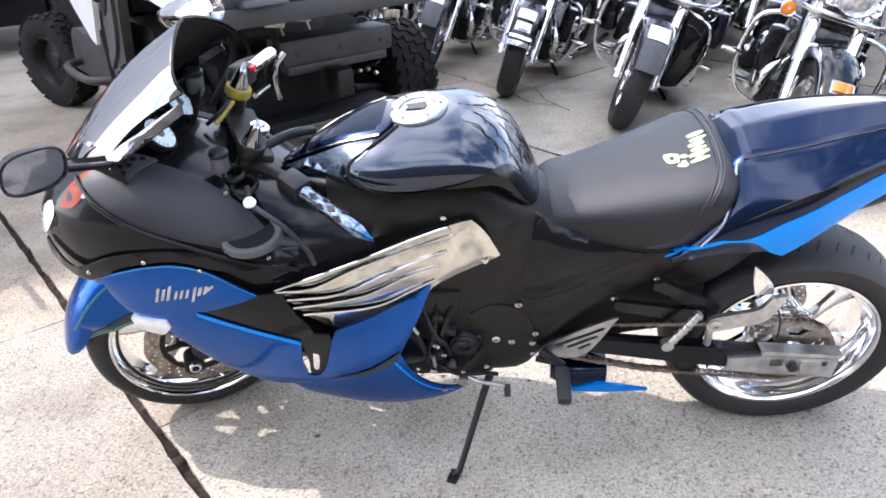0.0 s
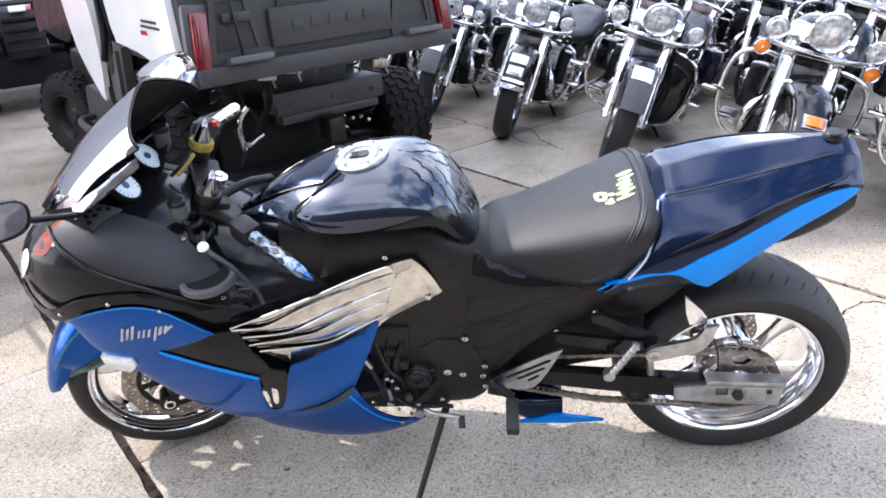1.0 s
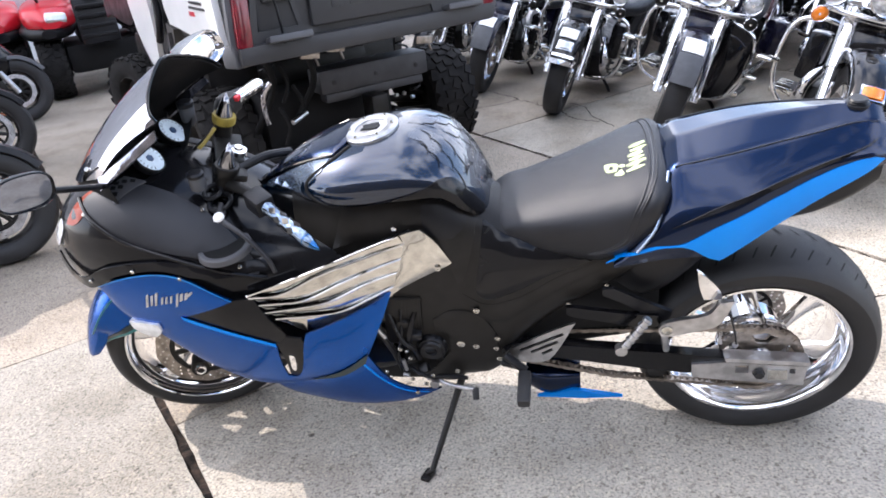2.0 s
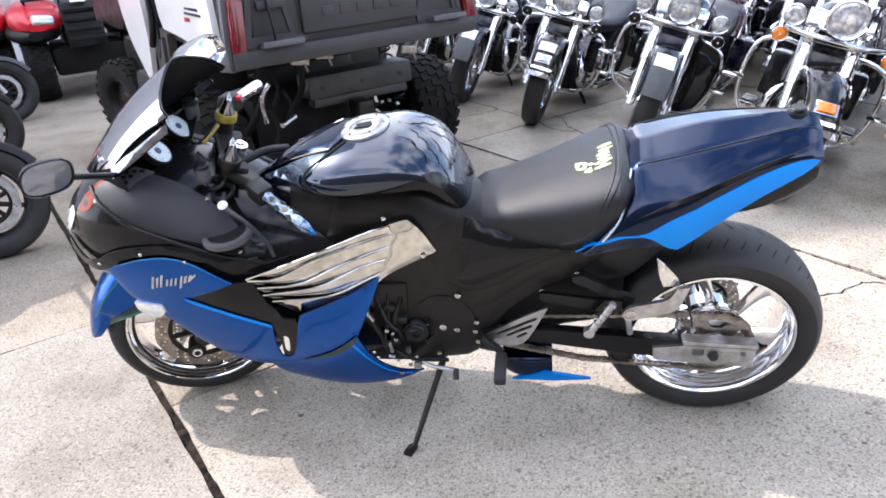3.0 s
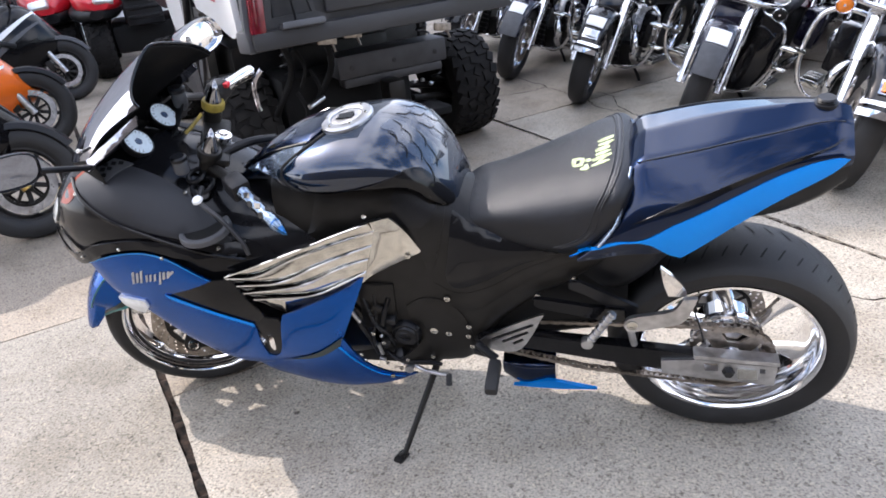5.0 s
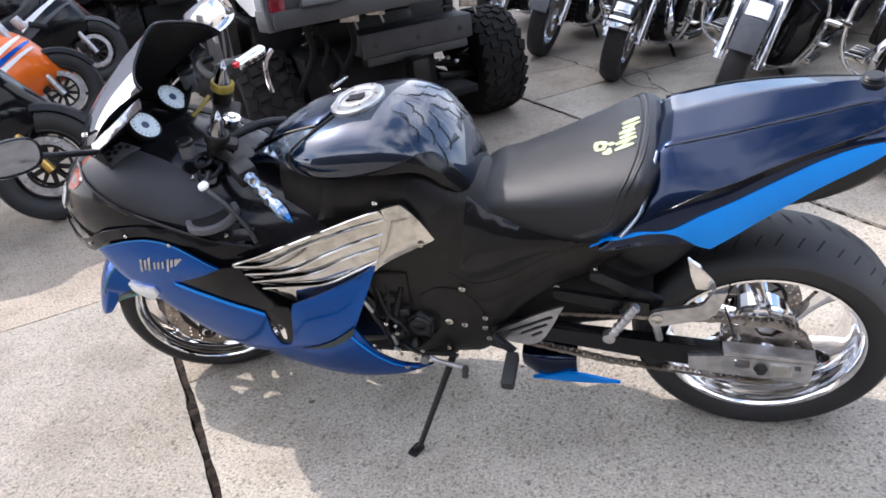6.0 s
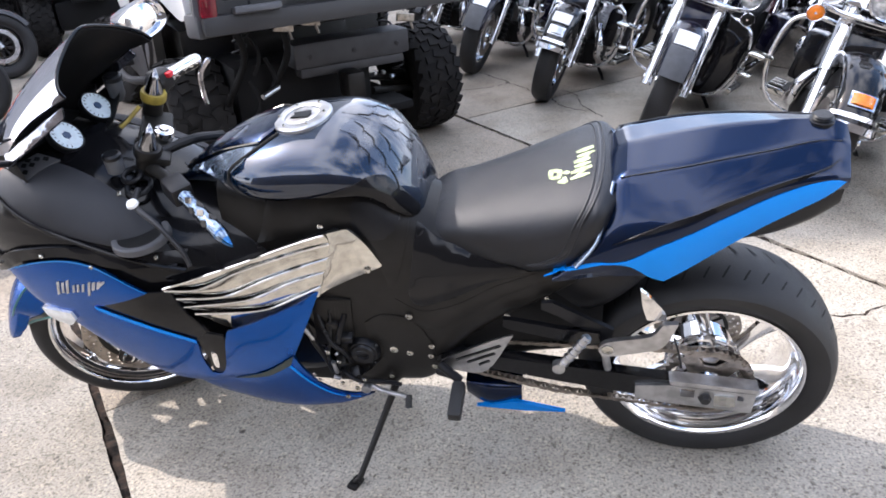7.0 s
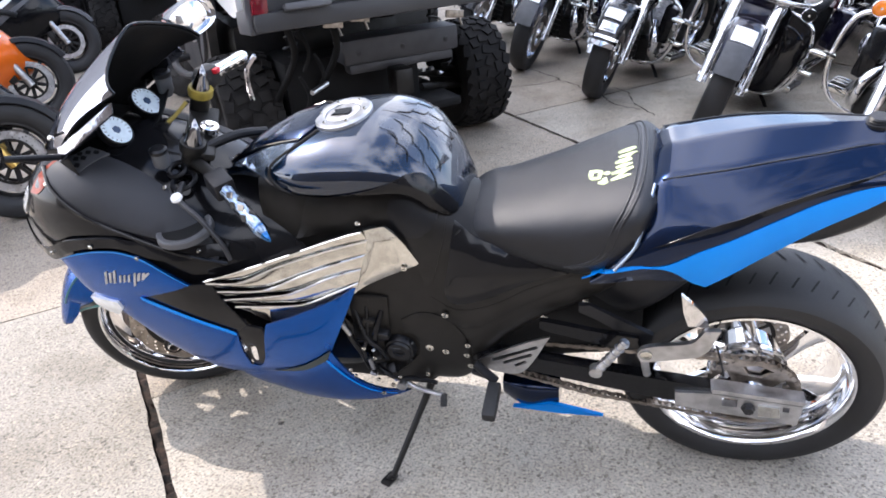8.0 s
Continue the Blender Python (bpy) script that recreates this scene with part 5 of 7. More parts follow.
box(bm, 0.034, 0.100, 0.030, pose(0.212, -0.240, 0.336, 6, 0, 0), 0.008)
peg = part("footpeg", bm, RUBBER, bike, "black rubber footpeg")
bm = bmesh.new()
tube(bm, [(0.212, -0.26, 0.327), (0.212, -0.268, 0.30)], 0.003, 8)
part("peg_feeler", bm, STEEL, peg)
# pillion bracket of two black plates, folded peg, hanger arm
bm = bmesh.new()
plate(bm, [(0.327, 0.548), (0.345, 0.548), (0.460, 0.528), (0.548, 0.520), (0.556, 0.487), (0.518, 0.478), (0.338, 0.519), (0.326, 0.527)], 0.014, pose(0, -0.156, 0, 90, 0, 0))
pillion = part("pillion_bracket", bm, GLOSS, bike, "black pressed bracket")
bm = bmesh.new()
plate(bm, [(0.415, 0.600), (0.440, 0.602), (0.520, 0.556), (0.580, 0.524), (0.574, 0.490), (0.545, 0.496), (0.455, 0.560), (0.415, 0.580)], 0.012, pose(0, -0.148, 0, 90, 0, 0))
part("bracket_stay", bm, BLACK, pillion)
bm = bmesh.new()
tube(bm, [(0.521, -0.195, 0.542), (0.492, -0.200, 0.494), (0.462, -0.204, 0.450)], 0.0095, 12)
lathe(bm, [(0, 0), (0.015, 0), (0.015, 0.02), (0, 0.02)], aim((0.458, -0.212, 0.444), (0, 1, 0)), 12)
part("pillion_peg", bm, ALLOY, pillion, "folded aluminium pillion peg")
for i in range(6):
    bm = bmesh.new()
    q = Vector((0.517, -0.196, 0.535)).lerp(Vector((0.470, -0.203, 0.462)), i / 5)
    lathe(bm, [(0.008, -0.002), (0.0125, -0.002), (0.0125, 0.002), (0.008, 0.002)], aim(q, (-0.45, 0, -0.75)), 12)
    part("peg_rib", bm, ALLOY, pillion)
bm = bmesh.new()
plate(bm, [(p.x, p.y) for p in spline([(0.548, 0.500), (0.568, 0.520), (0.640, 0.538, True), (0.663, 0.550), (0.681, 0.584, True), (0.712, 0.588, True), (0.694, 0.528), (0.674, 0.503, True), (0.570, 0.473), (0.551, 0.482)], 5, True)], 0.012, pose(0, -0.182, 0, 90, 0, 0))
hanger = part("exhaust_hanger", bm, ALLOY, bike, "brushed aluminium hanger arm")
bm = bmesh.new()
plate(bm, [(p.x, p.y) for p in spline([(0.628, 0.662, True), (0.660, 0.632), (0.684, 0.600), (0.690, 0.574, True), (0.648, 0.574, True), (0.636, 0.612)], 5, True)], 0.010, pose(0, -0.160, 0, 90, 0, 0))
part("chain_guard", bm, CHROME, hanger, "chrome fin-shaped guard")
bolt(hanger, (0.566, -0.189, 0.497), r=0.014)
bm = bmesh.new()
tube(bm, [(0.562, -0.175, 0.482), (0.566, -0.168, 0.440), (0.572, -0.158, 0.40)], 0.009, 10)
part("hanger_strut", bm, ALLOY, hanger)
bm = bmesh.new()
tube(bm, [(0.71, -0.172, 0.53), (0.725, -0.175, 0.48), (0.738, -0.16, 0.42)], 0.0025, 6)
part("cable", bm, BLACK, hanger)
# low exhaust box with a blue fin
bm = bmesh.new()
body(bm, [(0.20, 0.15, 0.210, 0.07, 0.5), (0.24, 0.135, 0.222, 0.09, 0.5), (0.33, 0.135, 0.222, 0.09, 0.5), (0.355, 0.14, 0.218, 0.085, 0.5)], 10, 28, 5, 5)
exhaust = part("exhaust_box", bm, NAVY, bike, "dark blue low exhaust box")
bm = bmesh.new()
plate(bm, [(0.23, 0.138), (0.33, 0.168), (0.36, 0.165), (0.472, 0.142), (0.36, 0.134)], 0.012, pose(0, -0.094, 0, 90, 0, 0))
part("exhaust_fin", bm, SKYBLUE, exhaust, "light blue pointed fin")
# side stand and gear lever
bm = bmesh.new()
tube(bm, [(0.03, -0.150, 0.275), (0.005, -0.20, 0.22), (-0.055, -0.335, 0.095)], 0.011, 12, taper=0.008)
stand = part("side_stand", bm, MATTE, bike, "black steel side stand")
bm = bmesh.new()
inv = BIKE.inverted()
box(bm, 0.045, 0.028, 0.012, inv @ pose(0.012, 1.412, 0.006, 0, 0, 70), 0.004)
tube(bm, [tuple(inv @ Vector((0.012, 1.412, 0.010))), (-0.055, -0.335, 0.095)], 0.008, 10)
part("stand_foot", bm, MATTE, stand)
bm = bmesh.new()
tube(bm, [(-0.04, -0.165, 0.292), (0.0, -0.185, 0.285), (0.075, -0.195, 0.278)], 0.006, 10)
lathe(bm, [(0, 0.0), (0.013, 0), (0.013, 0.03), (0, 0.03)], aim((-0.04, -0.195, 0.292), (0, 1, 0)), 16)
lever = part("gear_lever", bm, ALLOY, bike, "aluminium gear lever")
bm = bmesh.new()
lathe(bm, [(0, 0), (0.009, 0.002), (0.009, 0.034), (0, 0.036)], aim((0.073, -0.190, 0.282), (0.05, -0.7, -0.7)), 14)
part("lever_rubber", bm, RUBBER, lever)

# front end, steered to its left
STEER = 25
FW = pose(-0.81, 0.02, 0.299, 0, 0, STEER) @ pose(0, 0, 0, 90, 0, 0)
front_wheel = new("front_wheel")
front_wheel.parent = bike
wheel("front_wheel", FW, 0.298, 0.060, front_wheel, "polished chrome rim", 6, 0.010)
bm = bmesh.new()
lathe(bm, [(0, 0.09), (0.02, 0.09), (0.022, 0.06), (0.04, 0.055), (0.04, -0.055), (0.022, -0.06), (0.02, -0.09), (0, -0.09)], FW, 32)
part("hub", bm, CHROME, front_wheel)
for s in (-1, 1):
    disc(FW @ pose(0, 0, s * 0.068), 0.155, 0.112, front_wheel, 26)
nut = aim((-0.79, -0.112, 0.262), (0.42, -0.91, 0))
bm = bmesh.new()
lathe(bm, [(0, -0.05), (0.027, -0.05), (0.028, 0.004), (0.018, 0.006), (0, 0.006)], nut, 24)
foot = part("fork_foot", bm, MATTE, front_wheel, "black fork foot")
bm = bmesh.new()
lathe(bm, [(0.009, 0.006), (0.010, 0.012), (0.016, 0.012), (0.018, 0.006)], nut, 24)
part("axle_ring", bm, CHROME, foot, "silver axle ring")
near_l, far_l = Vector((-0.766, -0.075, 0.302)), Vector((-0.854, 0.115, 0.302))
rise = Vector((0.28, 0.035, 0.66))
for base in (near_l, far_l):
    bm = bmesh.new()
    tube(bm, [tuple(base - rise * 0.03), tuple(base + rise * 0.46)], 0.030, 20)
    leg = part("fork_leg", bm, DARKGREY, bike)
    bm = bmesh.new()
    tube(bm, [tuple(base + rise * 0.45), tuple(base + rise * (1.015 if base is far_l else 0.95))], 0.025, 20)
    part("fork_tube", bm, MATTE, leg)
    top = base + rise * (1.015 if base is far_l else 0.95)
    bm = bmesh.new()
    lathe(bm, [(0.0235, 0.003), (0.0225, 0.010), (0.013, 0.042), (0, 0.073)], aim(top, rise), 28)
    part("fork_spike", bm, SPIKE, leg, "pointed chrome fork cap")
    bm = bmesh.new()
    lathe(bm, [(0.020, -0.016), (0.031, -0.016), (0.032, 0.000), (0.029, 0.006), (0.020, 0.006)], aim(top, rise), 28)
    part("fork_ring", bm, YELLOW if base is far_l else MATTE, leg)
    bm = bmesh.new()
    box(bm, 0.05, 0.05, 0.11, Matrix.Translation(base + Vector((0.055, 0.01, 0.09))) @ pose(0, 0, 0, 0, 22, STEER), 0.012)
    part("brake_caliper", bm, BLACK, leg)
# fender over the front wheel


def arch(bm, a0, a1, prof, n=26, taper=True):
    """An arched shell round the front axle: angles from the forward line, a profile of (radius, offset)."""
    rings = []
    for i in range(n):
        t = i / (n - 1)
        a = radians(a0 + (a1 - a0) * t)
        k = 1 if not taper else min(1, 0.25 + 3.2 * math.sqrt(t * (1.001 - t * 0.75)))
        rings.append([Vector((-(0.345 - (0.345 - r) * min(1, 0.35 + 5 * t)) * math.cos(a), y * k, (0.345 - (0.345 - r) * min(1, 0.35 + 5 * t)) * math.sin(a))) for r, y in prof])
    flat = [p for r in rings for p in r]
    w = len(prof)
    fs = [(i * w + j, i * w + j + 1, (i + 1) * w + j + 1, (i + 1) * w + j) for i in range(n - 1) for j in range(w - 1)]
    m = pose(-0.81, 0.02, 0.302, 0, 0, STEER)
    return sheet(bm, flat, fs, lambda p: m @ p, lambda p: m @ (p * 0.987))


bm = bmesh.new()
arch(bm, 10, 120, [(0.288, -0.076), (0.312, -0.080), (0.330, -0.066), (0.341, -0.036), (0.345, 0), (0.341, 0.036), (0.330, 0.066), (0.312, 0.080), (0.288, 0.076)])
fender = part("front_fender", bm, BLUE, bike, "metallic blue front fender with a dark green hem")
for s in (-1, 1):
    bm = bmesh.new()
    rows = []
    for i in range(20):
        t = i / 19
        a = radians(16 + 79 * t)
        low = 0.318 - 0.130 * min(1, t * 2.2) ** 0.8
        rows.append([Vector((-r * math.cos(a), s * (0.030 + 0.056 * min(1, t * 4)) - s * 0.05 * (r - 0.285) * (r > 0.30), r * math.sin(a))) for r in (low, low + (0.324 - low) * 0.35, low + (0.324 - low) * 0.7, 0.324)])
    mm = pose(-0.81, 0.02, 0.302, 0, 0, STEER)
    sheet(bm, [p for r in rows for p in r], [(i * 4 + j, i * 4 + j + 1, i * 4 + j + 5, i * 4 + j + 4) for i in range(19) for j in range(3)], lambda p: mm @ (p + Vector((0, s * 0.003, 0))), lambda p: mm @ (p - Vector((0, s * 0.001, 0))))
    part("fender_flank", bm, BLUE, fender, "blue fender flank")
    bm = bmesh.new()
    tube(bm, [tuple(mm @ (r[3] + Vector((0, s * 0.003, 0)))) for r in rows[1:]], 0.0028, 6, 2)
    part("fender_stripe", bm, PIN_GREEN, fender)
    bm = bmesh.new()
    tube(bm, [tuple(mm @ (r[0] + Vector((0, s * 0.002, 0)))) for r in rows], 0.0065, 8, 2)
    part("fender_hem", bm, PIN_GREEN, fender)
    bm = bmesh.new()
    band = [p for r in rows for p in (r[0], r[0].lerp(r[3], 0.27))]
    sheet(bm, band, [(2 * i, 2 * i + 1, 2 * i + 3, 2 * i + 2) for i in range(19)], lambda p: mm @ (p + Vector((0, s * 0.006, 0))), lambda p: mm @ (p + Vector((0, s * 0.003, 0))))
    part("fender_band", bm, DEEPGREEN, fender, "dark green painted band")
# triple clamp, bars, controls
tn, tf = near_l + rise * 0.93, far_l + rise * 0.93
bm = bmesh.new()
mid = (tn + tf) / 2
box(bm, 0.075, 0.25, 0.022, Matrix.Translation(mid + Vector((0.012, 0, -0.012))) @ pose(0, 0, 0, 0, 22, STEER), 0.01)
clamp = part("triple_clamp", bm, MATTE, bike)
bm = bmesh.new()
lathe(bm, [(0, 0.020), (0.010, 0.020), (0.012, 0.014), (0.022, 0.012), (0.024, 0.0)], aim(mid + Vector((0.045, -0.012, 0.004)), rise), 24)
part("ignition_lock", bm, CHROME, clamp)
gin, gend = Vector((-0.362, -0.165, 0.882)), Vector((-0.212, -0.285, 0.853))
d = (gend - gin).normalized()
bm = bmesh.new()
tube(bm, [tuple(tn - rise * 0.05), tuple(tn.lerp(gin, 0.55) - Vector((0, 0, 0.006))), tuple(gin + d * 0.03)], 0.014, 14)
bar = part("handlebar", bm, MATTE, bike, "black clip-on handlebar")
bm = bmesh.new()
L = (gend - gin).length
lathe(bm, [(0.0, -0.005), (0.017, -0.004), (0.017, 0.004), (0.0145, 0.008), (0.015, L * 0.45), (0.0165, L * 0.72), (0.015, L * 0.85), (0.006, L * 0.98), (0, L + 0.01)], aim(gin, d), 28)
grip = part("grip", bm, GRIPBLUE, bar, "pointed chrome grip with dark diamond inlays")
gm = aim(gin, d)
for i in range(4):
    for a in (20, 110, 200, 290):
        bm = bmesh.new()
        q = gm @ pose(0, 0, 0, 0, 0, a + 40 * (i % 2)) @ pose(0.0149 + 0.0005 * i, 0, 0.030 + i * 0.027, 0, 90, 0)
        plate(bm, [(-0.014, 0), (0, -0.0085), (0.014, 0), (0, 0.0085)], 0.0016, q)
        part("grip_inlay", bm, MATTE, grip)
bm = bmesh.new()
lathe(bm, [(0.0158, L * 0.80), (0.0162, L * 0.805), (0.0068, L * 0.985), (0, L + 0.012)], gm, 28)
part("grip_tip", bm, TIPBLUE, grip, "blued chrome tip")
bm = bmesh.new()
box(bm, 0.064, 0.050, 0.048, Matrix.Translation(gin - d * 0.036) @ d.to_track_quat('X', 'Z').to_matrix().to_4x4(), 0.010)
switch = part("switch_box", bm, BLACK, bar)
bm = bmesh.new()
box(bm, 0.014, 0.010, 0.008, Matrix.Translation(gin - d * 0.030 + Vector((0.02, 0.01, 0.028))) @ pose(0, 0, 20), 0.002)
part("switch_button", bm, REDPAINT, switch, "red switch")
bm = bmesh.new()
lathe(bm, [(0, 0.035), (0.018, 0.035), (0.020, 0.030), (0.020, 0.0), (0.016, -0.004), (0, -0.004)], aim(tn + Vector((-0.055, -0.055, -0.01)), (0.1, 0, 1)), 20)
reservoir = part("fluid_reservoir", bm, SLATE, bar, "grey plastic fluid reservoir")
bm = bmesh.new()
lathe(bm, [(0, 0.046), (0.016, 0.046), (0.021, 0.042), (0.021, 0.034)], aim(tn + Vector((-0.055, -0.055, -0.01)), (0.1, 0, 1)), 20)
part("reservoir_lid", bm, BLACK, reservoir)
bm = bmesh.new()
tube(bm, [(-0.50, -0.13, 0.875), (-0.475, -0.19, 0.872), (-0.41, -0.225, 0.845), (-0.36, -0.25, 0.80), (-0.345, -0.262, 0.765)], 0.007, 10, taper=0.005)
clutch = part("clutch_lever", bm, DARKGREY, bar, "dark metal clutch lever with a white pivot")
bm = bmesh.new()
lathe(bm, [(0, 0.006), (0.012, 0.006), (0.014, 0.0), (0, 0)], aim((-0.478, -0.192, 0.879), (0, -0.3, 1)), 20)
part("lever_pivot", bm, WHITE, clutch)
bm = bmesh.new()
for r, c in ((0.028, (-0.515, -0.105, 0.865)), (0.022, (-0.54, -0.08, 0.88))):
    tube(bm, [(c[0] + r * math.cos(a), c[1] + r * math.sin(a), c[2] + 0.006 * math.sin(a)) for a in (2 * math.pi * k / 10 for k in range(11))], 0.006, 8, 3)
part("brake_hose", bm, BLACK, bar)
bm = bmesh.new()
lathe(bm, [(0, 0.022), (0.019, 0.022), (0.021, 0.018), (0.020, -0.020), (0.012, -0.035), (0, -0.035)], aim((-0.675, 0.156, 0.986), (0.1, 0, 1)), 20)
far_reservoir = part("fluid_reservoir", bm, SLATE, bike, "grey plastic brake fluid reservoir")
bm = bmesh.new()
lathe(bm, [(0, 0.036), (0.018, 0.036), (0.023, 0.032), (0.023, 0.021), (0, 0.021)], aim((-0.675, 0.156, 0.986), (0.1, 0, 1)), 20)
part("reservoir_lid", bm, BLACK, far_reservoir)
# far side bar
fin_, fend = Vector((-0.560, 0.225, 0.985)), Vector((-0.515, 0.335, 0.985))
d2 = (fend - fin_).normalized()
bm = bmesh.new()
tube(bm, [tuple(tf - rise * 0.05), tuple(tf.lerp(fin_, 0.5)), tuple(fin_ + d2 * 0.03)], 0.014, 14)
part("handlebar", bm, MATTE, bike)
bm = bmesh.new()
lathe(bm, [(0.0, -0.005), (0.019, -0.004), (0.019, 0.004), (0.0165, 0.008), (0.017, 0.05), (0.0185, 0.08), (0.017, 0.096), (0.008, 0.108), (0, 0.112)], aim(fin_, d2), 28)
fgrip = part("throttle_grip", bm, CHROME, bike, "chrome throttle grip")
for i in range(3):
    bm = bmesh.new()
    plate(bm, [(-0.013, 0), (0, -0.0065), (0.013, 0), (0, 0.0065)], 0.0016, aim(fin_, d2) @ pose(0, 0, 0, 0, 0, 200) @ pose(0.0178, 0, 0.03 + i * 0.022, 0, 90, 0))
    part("grip_inlay", bm, MATTE, fgrip)
bm = bmesh.new()
box(bm, 0.05, 0.05, 0.05, Matrix.Translation(fin_ - d2 * 0.028) @ d2.to_track_quat('X', 'Z').to_matrix().to_4x4(), 0.010)
fswitch = part("switch_box", bm, BLACK, bike)
bm = bmesh.new()
box(bm, 0.018, 0.022, 0.014, Matrix.Translation(fin_ - d2 * 0.006 + Vector((0.018, -0.018, 0.014))), 0.004)
part("kill_switch", bm, REDPAINT, fswitch, "red kill switch")
bm = bmesh.new()
tube(bm, [(-0.585, 0.15, 0.975), (-0.60, 0.19, 0.985), (-0.595, 0.25, 0.985), (-0.56, 0.31, 0.975)], 0.009, 8)
ball(bm, pose(-0.578, 0.195, 0.985) @ Matrix.Diagonal((0.03, 0.04, 0.026, 1)), 1, 16, 10)
part("brake_lever", bm, DARKGREY, bike)
bm = bmesh.new()
tube(bm, [(-0.49, 0.315, 0.985), (-0.515, 0.30, 0.955), (-0.520, 0.29, 0.91), (-0.515, 0.28, 0.87)], 0.007, 8)
part("engraved_lever", bm, WAVY, bike, "engraved chrome lever on the throttle side")
bm = bmesh.new()
tube(bm, [(-0.58, 0.10, 0.965), (-0.60, 0.07, 0.95), (-0.63, 0.05, 0.93)], 0.005, 8)
tube(bm, [(-0.50, -0.02, 0.90), (-0.44, 0.05, 0.90), (-0.40, 0.12, 0.87)], 0.012, 10)
part("control_cable", bm, BLACK, bike)
bm = bmesh.new()
tube(bm, [(-0.555, 0.06, 0.985), (-0.575, 0.03, 0.965), (-0.59, 0.01, 0.955)], 0.005, 8)
part("yellow_wire", bm, YELLOW, bike, "yellow wire loop")

# ---- touring motorcycles parked in a row; own forward is -Y, left is +X ----


def fat_wheel(parent, m, R, half, spokes, name, rim_mat, disc_mat=None):
    bm = bmesh.new()
    prof = [(R * 0.66, -half * 0.75), (R * 0.74, -half * 0.95), (R * 0.86, -half), (R * 0.94, -half * 0.86), (R * 0.985, -half * 0.5), (R, 0)]
    prof += [(r, -z) for r, z in prof[-2::-1]]
    lathe(bm, prof + [(R * 0.62, half * 0.5), (R * 0.62, -half * 0.5)], m, 56, True)
    tyre = part(name, bm, RUBBER, parent, "black rubber tyre")
    bm = bmesh.new()
    lathe(bm, [(R * 0.67, -half * 0.72), (R * 0.62, -half * 0.7), (R * 0.57, -half * 0.3), (R * 0.57, half * 0.3), (R * 0.62, half * 0.7), (R * 0.67, half * 0.72), (R * 0.61, half * 0.2), (R * 0.61, -half * 0.2)], m, 48, True)
    lathe(bm, [(0, half * 1.1), (R * 0.10, half * 1.1), (R * 0.14, half * 0.8), (R * 0.14, -half * 0.8), (R * 0.10, -half * 1.1), (0, -half * 1.1)], m, 24)
    for i in range(spokes):
        a = 360 * i / spokes
        box(bm, R * 0.5, R * 0.09, half * 0.3, m @ pose(0, 0, 0, 0, 0, a) @ pose(R * 0.35, 0, 0), 0.003)
    part("rim", bm, rim_mat, tyre)
    if disc_mat:
        for s in (-1, 1):
            bm = bmesh.new()
            lathe(bm, [(R * 0.30, s * half * 0.9), (R * 0.48, s * half * 0.9), (R * 0.48, s * half * 0.98), (R * 0.30, s * half * 0.98)], m, 40, True)
            part("brake_disc", bm, disc_mat, tyre)
    return tyre


def lamp_unit(parent, name, p, d, r, depth, lens=None):
    m = aim(p, d)
    bm = bmesh.new()
    lathe(bm, [(0, -depth), (r * 0.45, -depth * 0.95), (r * 0.8, -depth * 0.6), (r * 0.98, -depth * 0.15), (r * 1.06, 0), (r * 1.08, r * 0.10), (r * 1.0, r * 0.15), (r * 0.92, r * 0.06), (r * 0.9, -0.01)], m, 32)
    unit = part(name, bm, CHROME, parent, "chrome lamp housing")
    bm = bmesh.new()
    lathe(bm, [(0, r * 0.20), (r * 0.4, r * 0.17), (r * 0.75, r * 0.08), (r * 0.93, -0.004)], m, 32)
    part("lens", bm, lens or FACET, unit)
    bm = bmesh.new()
    lathe(bm, [(0, r * 0.235), (r * 0.16, r * 0.22), (r * 0.18, r * 0.17)], m, 16)
    part("bulb_cap", bm, CHROME, unit)
    return unit


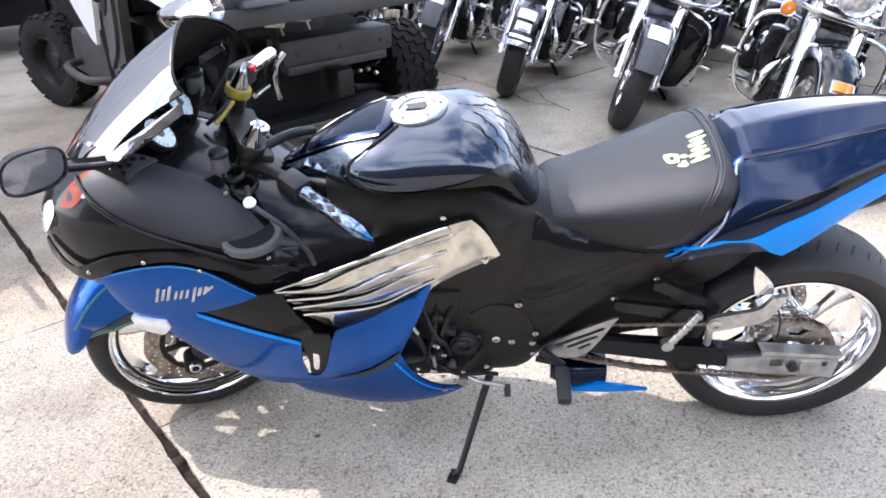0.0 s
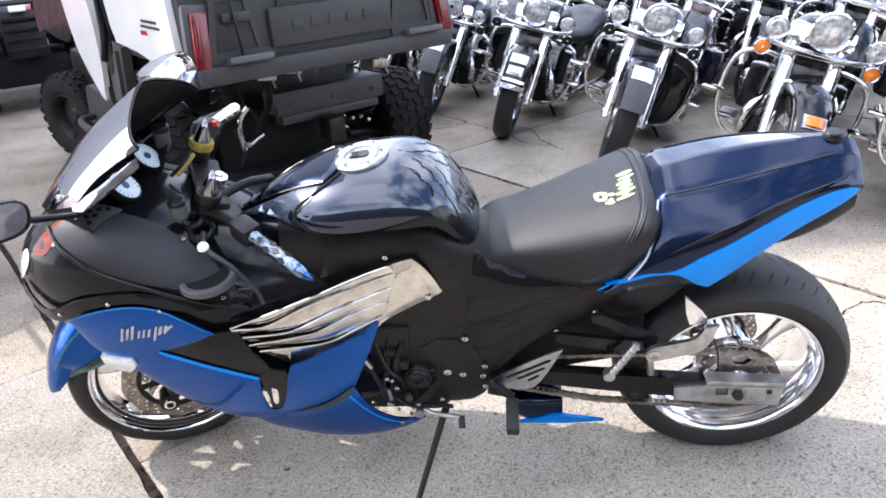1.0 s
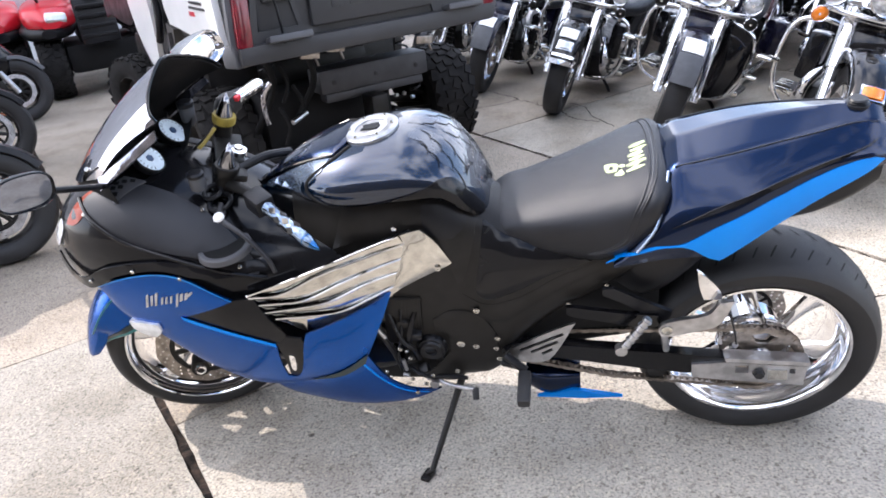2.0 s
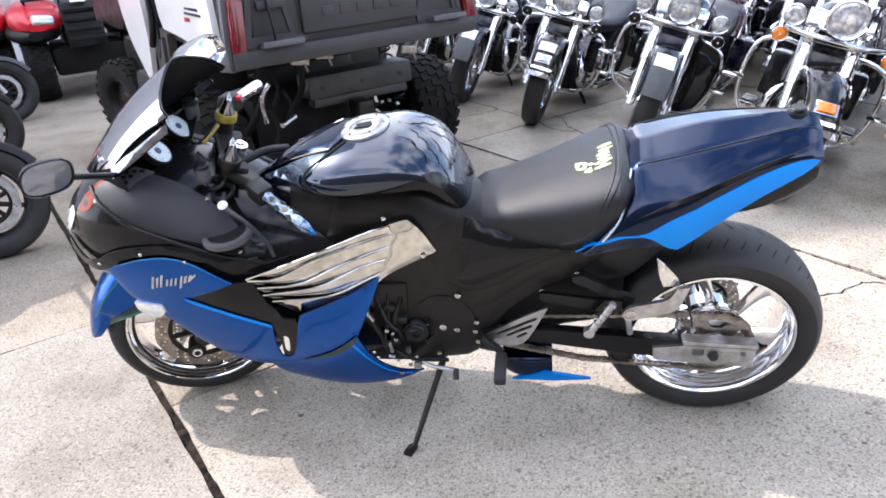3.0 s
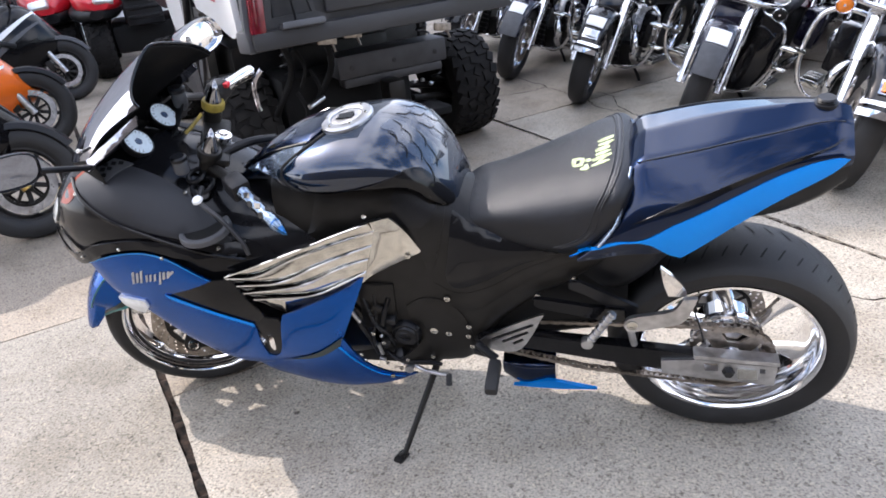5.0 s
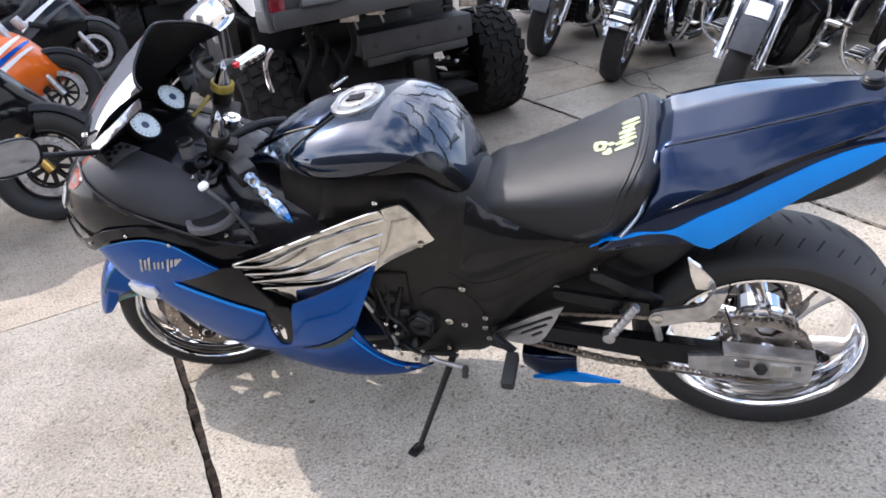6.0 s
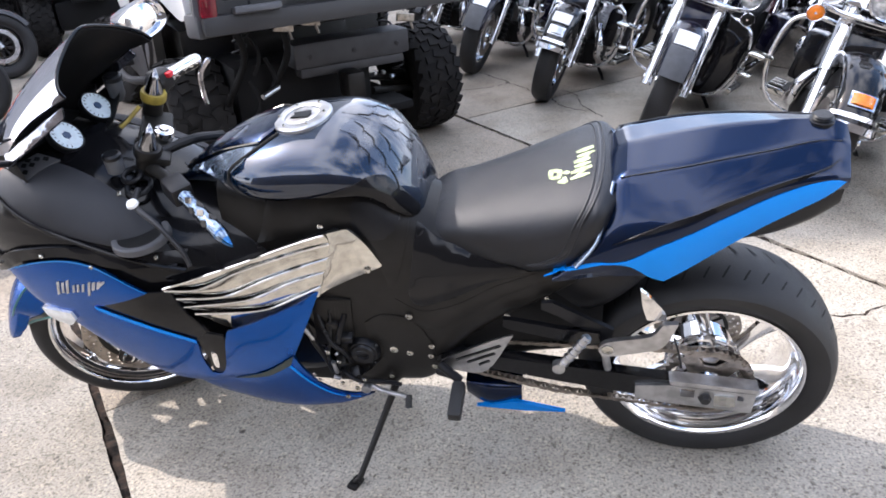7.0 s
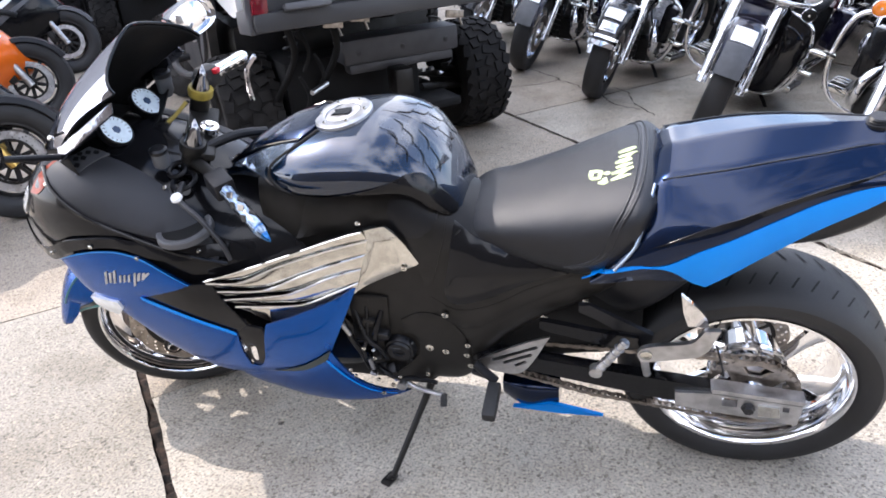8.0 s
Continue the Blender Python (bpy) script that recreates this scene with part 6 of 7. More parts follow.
def touring_bike(m, paint, label, tag=True, trim=False, signals=None, chaps=False, body_turn=-14):
    root = thing("touring_motorcycle", label, "motorcycle", m, "motorcycles parked in a row")
    R = 0.315
    W = pose(0, 0, R, 0, 90, 0)
    fat_wheel(root, W, R, 0.066, 9, "front_tyre", CHROME, IRON)

    def hoop(bm, a0, a1, prof, n=18, taper=0.0):
        rows = []
        for i in range(n):
            t = i / (n - 1)
            a = radians(a0 + (a1 - a0) * t)
            k = 1 - taper * (1 - t) ** 3
            rows.append([Vector((x * k, -r * math.cos(a), R + r * math.sin(a))) for r, x in prof])
        w = len(prof)
        fs = [(i * w + j, i * w + j + 1, (i + 1) * w + j + 1, (i + 1) * w + j) for i in range(n - 1) for j in range(w - 1)]
        return sheet(bm, [p for r in rows for p in r], fs, lambda p: p, lambda p: Vector((p.x * 0.96, p.y * 0.985, R + (p.z - R) * 0.985)))
    prof = [(0.285, -0.088), (0.33, -0.092), (0.352, -0.075), (0.364, -0.04), (0.368, 0), (0.364, 0.04), (0.352, 0.075), (0.33, 0.092), (0.285, 0.088)]
    bm = bmesh.new()
    hoop(bm, 22, 150, prof, 22, 0.15)
    fender = part("front_fender", bm, paint, root, "glossy dark enamel fender")
    if trim:
        bm = bmesh.new()
        hoop(bm, 20, 25, [(r + 0.008, x * 1.12) for r, x in prof], 4)
        hoop(bm, 28, 31, [(r + 0.007, x * 1.10) for r, x in prof], 3)
        part("fender_tip", bm, CHROME, fender, "chrome fender tip")
        bm = bmesh.new()
        hoop(bm, 37, 44, [(0.376, -0.044), (0.384, -0.03), (0.387, 0), (0.384, 0.03), (0.376, 0.044)], 5)
        part("fender_lamp", bm, AMBER if signals else CLEAR, fender, "small fender lamp")
        bm = bmesh.new()
        hoop(bm, 35.5, 45.5, [(0.372, -0.052), (0.3745, -0.03), (0.375, 0), (0.3745, 0.03), (0.372, 0.052)], 5)
        part("lamp_bezel", bm, CHROME, fender)
    bm = bmesh.new()
    hoop(bm, 18 if not trim else 60, 120, [(0.345, -0.094), (0.35, -0.098), (0.34, -0.1)], 14)
    hoop(bm, 18 if not trim else 60, 120, [(0.345, 0.094), (0.35, 0.098), (0.34, 0.1)], 14)
    part("fender_rail", bm, CHROME, fender)
    if tag:
        bm = bmesh.new()
        hoop(bm, 50 if not trim else 50, 67 if not trim else 63, [(0.372, -0.060), (0.376, -0.02), (0.376, 0.02), (0.372, 0.060)], 4)
        part("paper_tag", bm, PAPER, fender, "white paper tag")
        if not trim:
            bm = bmesh.new()
            hoop(bm, 20, 49, [(0.366, -0.070), (0.374, -0.03), (0.374, 0.03), (0.366, 0.070)], 6)
            part("fender_flap", bm, SLATE, fender, "grey fender flap")
    # fork and lamps
    top = Vector((0, 0.27, 0.90))
    ax = Vector((0, 0, R))
    for s in (-1, 1):
        o = Vector((s * 0.112, 0, 0))
        bm = bmesh.new()
        tube(bm, [tuple(ax + o - (top - ax) * 0.06), tuple(ax + o + (top - ax) * 0.42)], 0.029, 18)
        leg = part("fork_slider", bm, CHROME, root, "chrome fork leg")
        bm = bmesh.new()
        tube(bm, [tuple(ax + o + (top - ax) * 0.40), tuple(ax + o + top - ax)], 0.038, 18)
        part("fork_cover", bm, CHROME, leg)
        bm = bmesh.new()
        lathe(bm, [(0, 0), (0.02, 0), (0.02, 0.03), (0.012, 0.034), (0, 0.034)], aim(ax + o, (s, 0, 0)), 14)
        part("axle_cap", bm, CHROME, leg)
    bm = bmesh.new()
    box(bm, 0.30, 0.05, 0.045, pose(0, 0.185, 0.775, -25, 0, 0), 0.015)
    box(bm, 0.32, 0.04, 0.10, pose(0, 0.215, 0.865, -25, 0, 0), 0.018)
    tube(bm, [(-0.25, 0.16, 0.80), (-0.12, 0.13, 0.79), (0.12, 0.13, 0.79), (0.25, 0.16, 0.80)], 0.012, 12)
    part("lamp_bracket", bm, CHROME, root, "chrome lamp bracket")
    bm = bmesh.new()
    box(bm, 0.17, 0.06, 0.12, pose(0, 0.19, 0.69, -25, 0, 0), 0.02)
    part("fork_shroud", bm, paint, root)
    lamp_unit(root, "headlight", (0, 0.09, 0.905), (0, -1, -0.12), 0.092, 0.13)
    for s in (-1, 1):
        lamp_unit(root, "spot_lamp", (s * 0.235, 0.10, 0.87), (s * 0.05, -1, -0.10), 0.050, 0.08)
        lamp_unit(root, "turn_signal", (s * 0.262, 0.13, 0.765), (0, -1, -0.1), 0.036, 0.05, signals or MATTE)
    # rear of the motorcycle turns about the steering head
    B = Matrix.Translation((0, 0.30, 0)) @ pose(0, 0, 0, 0, 0, body_turn)
    bm = bmesh.new()
    tube(bm, [B @ Vector((-0.33, 0.12, 1.02)), B @ Vector((-0.2, -0.02, 1.05)), B @ Vector((0.2, -0.02, 1.05)), B @ Vector((0.33, 0.12, 1.02))], 0.014, 12)
    part("handlebar", bm, CHROME, root)
    for s in (-1, 1):
        bm = bmesh.new()
        pts = [(0.09, 0.10, 0.70), (0.24, 0.07, 0.71), (0.335, 0.07, 0.64), (0.345, 0.08, 0.42), (0.27, 0.09, 0.27), (0.10, 0.12, 0.22)]
        tube(bm, [B @ Vector((s * x, y, z)) for x, y, z in pts], 0.0125, 12)
        guard = part("engine_guard", bm, CHROME, root, "chrome engine guard")
        if chaps and s > 0:
            bm = bmesh.new()
            loop = spline([(0.10, 0.70), (0.22, 0.715), (0.315, 0.67), (0.335, 0.52), (0.31, 0.34), (0.20, 0.26), (0.11, 0.30)], 5, True)
            n = len(loop)
            vs = [Vector((s * p.x, 0.055 + 0.05 * (p.x - 0.24) ** 2 * 10, p.y)) for p in loop] + [Vector((s * 0.24, 0.0, 0.49))]
            sheet(bm, vs, [(i, (i + 1) % n, n) for i in range(n)], lambda p: B @ (p + Vector((0, -0.01, 0))), lambda p: B @ (p + Vector((0, 0.03, 0))))
            part("leg_guard", bm, HARLEY, guard, "glossy black leg guard")
            bm = bmesh.new()
            tube(bm, [B @ Vector((s * 0.355, 0.02, 0.60)), B @ Vector((s * 0.345, 0.015, 0.45)), B @ Vector((s * 0.29, 0.02, 0.30))], 0.009, 8)
            part("guard_rail", bm, CHROME, guard)
            bm = bmesh.new()
            tube(bm, [B @ Vector((s * 0.13, -0.005, 0.64)), B @ Vector((s * 0.22, -0.012, 0.66)), B @ Vector((s * 0.30, 0.01, 0.62))], 0.006, 8)
            part("guard_seam", bm, GLOSS, guard)
    bm = bmesh.new()
    box(bm, 0.34, 0.50, 0.20, B @ pose(0, 0.46, 0.27), 0.05)
    engine = part("engine_case", bm, MATTE, root)
    bm = bmesh.new()
    box(bm, 0.19, 0.06, 0.30, B @ pose(0, 0.11, 0.40, -8), 0.015)
    cooler = part("oil_cooler", bm, SOOT, root, "black oil cooler")
    for i in range(6):
        bm = bmesh.new()
        box(bm, 0.20, 0.05, 0.008, B @ pose(0, 0.085, 0.29 + i * 0.042, -8), 0.002)
        part("cooler_fin", bm, MATTE, cooler)
    bm = bmesh.new()
    lathe(bm, [(0, 0.0), (0.036, 0.0), (0.040, 0.008), (0.040, 0.085), (0, 0.085)], aim(B @ Vector((0, 0.16, 0.22)), B.to_3x3() @ Vector((0, -1, 0.1))), 20)
    part("oil_filter", bm, GLOSS, engine)
    for s in (-1, 1):
        bm = bmesh.new()
        box(bm, 0.10, 0.16, 0.26, B @ pose(s * 0.20, 0.30, 0.50, 0, 0, s * 8), 0.03)
        part("side_housing", bm, GLOSS, engine, "black engine side housing")
        bm = bmesh.new()
        lathe(bm, [(0, 0.02), (0.035, 0.018), (0.055, 0.008), (0.060, 0.0)], aim(B @ Vector((s * 0.255, 0.28, 0.52)), B.to_3x3() @ Vector((s, -0.5, 0))), 24)
        part("horn_cover", bm, CHROME, engine, "chrome horn cover")
        bm = bmesh.new()
        tube(bm, [B @ Vector((s * 0.075, 0.05, 0.72)), B @ Vector((s * 0.085, 0.09, 0.45)), B @ Vector((s * 0.09, 0.16, 0.20))], 0.017, 10)
        part("down_tube", bm, GLOSS, root)
        bm = bmesh.new()
        tube(bm, [B @ Vector((s * 0.33, 0.06, 0.46)), B @ Vector((s * 0.38, 0.03, 0.47))], 0.013, 10)
        box(bm, 0.075, 0.10, 0.014, B @ pose(s * 0.395, 0.015, 0.465), 0.004)
        part("highway_peg", bm, STEEL, root, "polished steel highway peg")
        bm = bmesh.new()
        tube(bm, [B @ Vector((s * 0.16, 0.02, 0.98)), B @ Vector((s * 0.14, 0.03, 0.80)), B @ Vector((s * 0.11, 0.12, 0.60)), B @ Vector((s * 0.13, 0.22, 0.45))], 0.006, 8)
        part("cable", bm, BLACK, root)
        bm = bmesh.new()
        for i in range(3):
            box(bm, 0.07, 0.012, 0.012, B @ pose(s * 0.28, 0.27 + i * 0.06, 0.312), 0.003)
        box(bm, 0.12, 0.014, 0.04, B @ pose(s * 0.28, 0.205, 0.29), 0.004)
        part("board_trim", bm, STEEL, root, "polished footboard trim")
    for k, tilt in ((0.33, -22), (0.57, 22)):
        bm = bmesh.new()
        lathe(bm, [(0.071, -0.02)] + [q for i in range(9) for q in ((0.071, i * 0.021 - 0.006), (0.088, i * 0.021 - 0.005), (0.088, i * 0.021 + 0.005), (0.071, i * 0.021 + 0.006))] + [(0.071, 0.20), (0, 0.20)], B @ pose(0, k, 0.38) @ pose(0, 0, 0, -tilt, 0, 0), 24)
        part("cylinder", bm, ALLOY, engine, "finned engine cylinder")
        bm = bmesh.new()
        box(bm, 0.15, 0.15, 0.06, B @ pose(0, k, 0.38) @ pose(0, 0, 0, -tilt, 0, 0) @ pose(0, 0, 0.22), 0.02)
        part("rocker_cover", bm, CHROME, engine)
    for s in (-1, 1):
        bm = bmesh.new()
        lathe(bm, [(0, 0.03), (0.06, 0.028), (0.10, 0.015), (0.115, 0), (0.115, -0.02)], aim(B @ Vector((s * 0.155, 0.50, 0.29)), B.to_3x3() @ Vector((s, 0, 0))), 28)
        part("engine_cover", bm, CHROME, engine)
        bm = bmesh.new()
        tube(bm, [B @ Vector((s * 0.10, 0.28, 0.48)), B @ Vector((s * 0.17, 0.20, 0.38)), B @ Vector((s * 0.18, 0.30, 0.24)), B @ Vector((s * 0.20, 0.80, 0.20)), B @ Vector((s * 0.22, 1.75, 0.24))], 0.034, 14)
        part("exhaust_pipe", bm, CHROME, root, "chrome exhaust pipe")
        bm = bmesh.new()
        box(bm, 0.11, 0.30, 0.025, B @ pose(s * 0.28, 0.36, 0.285), 0.01)
        box(bm, 0.08, 0.20, 0.012, B @ pose(s * 0.28, 0.36, 0.302), 0.004)
        part("footboard", bm, MATTE, root)
        bm = bmesh.new()
        box(bm, 0.16, 0.50, 0.28, B @ pose(s * 0.27, 1.45, 0.52), 0.05)
        part("saddlebag", bm, paint, root, "dark saddlebag")
    bm = bmesh.new()
    rows = [(0.02, 0.70, 0.86, 0.07, 0.4), (0.12, 0.67, 0.93, 0.13, 0.4), (0.32, 0.66, 0.95, 0.155, 0.4), (0.52, 0.67, 0.90, 0.12, 0.4), (0.66, 0.68, 0.80, 0.06, 0.4)]
    body(bm, rows, 16, 28)
    bmesh.ops.transform(bm, matrix=B @ pose(0, 0, 0, 0, 0, 90), verts=bm.verts)
    part("fuel_tank", bm, paint, root, "glossy dark fuel tank")
    bm = bmesh.new()
    body(bm, [(0.60, 0.60, 0.72, 0.09, 0.5), (0.78, 0.60, 0.74, 0.17, 0.5), (1.02, 0.62, 0.80, 0.19, 0.5), (1.25, 0.66, 0.86, 0.16, 0.5), (1.45, 0.72, 0.86, 0.10, 0.5)], 14, 28)
    bmesh.ops.transform(bm, matrix=B @ pose(0, 0, 0, 0, 0, 90), verts=bm.verts)
    part("seat", bm, LEATHER, root, "black vinyl seat")
    fat_wheel(root, B @ pose(0, 1.38, R, 0, 90, 0), R, 0.07, 9, "rear_tyre", CHROME)
    bm = bmesh.new()
    lathe(bm, [(0, -0.01), (0.3, -0.01), (0.37, 0.0), (0.36, 0.08), (0.30, 0.09)], B @ pose(-0.09, 1.38, R + 0.01, 0, 90, 0) @ pose(0, 0, 0.02), 36)
    part("rear_fender", bm, paint, root)
    bm = bmesh.new()
    tube(bm, [B @ Vector((0.10, 0.45, 0.18)), B @ Vector((0.24, 0.36, 0.09)), B @ Vector((0.33, 0.30, -0.10))], 0.012, 10)
    part("side_stand", bm, MATTE, root)
    return root


def parked(x, y, turn=-11.5, lean=17):
    return pose(x, y, 0.0, 0, 0, turn) @ pose(0, 0, 0, 0, lean, 0) @ pose(0, 0, 0.0)


touring_bike(parked(1.01, 4.36, -11.5, 18.5), PLUM, "dark blue touring motorcycle with chrome fork and paper tag", chaps=True)
touring_bike(parked(0.36, 5.14), HARLEY, "black touring motorcycle with chrome fork and chrome fender tip", trim=True)
touring_bike(parked(-0.26, 5.98), PLUM, "dark touring motorcycle with paper tag, beside the utility vehicle")
touring_bike(parked(1.62, 3.45), HARLEY, "black touring motorcycle with amber turn signals and chrome guards", tag=False, trim=True, signals=AMBER)
touring_bike(parked(-0.88, 6.80), HARLEY, "black touring motorcycle half hidden behind the utility vehicle", tag=False, signals=AMBER)
touring_bike(parked(2.13, 2.70), HARLEY, "black touring motorcycle at the end of the row", tag=False, signals=AMBER)
back = []
for i, (x, y, paint) in enumerate(((1.9, 6.3, MAROON), (1.2, 7.3, HARLEY), (0.4, 8.2, HARLEY), (2.7, 5.3, HARLEY), (3.4, 4.3, MAROON))):
    back.append(touring_bike(parked(x, y), paint, "dark red touring motorcycle in the row behind" if paint is MAROON else "black touring motorcycle in the row behind", tag=False))
for i, (x, y) in enumerate(((2.75, 7.95), (2.1, 8.75), (1.45, 9.6), (3.4, 7.05), (4.05, 6.2), (0.75, 10.4), (2.3, 5.75), (1.6, 6.8), (0.85, 7.75))):
    copy_thing(back[(i * 2 + 1) % 5] if i % 3 else back[i % 5], parked(x, y, -11.5, 15))

SIDEGREY = material("warm_grey_plastic", (0.060, 0.057, 0.053), 0.5, wear=0.3, wear_scale=5, bump=0.2, bump_scale=500)
MUFFLER = material("worn_grey_steel", (0.040, 0.040, 0.044), 0.5, 0.3, wear=0.3, wear_scale=8)

# ---- utility vehicle seen from behind; own X to its right, Y forward ----
UTV = pose(-0.95, 2.88, 0, 0, 0, 39)
utv = thing("utility_vehicle", "white and grey side-by-side utility vehicle with knobby tyres", "utility vehicle", UTV)
bm = bmesh.new()
box(bm, 1.34, 1.20, 0.42, pose(0.67, 0.64, 1.16), 0.04)
bed = part("cargo_bed", bm, BEDGREY, utv, "dark grey plastic cargo bed")
bm = bmesh.new()
box(bm, 1.10, 0.05, 0.34, pose(0.67, 0.025, 1.14), 0.02)
gate = part("tailgate", bm, BEDGREY, bed)
bm = bmesh.new()
box(bm, 0.62, 0.035, 0.17, pose(0.67, -0.012, 1.105), 0.018)
box(bm, 0.52, 0.022, 0.12, pose(0.67, -0.008, 1.245), 0.010)
part("gate_panel", bm, BEDGREY, gate)
for i in range(5):
    bm = bmesh.new()
    box(bm, 0.055, 0.006, 0.045, pose(0.49 + i * 0.09, -0.031, 1.11), 0.0025)
    part("emblem_bar", bm, BEDGREY, gate)
for x in (0.22, 1.12):
    bm = bmesh.new()
    plate(bm, [(x - 0.13, 0.985), (x + 0.14, 0.985), (x + 0.17, 1.01), (x + 0.10, 1.035), (x + 0.06, 1.26), (x - 0.10, 1.26), (x - 0.14, 1.02)], 0.012, pose(0, -0.004, 0, 90, 0, 0), [[(x - 0.105, 1.035), (x + 0.08, 1.035), (x + 0.04, 1.235), (x - 0.08, 1.235)]])
    part("gate_frame", bm, BEDGREY, gate, "moulded frame round the latch")
    bm = bmesh.new()
    box(bm, 0.13, 0.03, 0.04, pose(x, -0.012, 1.17), 0.008)
    part("gate_latch", bm, BEDGREY, gate, "grey gate latch")
    bm = bmesh.new()
    box(bm, 0.20, 0.09, 0.03, pose(x + 0.02, -0.035, 0.995, -12), 0.010)
    part("gate_step", bm, MIDGREY, gate)
bm = bmesh.new()
box(bm, 1.32, 0.14, 0.085, pose(0.67, 0.03, 0.945), 0.025)
part("bumper", bm, BEDGREY, bed)
bm = bmesh.new()
box(bm, 0.10, 0.10, 0.10, pose(0.02, 0.05, 0.945, 0, 0, 20), 0.02)
part("bumper_corner", bm, MIDGREY, bed, "grey bumper corner")
for x, t in ((0.055, 6), (1.285, -6)):
    bm = bmesh.new()
    box(bm, 0.070, 0.06, 0.235, pose(x, 0.005, 1.09, -6, t, 0), 0.016)
    lampu = part("tail_light", bm, RED, bed, "red tail light")
    bm = bmesh.new()
    box(bm, 0.13, 0.05, 0.29, pose(x + 0.005, 0.030, 1.09, -6, t, 0), 0.02)
    part("light_housing", bm, MIDGREY, lampu)
    bm = bmesh.new()
    box(bm, 0.02, 0.015, 0.16, pose(x - 0.015, -0.026, 1.10, -6, t, 0), 0.005)
    part("light_rib", bm, RED, lampu)
bm = bmesh.new()
tube(bm, [(0.20, -0.01, 1.36), (0.20, -0.035, 1.20), (0.21, -0.045, 1.05), (0.22, -0.02, 0.92)], 0.006, 8)
part("gate_strap", bm, BLACK, bed, "black strap")


def flat_panel(name, outline, y_thick, m, mat, parent, label="", holes=()):
    bm = bmesh.new()
    plate(bm, [(p.x, p.y) for p in spline(outline, 5, True)], y_thick, m, holes)
    return part(name, bm, mat, parent, label)


LEFT = pose(0, 0, 0, 0, 0, 90) @ pose(0, 0, 0, 90, 0, 0)
for s, x in ((-1, -0.015), (1, 1.355)):
    m = Matrix.Translation((x, 0, 0)) @ LEFT
    q = flat_panel("quarter_panel", [(0.08, 0.99, True), (0.10, 1.36, True), (1.15, 1.36, True), (1.20, 1.16), (1.12, 1.02, True), (0.70, 1.00), (0.45, 0.97), (0.20, 0.95)], 0.03, m, WHITE, utv, "white plastic quarter panel")
    flat_panel("door", [(1.40, 1.36, True), (1.36, 1.02), (1.52, 0.66, True), (1.66, 0.70), (2.02, 0.95), (2.14, 1.36, True)], 0.03, Matrix.Translation((s * 0.05, 0, 0)) @ m, WHITE, utv, "white door panel")
    flat_panel("side_trim", [(1.20, 1.30, True), (1.18, 1.05), (1.30, 0.86), (1.40, 0.84), (1.34, 1.02), (1.36, 1.36, True), (1.24, 1.36, True)], 0.04, Matrix.Translation((s * 0.01, 0, 0)) @ m, BLACK, utv)
    low = flat_panel("rocker_panel", [(1.02, 1.00, True), (1.30, 1.02), (1.42, 0.86), (1.46, 0.66), (1.44, 0.40, True), (1.30, 0.40), (1.18, 0.55), (1.10, 0.80)], 0.05, m, SIDEGREY, utv, "warm grey lower side panel")
    flat_panel("raised_edge", [(1.08, 0.98, True), (1.15, 0.96, True), (1.22, 0.82), (1.40, 0.62, True), (1.40, 0.54, True), (1.20, 0.70)], 0.03, Matrix.Translation((s * 0.03, 0, 0)) @ m, MIDGREY, low, "lighter raised edge")
    flat_panel("front_rocker_panel", [(1.48, 0.84, True), (1.80, 0.68), (2.20, 0.66), (2.36, 0.40, True), (1.47, 0.40, True)], 0.05, Matrix.Translation((s * 0.02, 0, 0)) @ m, BEDGREY, utv, "dark grey front lower panel")
    bm = bmesh.new()
    tube(bm, [(x + s * 0.02, 1.50, 0.46), (x + s * 0.14, 1.62, 0.46), (x + s * 0.15, 2.05, 0.47), (x + s * 0.02, 2.15, 0.47)], 0.024, 10)
    part("step_bar", bm, BEDGREY, utv, "grey tubular step bar")
    flat_panel("hood_side", [(2.2, 1.2, True), (2.4, 0.95), (2.9, 0.92), (3.4, 0.95), (3.75, 0.9, True), (3.6, 1.15), (2.8, 1.25)], 0.05, m, BLACK, utv, "black front side panel")
    for k, (zz, w, mat) in enumerate(((1.160, 0.24, BLACK), (1.136, 0.30, BEDGREY), (1.106, 0.10, REDPAINT))):
        bm = bmesh.new()
        box(bm, 0.004, w, 0.012 if k < 2 else 0.02, pose(x + s * 0.016, 0.42 + 0.10 * (k == 2) - w * 0.1, zz), 0.001)
        part("graphic_bar", bm, mat, q)
    bm = bmesh.new()
    tube(bm, [(x + s * 0.03, 1.25, 1.32), (x + s * 0.05, 1.22, 1.05), (x + s * 0.06, 1.30, 0.92)], 0.02, 10)
    part("door_hinge_tube", bm, BLACK, utv)
bm = bmesh.new()
box(bm, 1.20, 2.4, 0.36, pose(0.67, 2.2, 0.62), 0.06)
chassis = part("chassis", bm, MATTE, utv, "black chassis and floor")
bm = bmesh.new()
box(bm, 0.62, 0.9, 0.30, pose(0.67, 1.25, 0.62), 0.05)
part("gearbox", bm, MATTE, chassis)
bm = bmesh.new()
box(bm, 1.02, 2.6, 0.05, pose(0.67, 1.75, 0.31), 0.02)
part("skid_plate", bm, SOOT, chassis)
bm = bmesh.new()
box(bm, 0.78, 0.62, 0.34, pose(0.62, 0.92, 0.47), 0.06)
part("engine_block", bm, SOOT, chassis)
for x in (0.22, 0.44):
    bm = bmesh.new()
    tube(bm, [(x, 0.40, 0.90), (x + 0.05, 0.45, 0.70), (x - 0.03, 0.62, 0.46), (x + 0.04, 0.9, 0.36)], 0.018, 8)
    part("frame_tube", bm, SOOT, chassis)
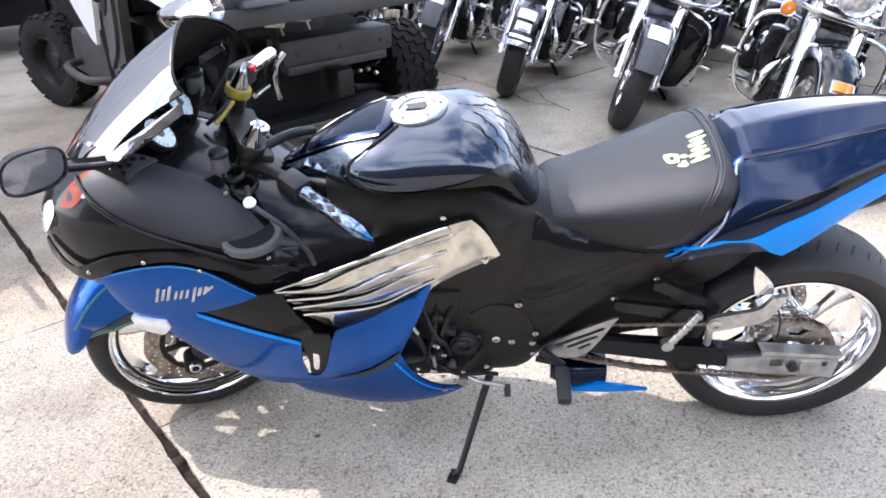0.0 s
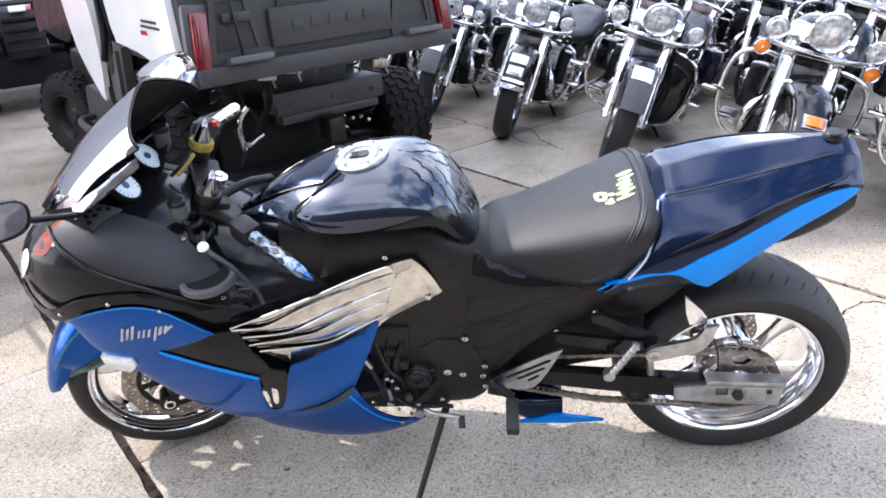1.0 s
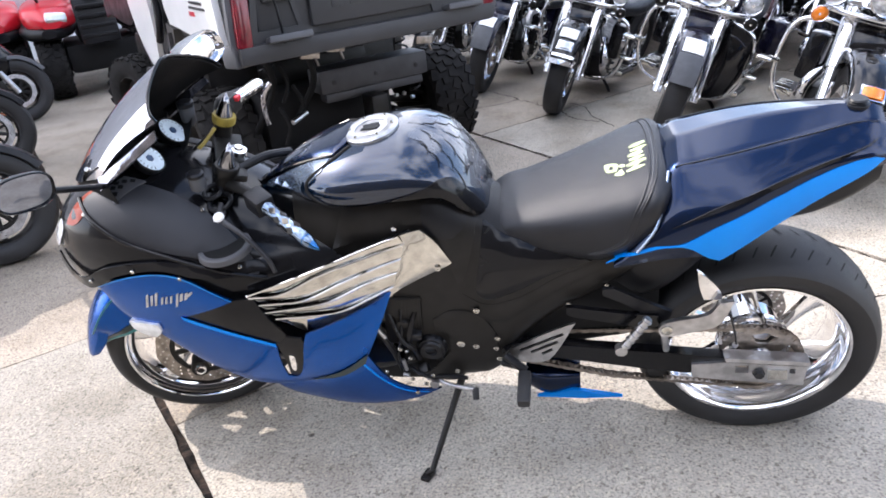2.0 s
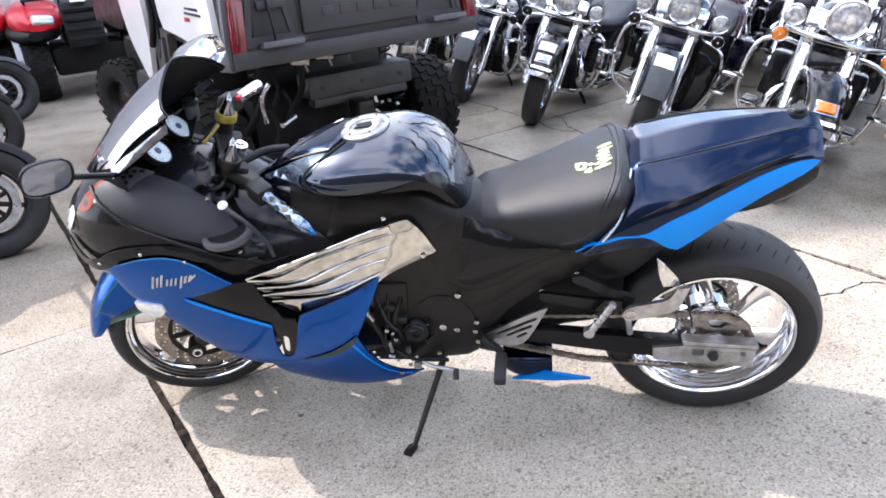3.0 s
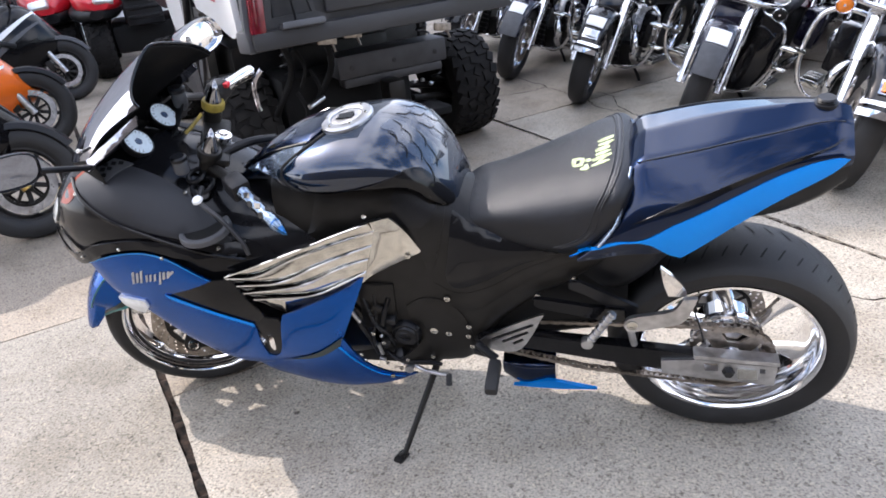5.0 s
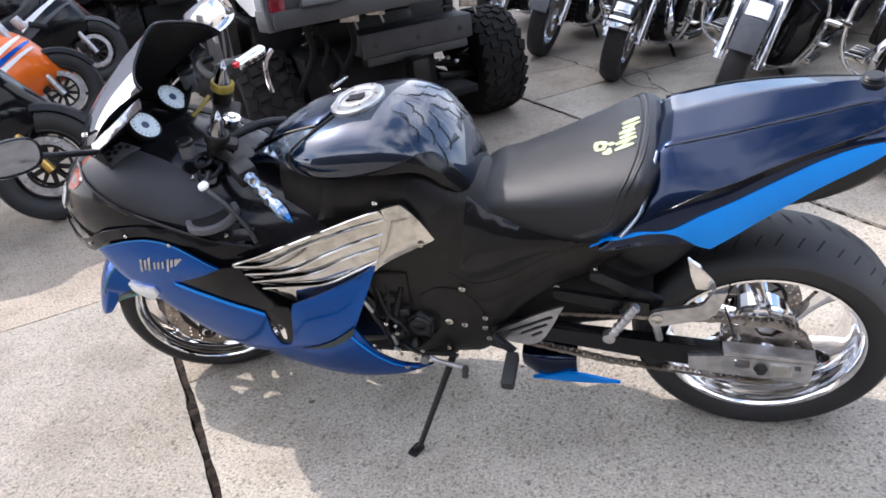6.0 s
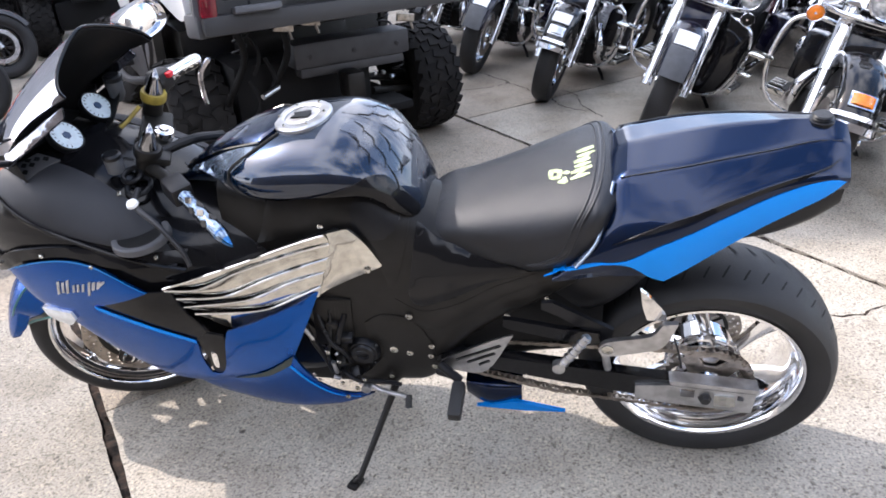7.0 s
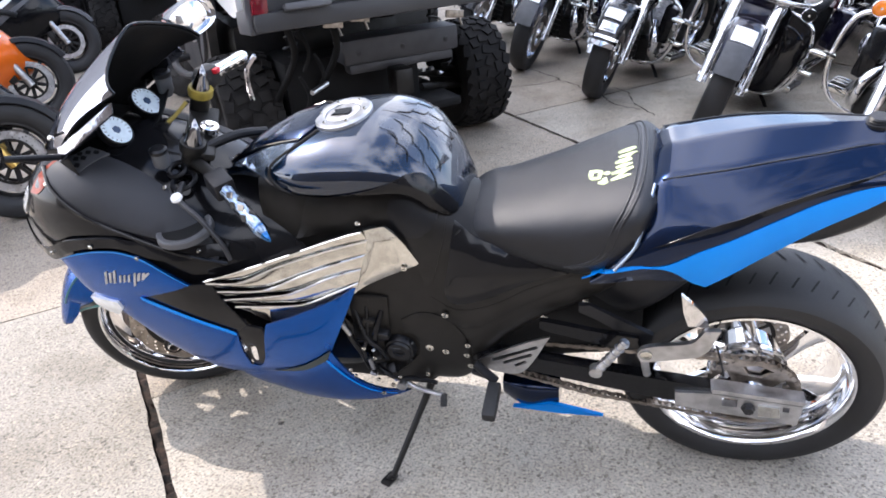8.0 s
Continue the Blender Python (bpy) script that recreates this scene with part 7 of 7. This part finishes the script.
for x, z in ((0.30, 0.72), (0.36, 0.60), (0.27, 0.50)):
    bm = bmesh.new()
    tube(bm, [(x, 0.42, z + 0.10), (x + 0.03, 0.40, z), (x, 0.43, z - 0.10)], 0.010, 8)
    part("brake_line", bm, SOOT, chassis)
bm = bmesh.new()
box(bm, 0.66, 0.18, 0.13, pose(0.85, 0.54, 0.665), 0.022)
box(bm, 0.60, 0.10, 0.05, pose(0.85, 0.52, 0.575), 0.015)
muffler = part("muffler_guard", bm, MUFFLER, utv, "dark grey muffler guard")
for x in (0.60, 0.85, 1.10):
    bolt(muffler, (x, 0.448, 0.66), (0, -1, 0), 0.014, DARKGREY)
bm = bmesh.new()
box(bm, 0.10, 0.14, 0.14, pose(0.80, 0.40, 0.50), 0.02)
part("hitch", bm, MATTE, utv)
bm = bmesh.new()
tube(bm, [(0.30, 0.34, 0.53), (0.40, 0.40, 0.55)], 0.014, 10)
part("steel_link", bm, ALLOY, utv, "bare steel link")
for x, z in ((0.46, 0.84), (0.60, 0.85), (1.12, 0.80)):
    bm = bmesh.new()
    box(bm, 0.10, 0.02, 0.04, pose(x, 0.36, z, 0, 8, 0), 0.004)
    tube(bm, [(x + 0.02, 0.345, z - 0.02), (x + 0.03, 0.34, z - 0.06)], 0.006, 6)
    part("bracket", bm, IRON, utv, "bare metal bracket")
for i in range(3):
    bm = bmesh.new()
    box(bm, 0.022, 0.02, 0.016, pose(0.95 + 0.05 * (i % 3), 0.44, 0.52 - 0.03 * (i // 2), 20 * i, 0, 15), 0.004)
    part("clip", bm, ALLOY, utv)


# roll cage, and a roof out of view added to shade the ground
for x in (0.08, 1.26):
    bm = bmesh.new()
    tube(bm, [(x, 1.28, 0.85), (x, 1.24, 1.40), (x + (0.05 if x < 1 else -0.05), 1.36, 1.90), (x + (0.05 if x < 1 else -0.05), 2.45, 1.90), (x, 2.95, 1.15)], 0.024, 10)
    part("cage_tube", bm, BLACK, utv, "black roll cage tube")
bm = bmesh.new()
box(bm, 1.16, 1.25, 0.05, pose(0.67, 1.93, 1.945), 0.02)
part("roof", bm, BLACK, utv, "unseen black plastic roof added for its shade")
for x in (0.37, 0.97):
    bm = bmesh.new()
    box(bm, 0.52, 0.14, 0.62, pose(x, 1.50, 1.10, -10), 0.05)
    box(bm, 0.52, 0.50, 0.16, pose(x, 1.80, 0.86), 0.05)
    part("seat", bm, LEATHER, utv)


def knobby(m, R, half, parent):
    bm = bmesh.new()
    prof = [(R * 0.50, -half * 0.8), (R * 0.62, -half), (R * 0.85, -half), (R * 0.94, -half * 0.85), (R * 0.96, 0)]
    prof += [(r, -z) for r, z in prof[-2::-1]]
    lathe(bm, prof + [(R * 0.45, half * 0.5), (R * 0.45, -half * 0.5)], m, 48, True)
    tyre = part("tyre", bm, KNOBBY, parent, "black knobby off-road tyre")
    bm = bmesh.new()
    wob = random.Random(int(R * 1000 + half * 100))
    for i in range(26):
        for j, z in enumerate((-0.82, -0.42, 0.0, 0.42, 0.82)):
            a = 360 * (i + 0.5 * (j % 2)) / 26
            tilt = 0 if abs(z) < 0.5 else (28 if z > 0 else -28)
            rr = R * (0.965 if abs(z) < 0.5 else 0.935)
            box(bm, R * 0.045, R * wob.uniform(0.12, 0.19), half * wob.uniform(0.26, 0.38), m @ pose(0, 0, 0, 0, 0, a + wob.uniform(-1.5, 1.5)) @ pose(rr, 0, z * half, 0, -tilt * 0.6, 0) @ pose(0, 0, 0, 18 * (1 if j % 2 else -1) + wob.uniform(-14, 14), 0, 0))
    part("tread_block", bm, KNOBBY, tyre)
    bm = bmesh.new()
    lathe(bm, [(R * 0.52, half * 0.8), (R * 0.50, half * 0.85), (R * 0.46, half * 0.6), (R * 0.42, half * 0.2), (R * 0.18, half * 0.3), (R * 0.14, half * 0.42), (0, half * 0.42)], m, 36)
    lathe(bm, [(R * 0.52, -half * 0.8), (R * 0.46, -half * 0.6), (R * 0.42, -half * 0.1), (0, -half * 0.1)], m, 36)
    part("rim", bm, MATTE, tyre, "black steel rim")
    for i in range(5):
        a = 2 * math.pi * i / 5
        bolt(tyre, m @ Vector((R * 0.24 * math.cos(a), R * 0.24 * math.sin(a), half * 0.27)), m.to_3x3() @ Vector((0, 0, 1)), 0.012, DARKGREY)
    return tyre


for x, y, s, half in ((1.46, 0.93, 1, 0.145), (0.06, 0.93, -1, 0.155), (1.43, 3.05, 1, 0.10), (-0.03, 3.05, -1, 0.10)):
    knobby(pose(x, y, 0.335, 0, 0, 22 if y > 2 else 0) @ pose(0, 0, 0, 0, 90 * s, 0), 0.335, half, utv)
    bm = bmesh.new()
    tube(bm, [(x - s * 0.10, y, 0.34), (x - s * 0.45, y - 0.05, 0.42)], 0.022, 10)
    tube(bm, [(x - s * 0.10, y - 0.12, 0.30), (x - s * 0.45, y - 0.30, 0.38)], 0.020, 10)
    arm = part("suspension_arm", bm, MATTE, utv)
    bm = bmesh.new()
    coil = [(x - s * (0.20 + 0.10 * k / 48) + 0.035 * math.cos(k * 0.9), y - 0.16 + 0.035 * math.sin(k * 0.9), 0.42 + 0.40 * k / 48) for k in range(49)]
    tube(bm, coil, 0.007, 6, 2)
    part("coil_spring", bm, DARKGREY, arm)

# ---- red quads and sport motorcycles to the side ----


def quad(m, label):
    root = thing("quad_bike", label, "quad bike", m, "quads parked side by side")
    for x, y in ((-0.46, 0.30), (0.46, 0.30), (-0.44, 1.55), (0.44, 1.55)):
        knobby(pose(x, y, 0.30, 0, 90 if x > 0 else -90, 0), 0.30, 0.115, root)
    for s in (-1, 1):
        bm = bmesh.new()
        body(bm, [(0.0, 0.66, 0.74, 0.08, 0.5), (0.08, 0.64, 0.82, 0.19, 0.5), (0.30, 0.66, 0.90, 0.23, 0.5), (0.58, 0.60, 0.88, 0.21, 0.5), (0.78, 0.54, 0.74, 0.13, 0.5)], 14, 24, 3.2, 3)
        bmesh.ops.transform(bm, matrix=Matrix.Translation((s * 0.38, 0, 0)) @ pose(0, 0, 0, 0, 0, 90), verts=bm.verts)
        wing = part("front_fender", bm, REDPAINT, root, "red plastic fender")
        bm = bmesh.new()
        body(bm, [(-0.01, 0.58, 0.66, 0.06, 0.5), (0.10, 0.55, 0.70, 0.19, 0.5), (0.40, 0.60, 0.72, 0.23, 0.5), (0.70, 0.50, 0.62, 0.14, 0.5)], 10, 24)
        bmesh.ops.transform(bm, matrix=Matrix.Translation((s * 0.42, 0, 0)) @ pose(0, 0, 0, 0, 0, 90), verts=bm.verts)
        part("fender_skirt", bm, BLACK, wing)
        bm = bmesh.new()
        box(bm, 0.19, 0.08, 0.085, pose(s * 0.33, 0.03, 0.745, -35, s * -8, s * -14), 0.028)
        part("headlight", bm, CLEAR, root, "clear headlight")
        bm = bmesh.new()
        body(bm, [(1.15, 0.55, 0.74, 0.12, 0.5), (1.40, 0.62, 0.86, 0.22, 0.5), (1.75, 0.60, 0.84, 0.20, 0.5), (1.95, 0.60, 0.72, 0.10, 0.5)], 10, 24)
        bmesh.ops.transform(bm, matrix=Matrix.Translation((s * 0.40, 0, 0)) @ pose(0, 0, 0, 0, 0, 90), verts=bm.verts)
        part("rear_fender", bm, REDPAINT, root)
    bm = bmesh.new()
    box(bm, 0.34, 0.08, 0.40, pose(0, -0.02, 0.68, -8), 0.02)
    for i in range(4):
        box(bm, 0.30, 0.03, 0.035, pose(0, -0.075, 0.56 + i * 0.085), 0.01)
    part("front_guard", bm, BLACK, root, "black front bumper guard")
    bm = bmesh.new()
    box(bm, 0.13, 0.02, 0.05, pose(0, -0.10, 0.90, -30), 0.006)
    part("badge_plate", bm, WHITE, root, "small white badge plate")
    bm = bmesh.new()
    for y in (0.0, 0.15, 0.30, 0.45):
        tube(bm, [(-0.45, y, 0.93), (0, y - 0.01, 0.94), (0.45, y, 0.93)], 0.013, 8)
    for x in (-0.45, -0.15, 0.15, 0.45):
        tube(bm, [(x, 0, 0.93), (x, 0.45, 0.93)], 0.011, 8)
        tube(bm, [(x, 0.2, 0.93), (x * 0.9, 0.25, 0.80)], 0.010, 8)
    part("rack", bm, BLACK, root, "black tubular rack")
    bm = bmesh.new()
    box(bm, 0.36, 1.5, 0.36, pose(0, 0.95, 0.50), 0.06)
    part("frame_body", bm, MATTE, root)
    bm = bmesh.new()
    box(bm, 0.66, 0.95, 0.26, pose(0, 0.55, 0.36), 0.05)
    part("floor_pan", bm, SOOT, root, "black plastic floor and skid plate")
    bm = bmesh.new()
    body(bm, [(0.75, 0.70, 0.84, 0.12, 0.5), (1.0, 0.70, 0.88, 0.16, 0.5), (1.4, 0.72, 0.88, 0.17, 0.5)], 8, 24)
    bmesh.ops.transform(bm, matrix=pose(0, 0, 0, 0, 0, 90), verts=bm.verts)
    part("seat", bm, LEATHER, root)
    bm = bmesh.new()
    tube(bm, [(-0.36, 0.72, 1.06), (-0.15, 0.62, 1.03), (0.15, 0.62, 1.03), (0.36, 0.72, 1.06)], 0.014, 10)
    part("handlebar", bm, BLACK, root)
    return root


q = quad(pose(-4.33, 7.10, 0, 0, 0, 36) @ Matrix.Diagonal((1.12, 1.12, 1.14, 1)), "red quad bike with black racks and clear headlights")
copy_thing(q, pose(-5.66, 6.58, 0, 0, 0, 36))


def street_bike(m, paint, label, second, bands=(), fork=None, drop=0.0, tank_paint=None):
    """A sport motorcycle whose front wheel stands at the origin; own forward is -Y."""
    root = thing("street_motorcycle", label, "motorcycle", m, "sport motorcycles parked in a row")
    W = pose(0, 0, 0.30, 0, 90, 0)
    fat_wheel(root, W, 0.30, 0.060, 5, "front_tyre", DARKGREY)
    for s in (-1, 1):
        disc(W @ pose(0, 0, s * 0.058), 0.155, 0.115, root, 24, ALLOY)
    for s in (-1, 1):
        bm = bmesh.new()
        tube(bm, [(s * 0.10, -0.01, 0.28), (s * 0.10, 0.30, 0.90)], 0.025, 14)
        part("fork_leg", bm, fork or ALLOY, root)
        bm = bmesh.new()
        box(bm, 0.035, 0.06, 0.10, pose(s * 0.085, 0.11, 0.36, -20), 0.012)
        part("brake_caliper", bm, MATTE, root)
    bm = bmesh.new()
    rows = []
    for i in range(14):
        a = radians(30 + i * 8)
        rows.append([Vector((x, -r * math.cos(a), 0.30 + r * math.sin(a))) for r, x in ((0.295, -0.07), (0.325, -0.06), (0.335, 0), (0.325, 0.06), (0.295, 0.07))])
    sheet(bm, [p for r in rows for p in r], [(i * 5 + j, i * 5 + j + 1, i * 5 + j + 6, i * 5 + j + 5) for i in range(13) for j in range(4)], lambda p: p, lambda p: Vector((p.x * 0.95, p.y * 0.985, 0.3 + (p.z - 0.3) * 0.985)))
    part("front_fender", bm, second, root)
    B = Matrix.Translation((0, 0.25, 0)) @ pose(0, 0, 0, 0, 0, 18)

    def hull(name, rows, mat, label="", p=2.6, drop=0.0):
        bm = bmesh.new()
        body(bm, [(x, lo - drop * 0.5, hi - drop, w, k) for x, lo, hi, w, k in rows], 18, 28, p, p)
        bmesh.ops.transform(bm, matrix=B @ pose(0, 0, 0, 0, 0, 90), verts=bm.verts)
        return part(name, bm, mat, root, label)
    shell = hull("front_fairing", [(-0.40, 0.50, 0.56, 0.03, 0.5), (-0.26, 0.43, 0.74, 0.12, 0.45), (-0.10, 0.36, 0.92, 0.20, 0.45), (0.10, 0.29, 0.97, 0.24, 0.45), (0.35, 0.26, 0.84, 0.23, 0.5), (0.60, 0.28, 0.70, 0.19, 0.5), (0.80, 0.26, 0.50, 0.12, 0.5)], paint, p=1.9, drop=drop, label="painted fairing with coloured bands")
    form = bmesh.new()
    form.from_mesh(shell.data)
    skin = tree_of(form)
    form.free()
    turn = (B @ pose(0, 0, 0, 0, 0, 90)).to_3x3()
    for s in (-1, 1):
        for k, (mat, dz) in enumerate(bands):
            rows = []
            for i in range(13):
                x = -0.12 + 0.50 * i / 12
                row = []
                for e in (0, 1):
                    z = 0.80 - drop + dz - 0.30 * (i / 12) ** 1.2 + 0.045 * e * (0.4 + i / 12)
                    o = B @ pose(0, 0, 0, 0, 0, 90) @ Vector((x, s * 0.6, z))
                    hit, nor = skin.ray_cast(o, turn @ Vector((0, -s, 0)))[:2]
                    if hit:
                        row.append(hit + nor * 0.004)
                if len(row) == 2:
                    rows.append(row)
            if len(rows) > 2:
                bm = bmesh.new()
                flat = [v for r in rows for v in r]
                sheet(bm, flat, [(2 * i, 2 * i + 1, 2 * i + 3, 2 * i + 2) for i in range(len(rows) - 1)], lambda v: v, lambda v: v - turn @ Vector((0, s * 0.003, 0)))
                part("fairing_band", bm, mat, shell)
    for s in (-1, 1):
        bm = bmesh.new()
        box(bm, 0.03, 0.16, 0.05, B @ pose(s * 0.25, 0.24, 0.60, 20, 0, 0), 0.012)
        part("side_vent", bm, BLACK, shell)
        bm = bmesh.new()
        tube(bm, [B @ Vector((s * 0.14, 0.30, 0.40)), B @ Vector((s * 0.19, 0.50, 0.25)), B @ Vector((s * 0.18, 0.80, 0.24))], 0.022, 10)
        part("exhaust_pipe", bm, STEEL, root)
        bm = bmesh.new()
        tube(bm, [B @ Vector((s * 0.30, 0.02, 1.00)), B @ Vector((s * 0.36, -0.02, 1.10))], 0.008, 8)
        ball(bm, B @ pose(s * 0.39, -0.02, 1.13) @ Matrix.Diagonal((0.065, 0.03, 0.04, 1)), 1, 16, 10)
        part("mirror", bm, BLACK, root)
    hull("engine", [(0.25, 0.22, 0.55, 0.17, 0.5), (0.55, 0.18, 0.60, 0.19, 0.5), (0.80, 0.22, 0.60, 0.15, 0.5)], MATTE)
    hull("fuel_tank", [(0.18, 0.70, 0.90, 0.08, 0.4), (0.32, 0.70, 1.00, 0.15, 0.4), (0.52, 0.70, 0.98, 0.14, 0.4), (0.68, 0.70, 0.82, 0.07, 0.4)], tank_paint or paint)
    hull("seat", [(0.62, 0.72, 0.82, 0.08, 0.5), (0.80, 0.74, 0.84, 0.13, 0.5), (1.05, 0.82, 0.92, 0.12, 0.5), (1.25, 0.90, 0.96, 0.06, 0.5)], LEATHER)
    fat_wheel(root, B @ pose(0, 1.16, 0.31, 0, 90, 0), 0.31, 0.09, 5, "rear_tyre", DARKGREY)
    bm = bmesh.new()
    tube(bm, [B @ Vector((-0.34, 0.14, 0.98)), B @ Vector((-0.1, 0.06, 0.98)), B @ Vector((0.1, 0.06, 0.98)), B @ Vector((0.34, 0.14, 0.98))], 0.014, 10)
    part("handlebar", bm, BLACK, root)
    bm = bmesh.new()
    box(bm, 0.20, 0.04, 0.10, B @ pose(0, -0.12, 0.84, -30), 0.02)
    part("headlight", bm, CLEAR, root)
    return root


def beside(x, y, turn=130, lean=10):
    return pose(x, y, 0, 0, 0, turn) @ pose(0, 0, 0, 0, lean, 0)


GOLD = material("gold_anodised", (0.55, 0.36, 0.10), 0.3, 0.9, wear=0.15)
street_bike(beside(-2.43, 2.90), HARLEY, "black sport motorcycle with silver wheels and gold fork", BLACK, ((DARKGREY, 0.0),), GOLD)
street_bike(beside(-3.71, 4.49), ORANGE, "orange sport motorcycle with white and blue bands", BLACK, ((WHITE, 0.11), (BLUE, 0.05), (WHITE, 0.0)), None, 0.16, SILVERBLUE)
street_bike(beside(-4.66, 6.06), GLOSS, "dark naked motorcycle with silver fork and white accents", MIDGREY, ((WHITE, 0.06), (MIDGREY, -0.04)))
bm = bmesh.new()
box(bm, 0.10, 0.05, 1.9, pose(-5.15, 7.15, 0.93, 8, -6, 36), 0.01)
single("white_post", bm, POLE, "pale grey painted post standing between the quads", "post")
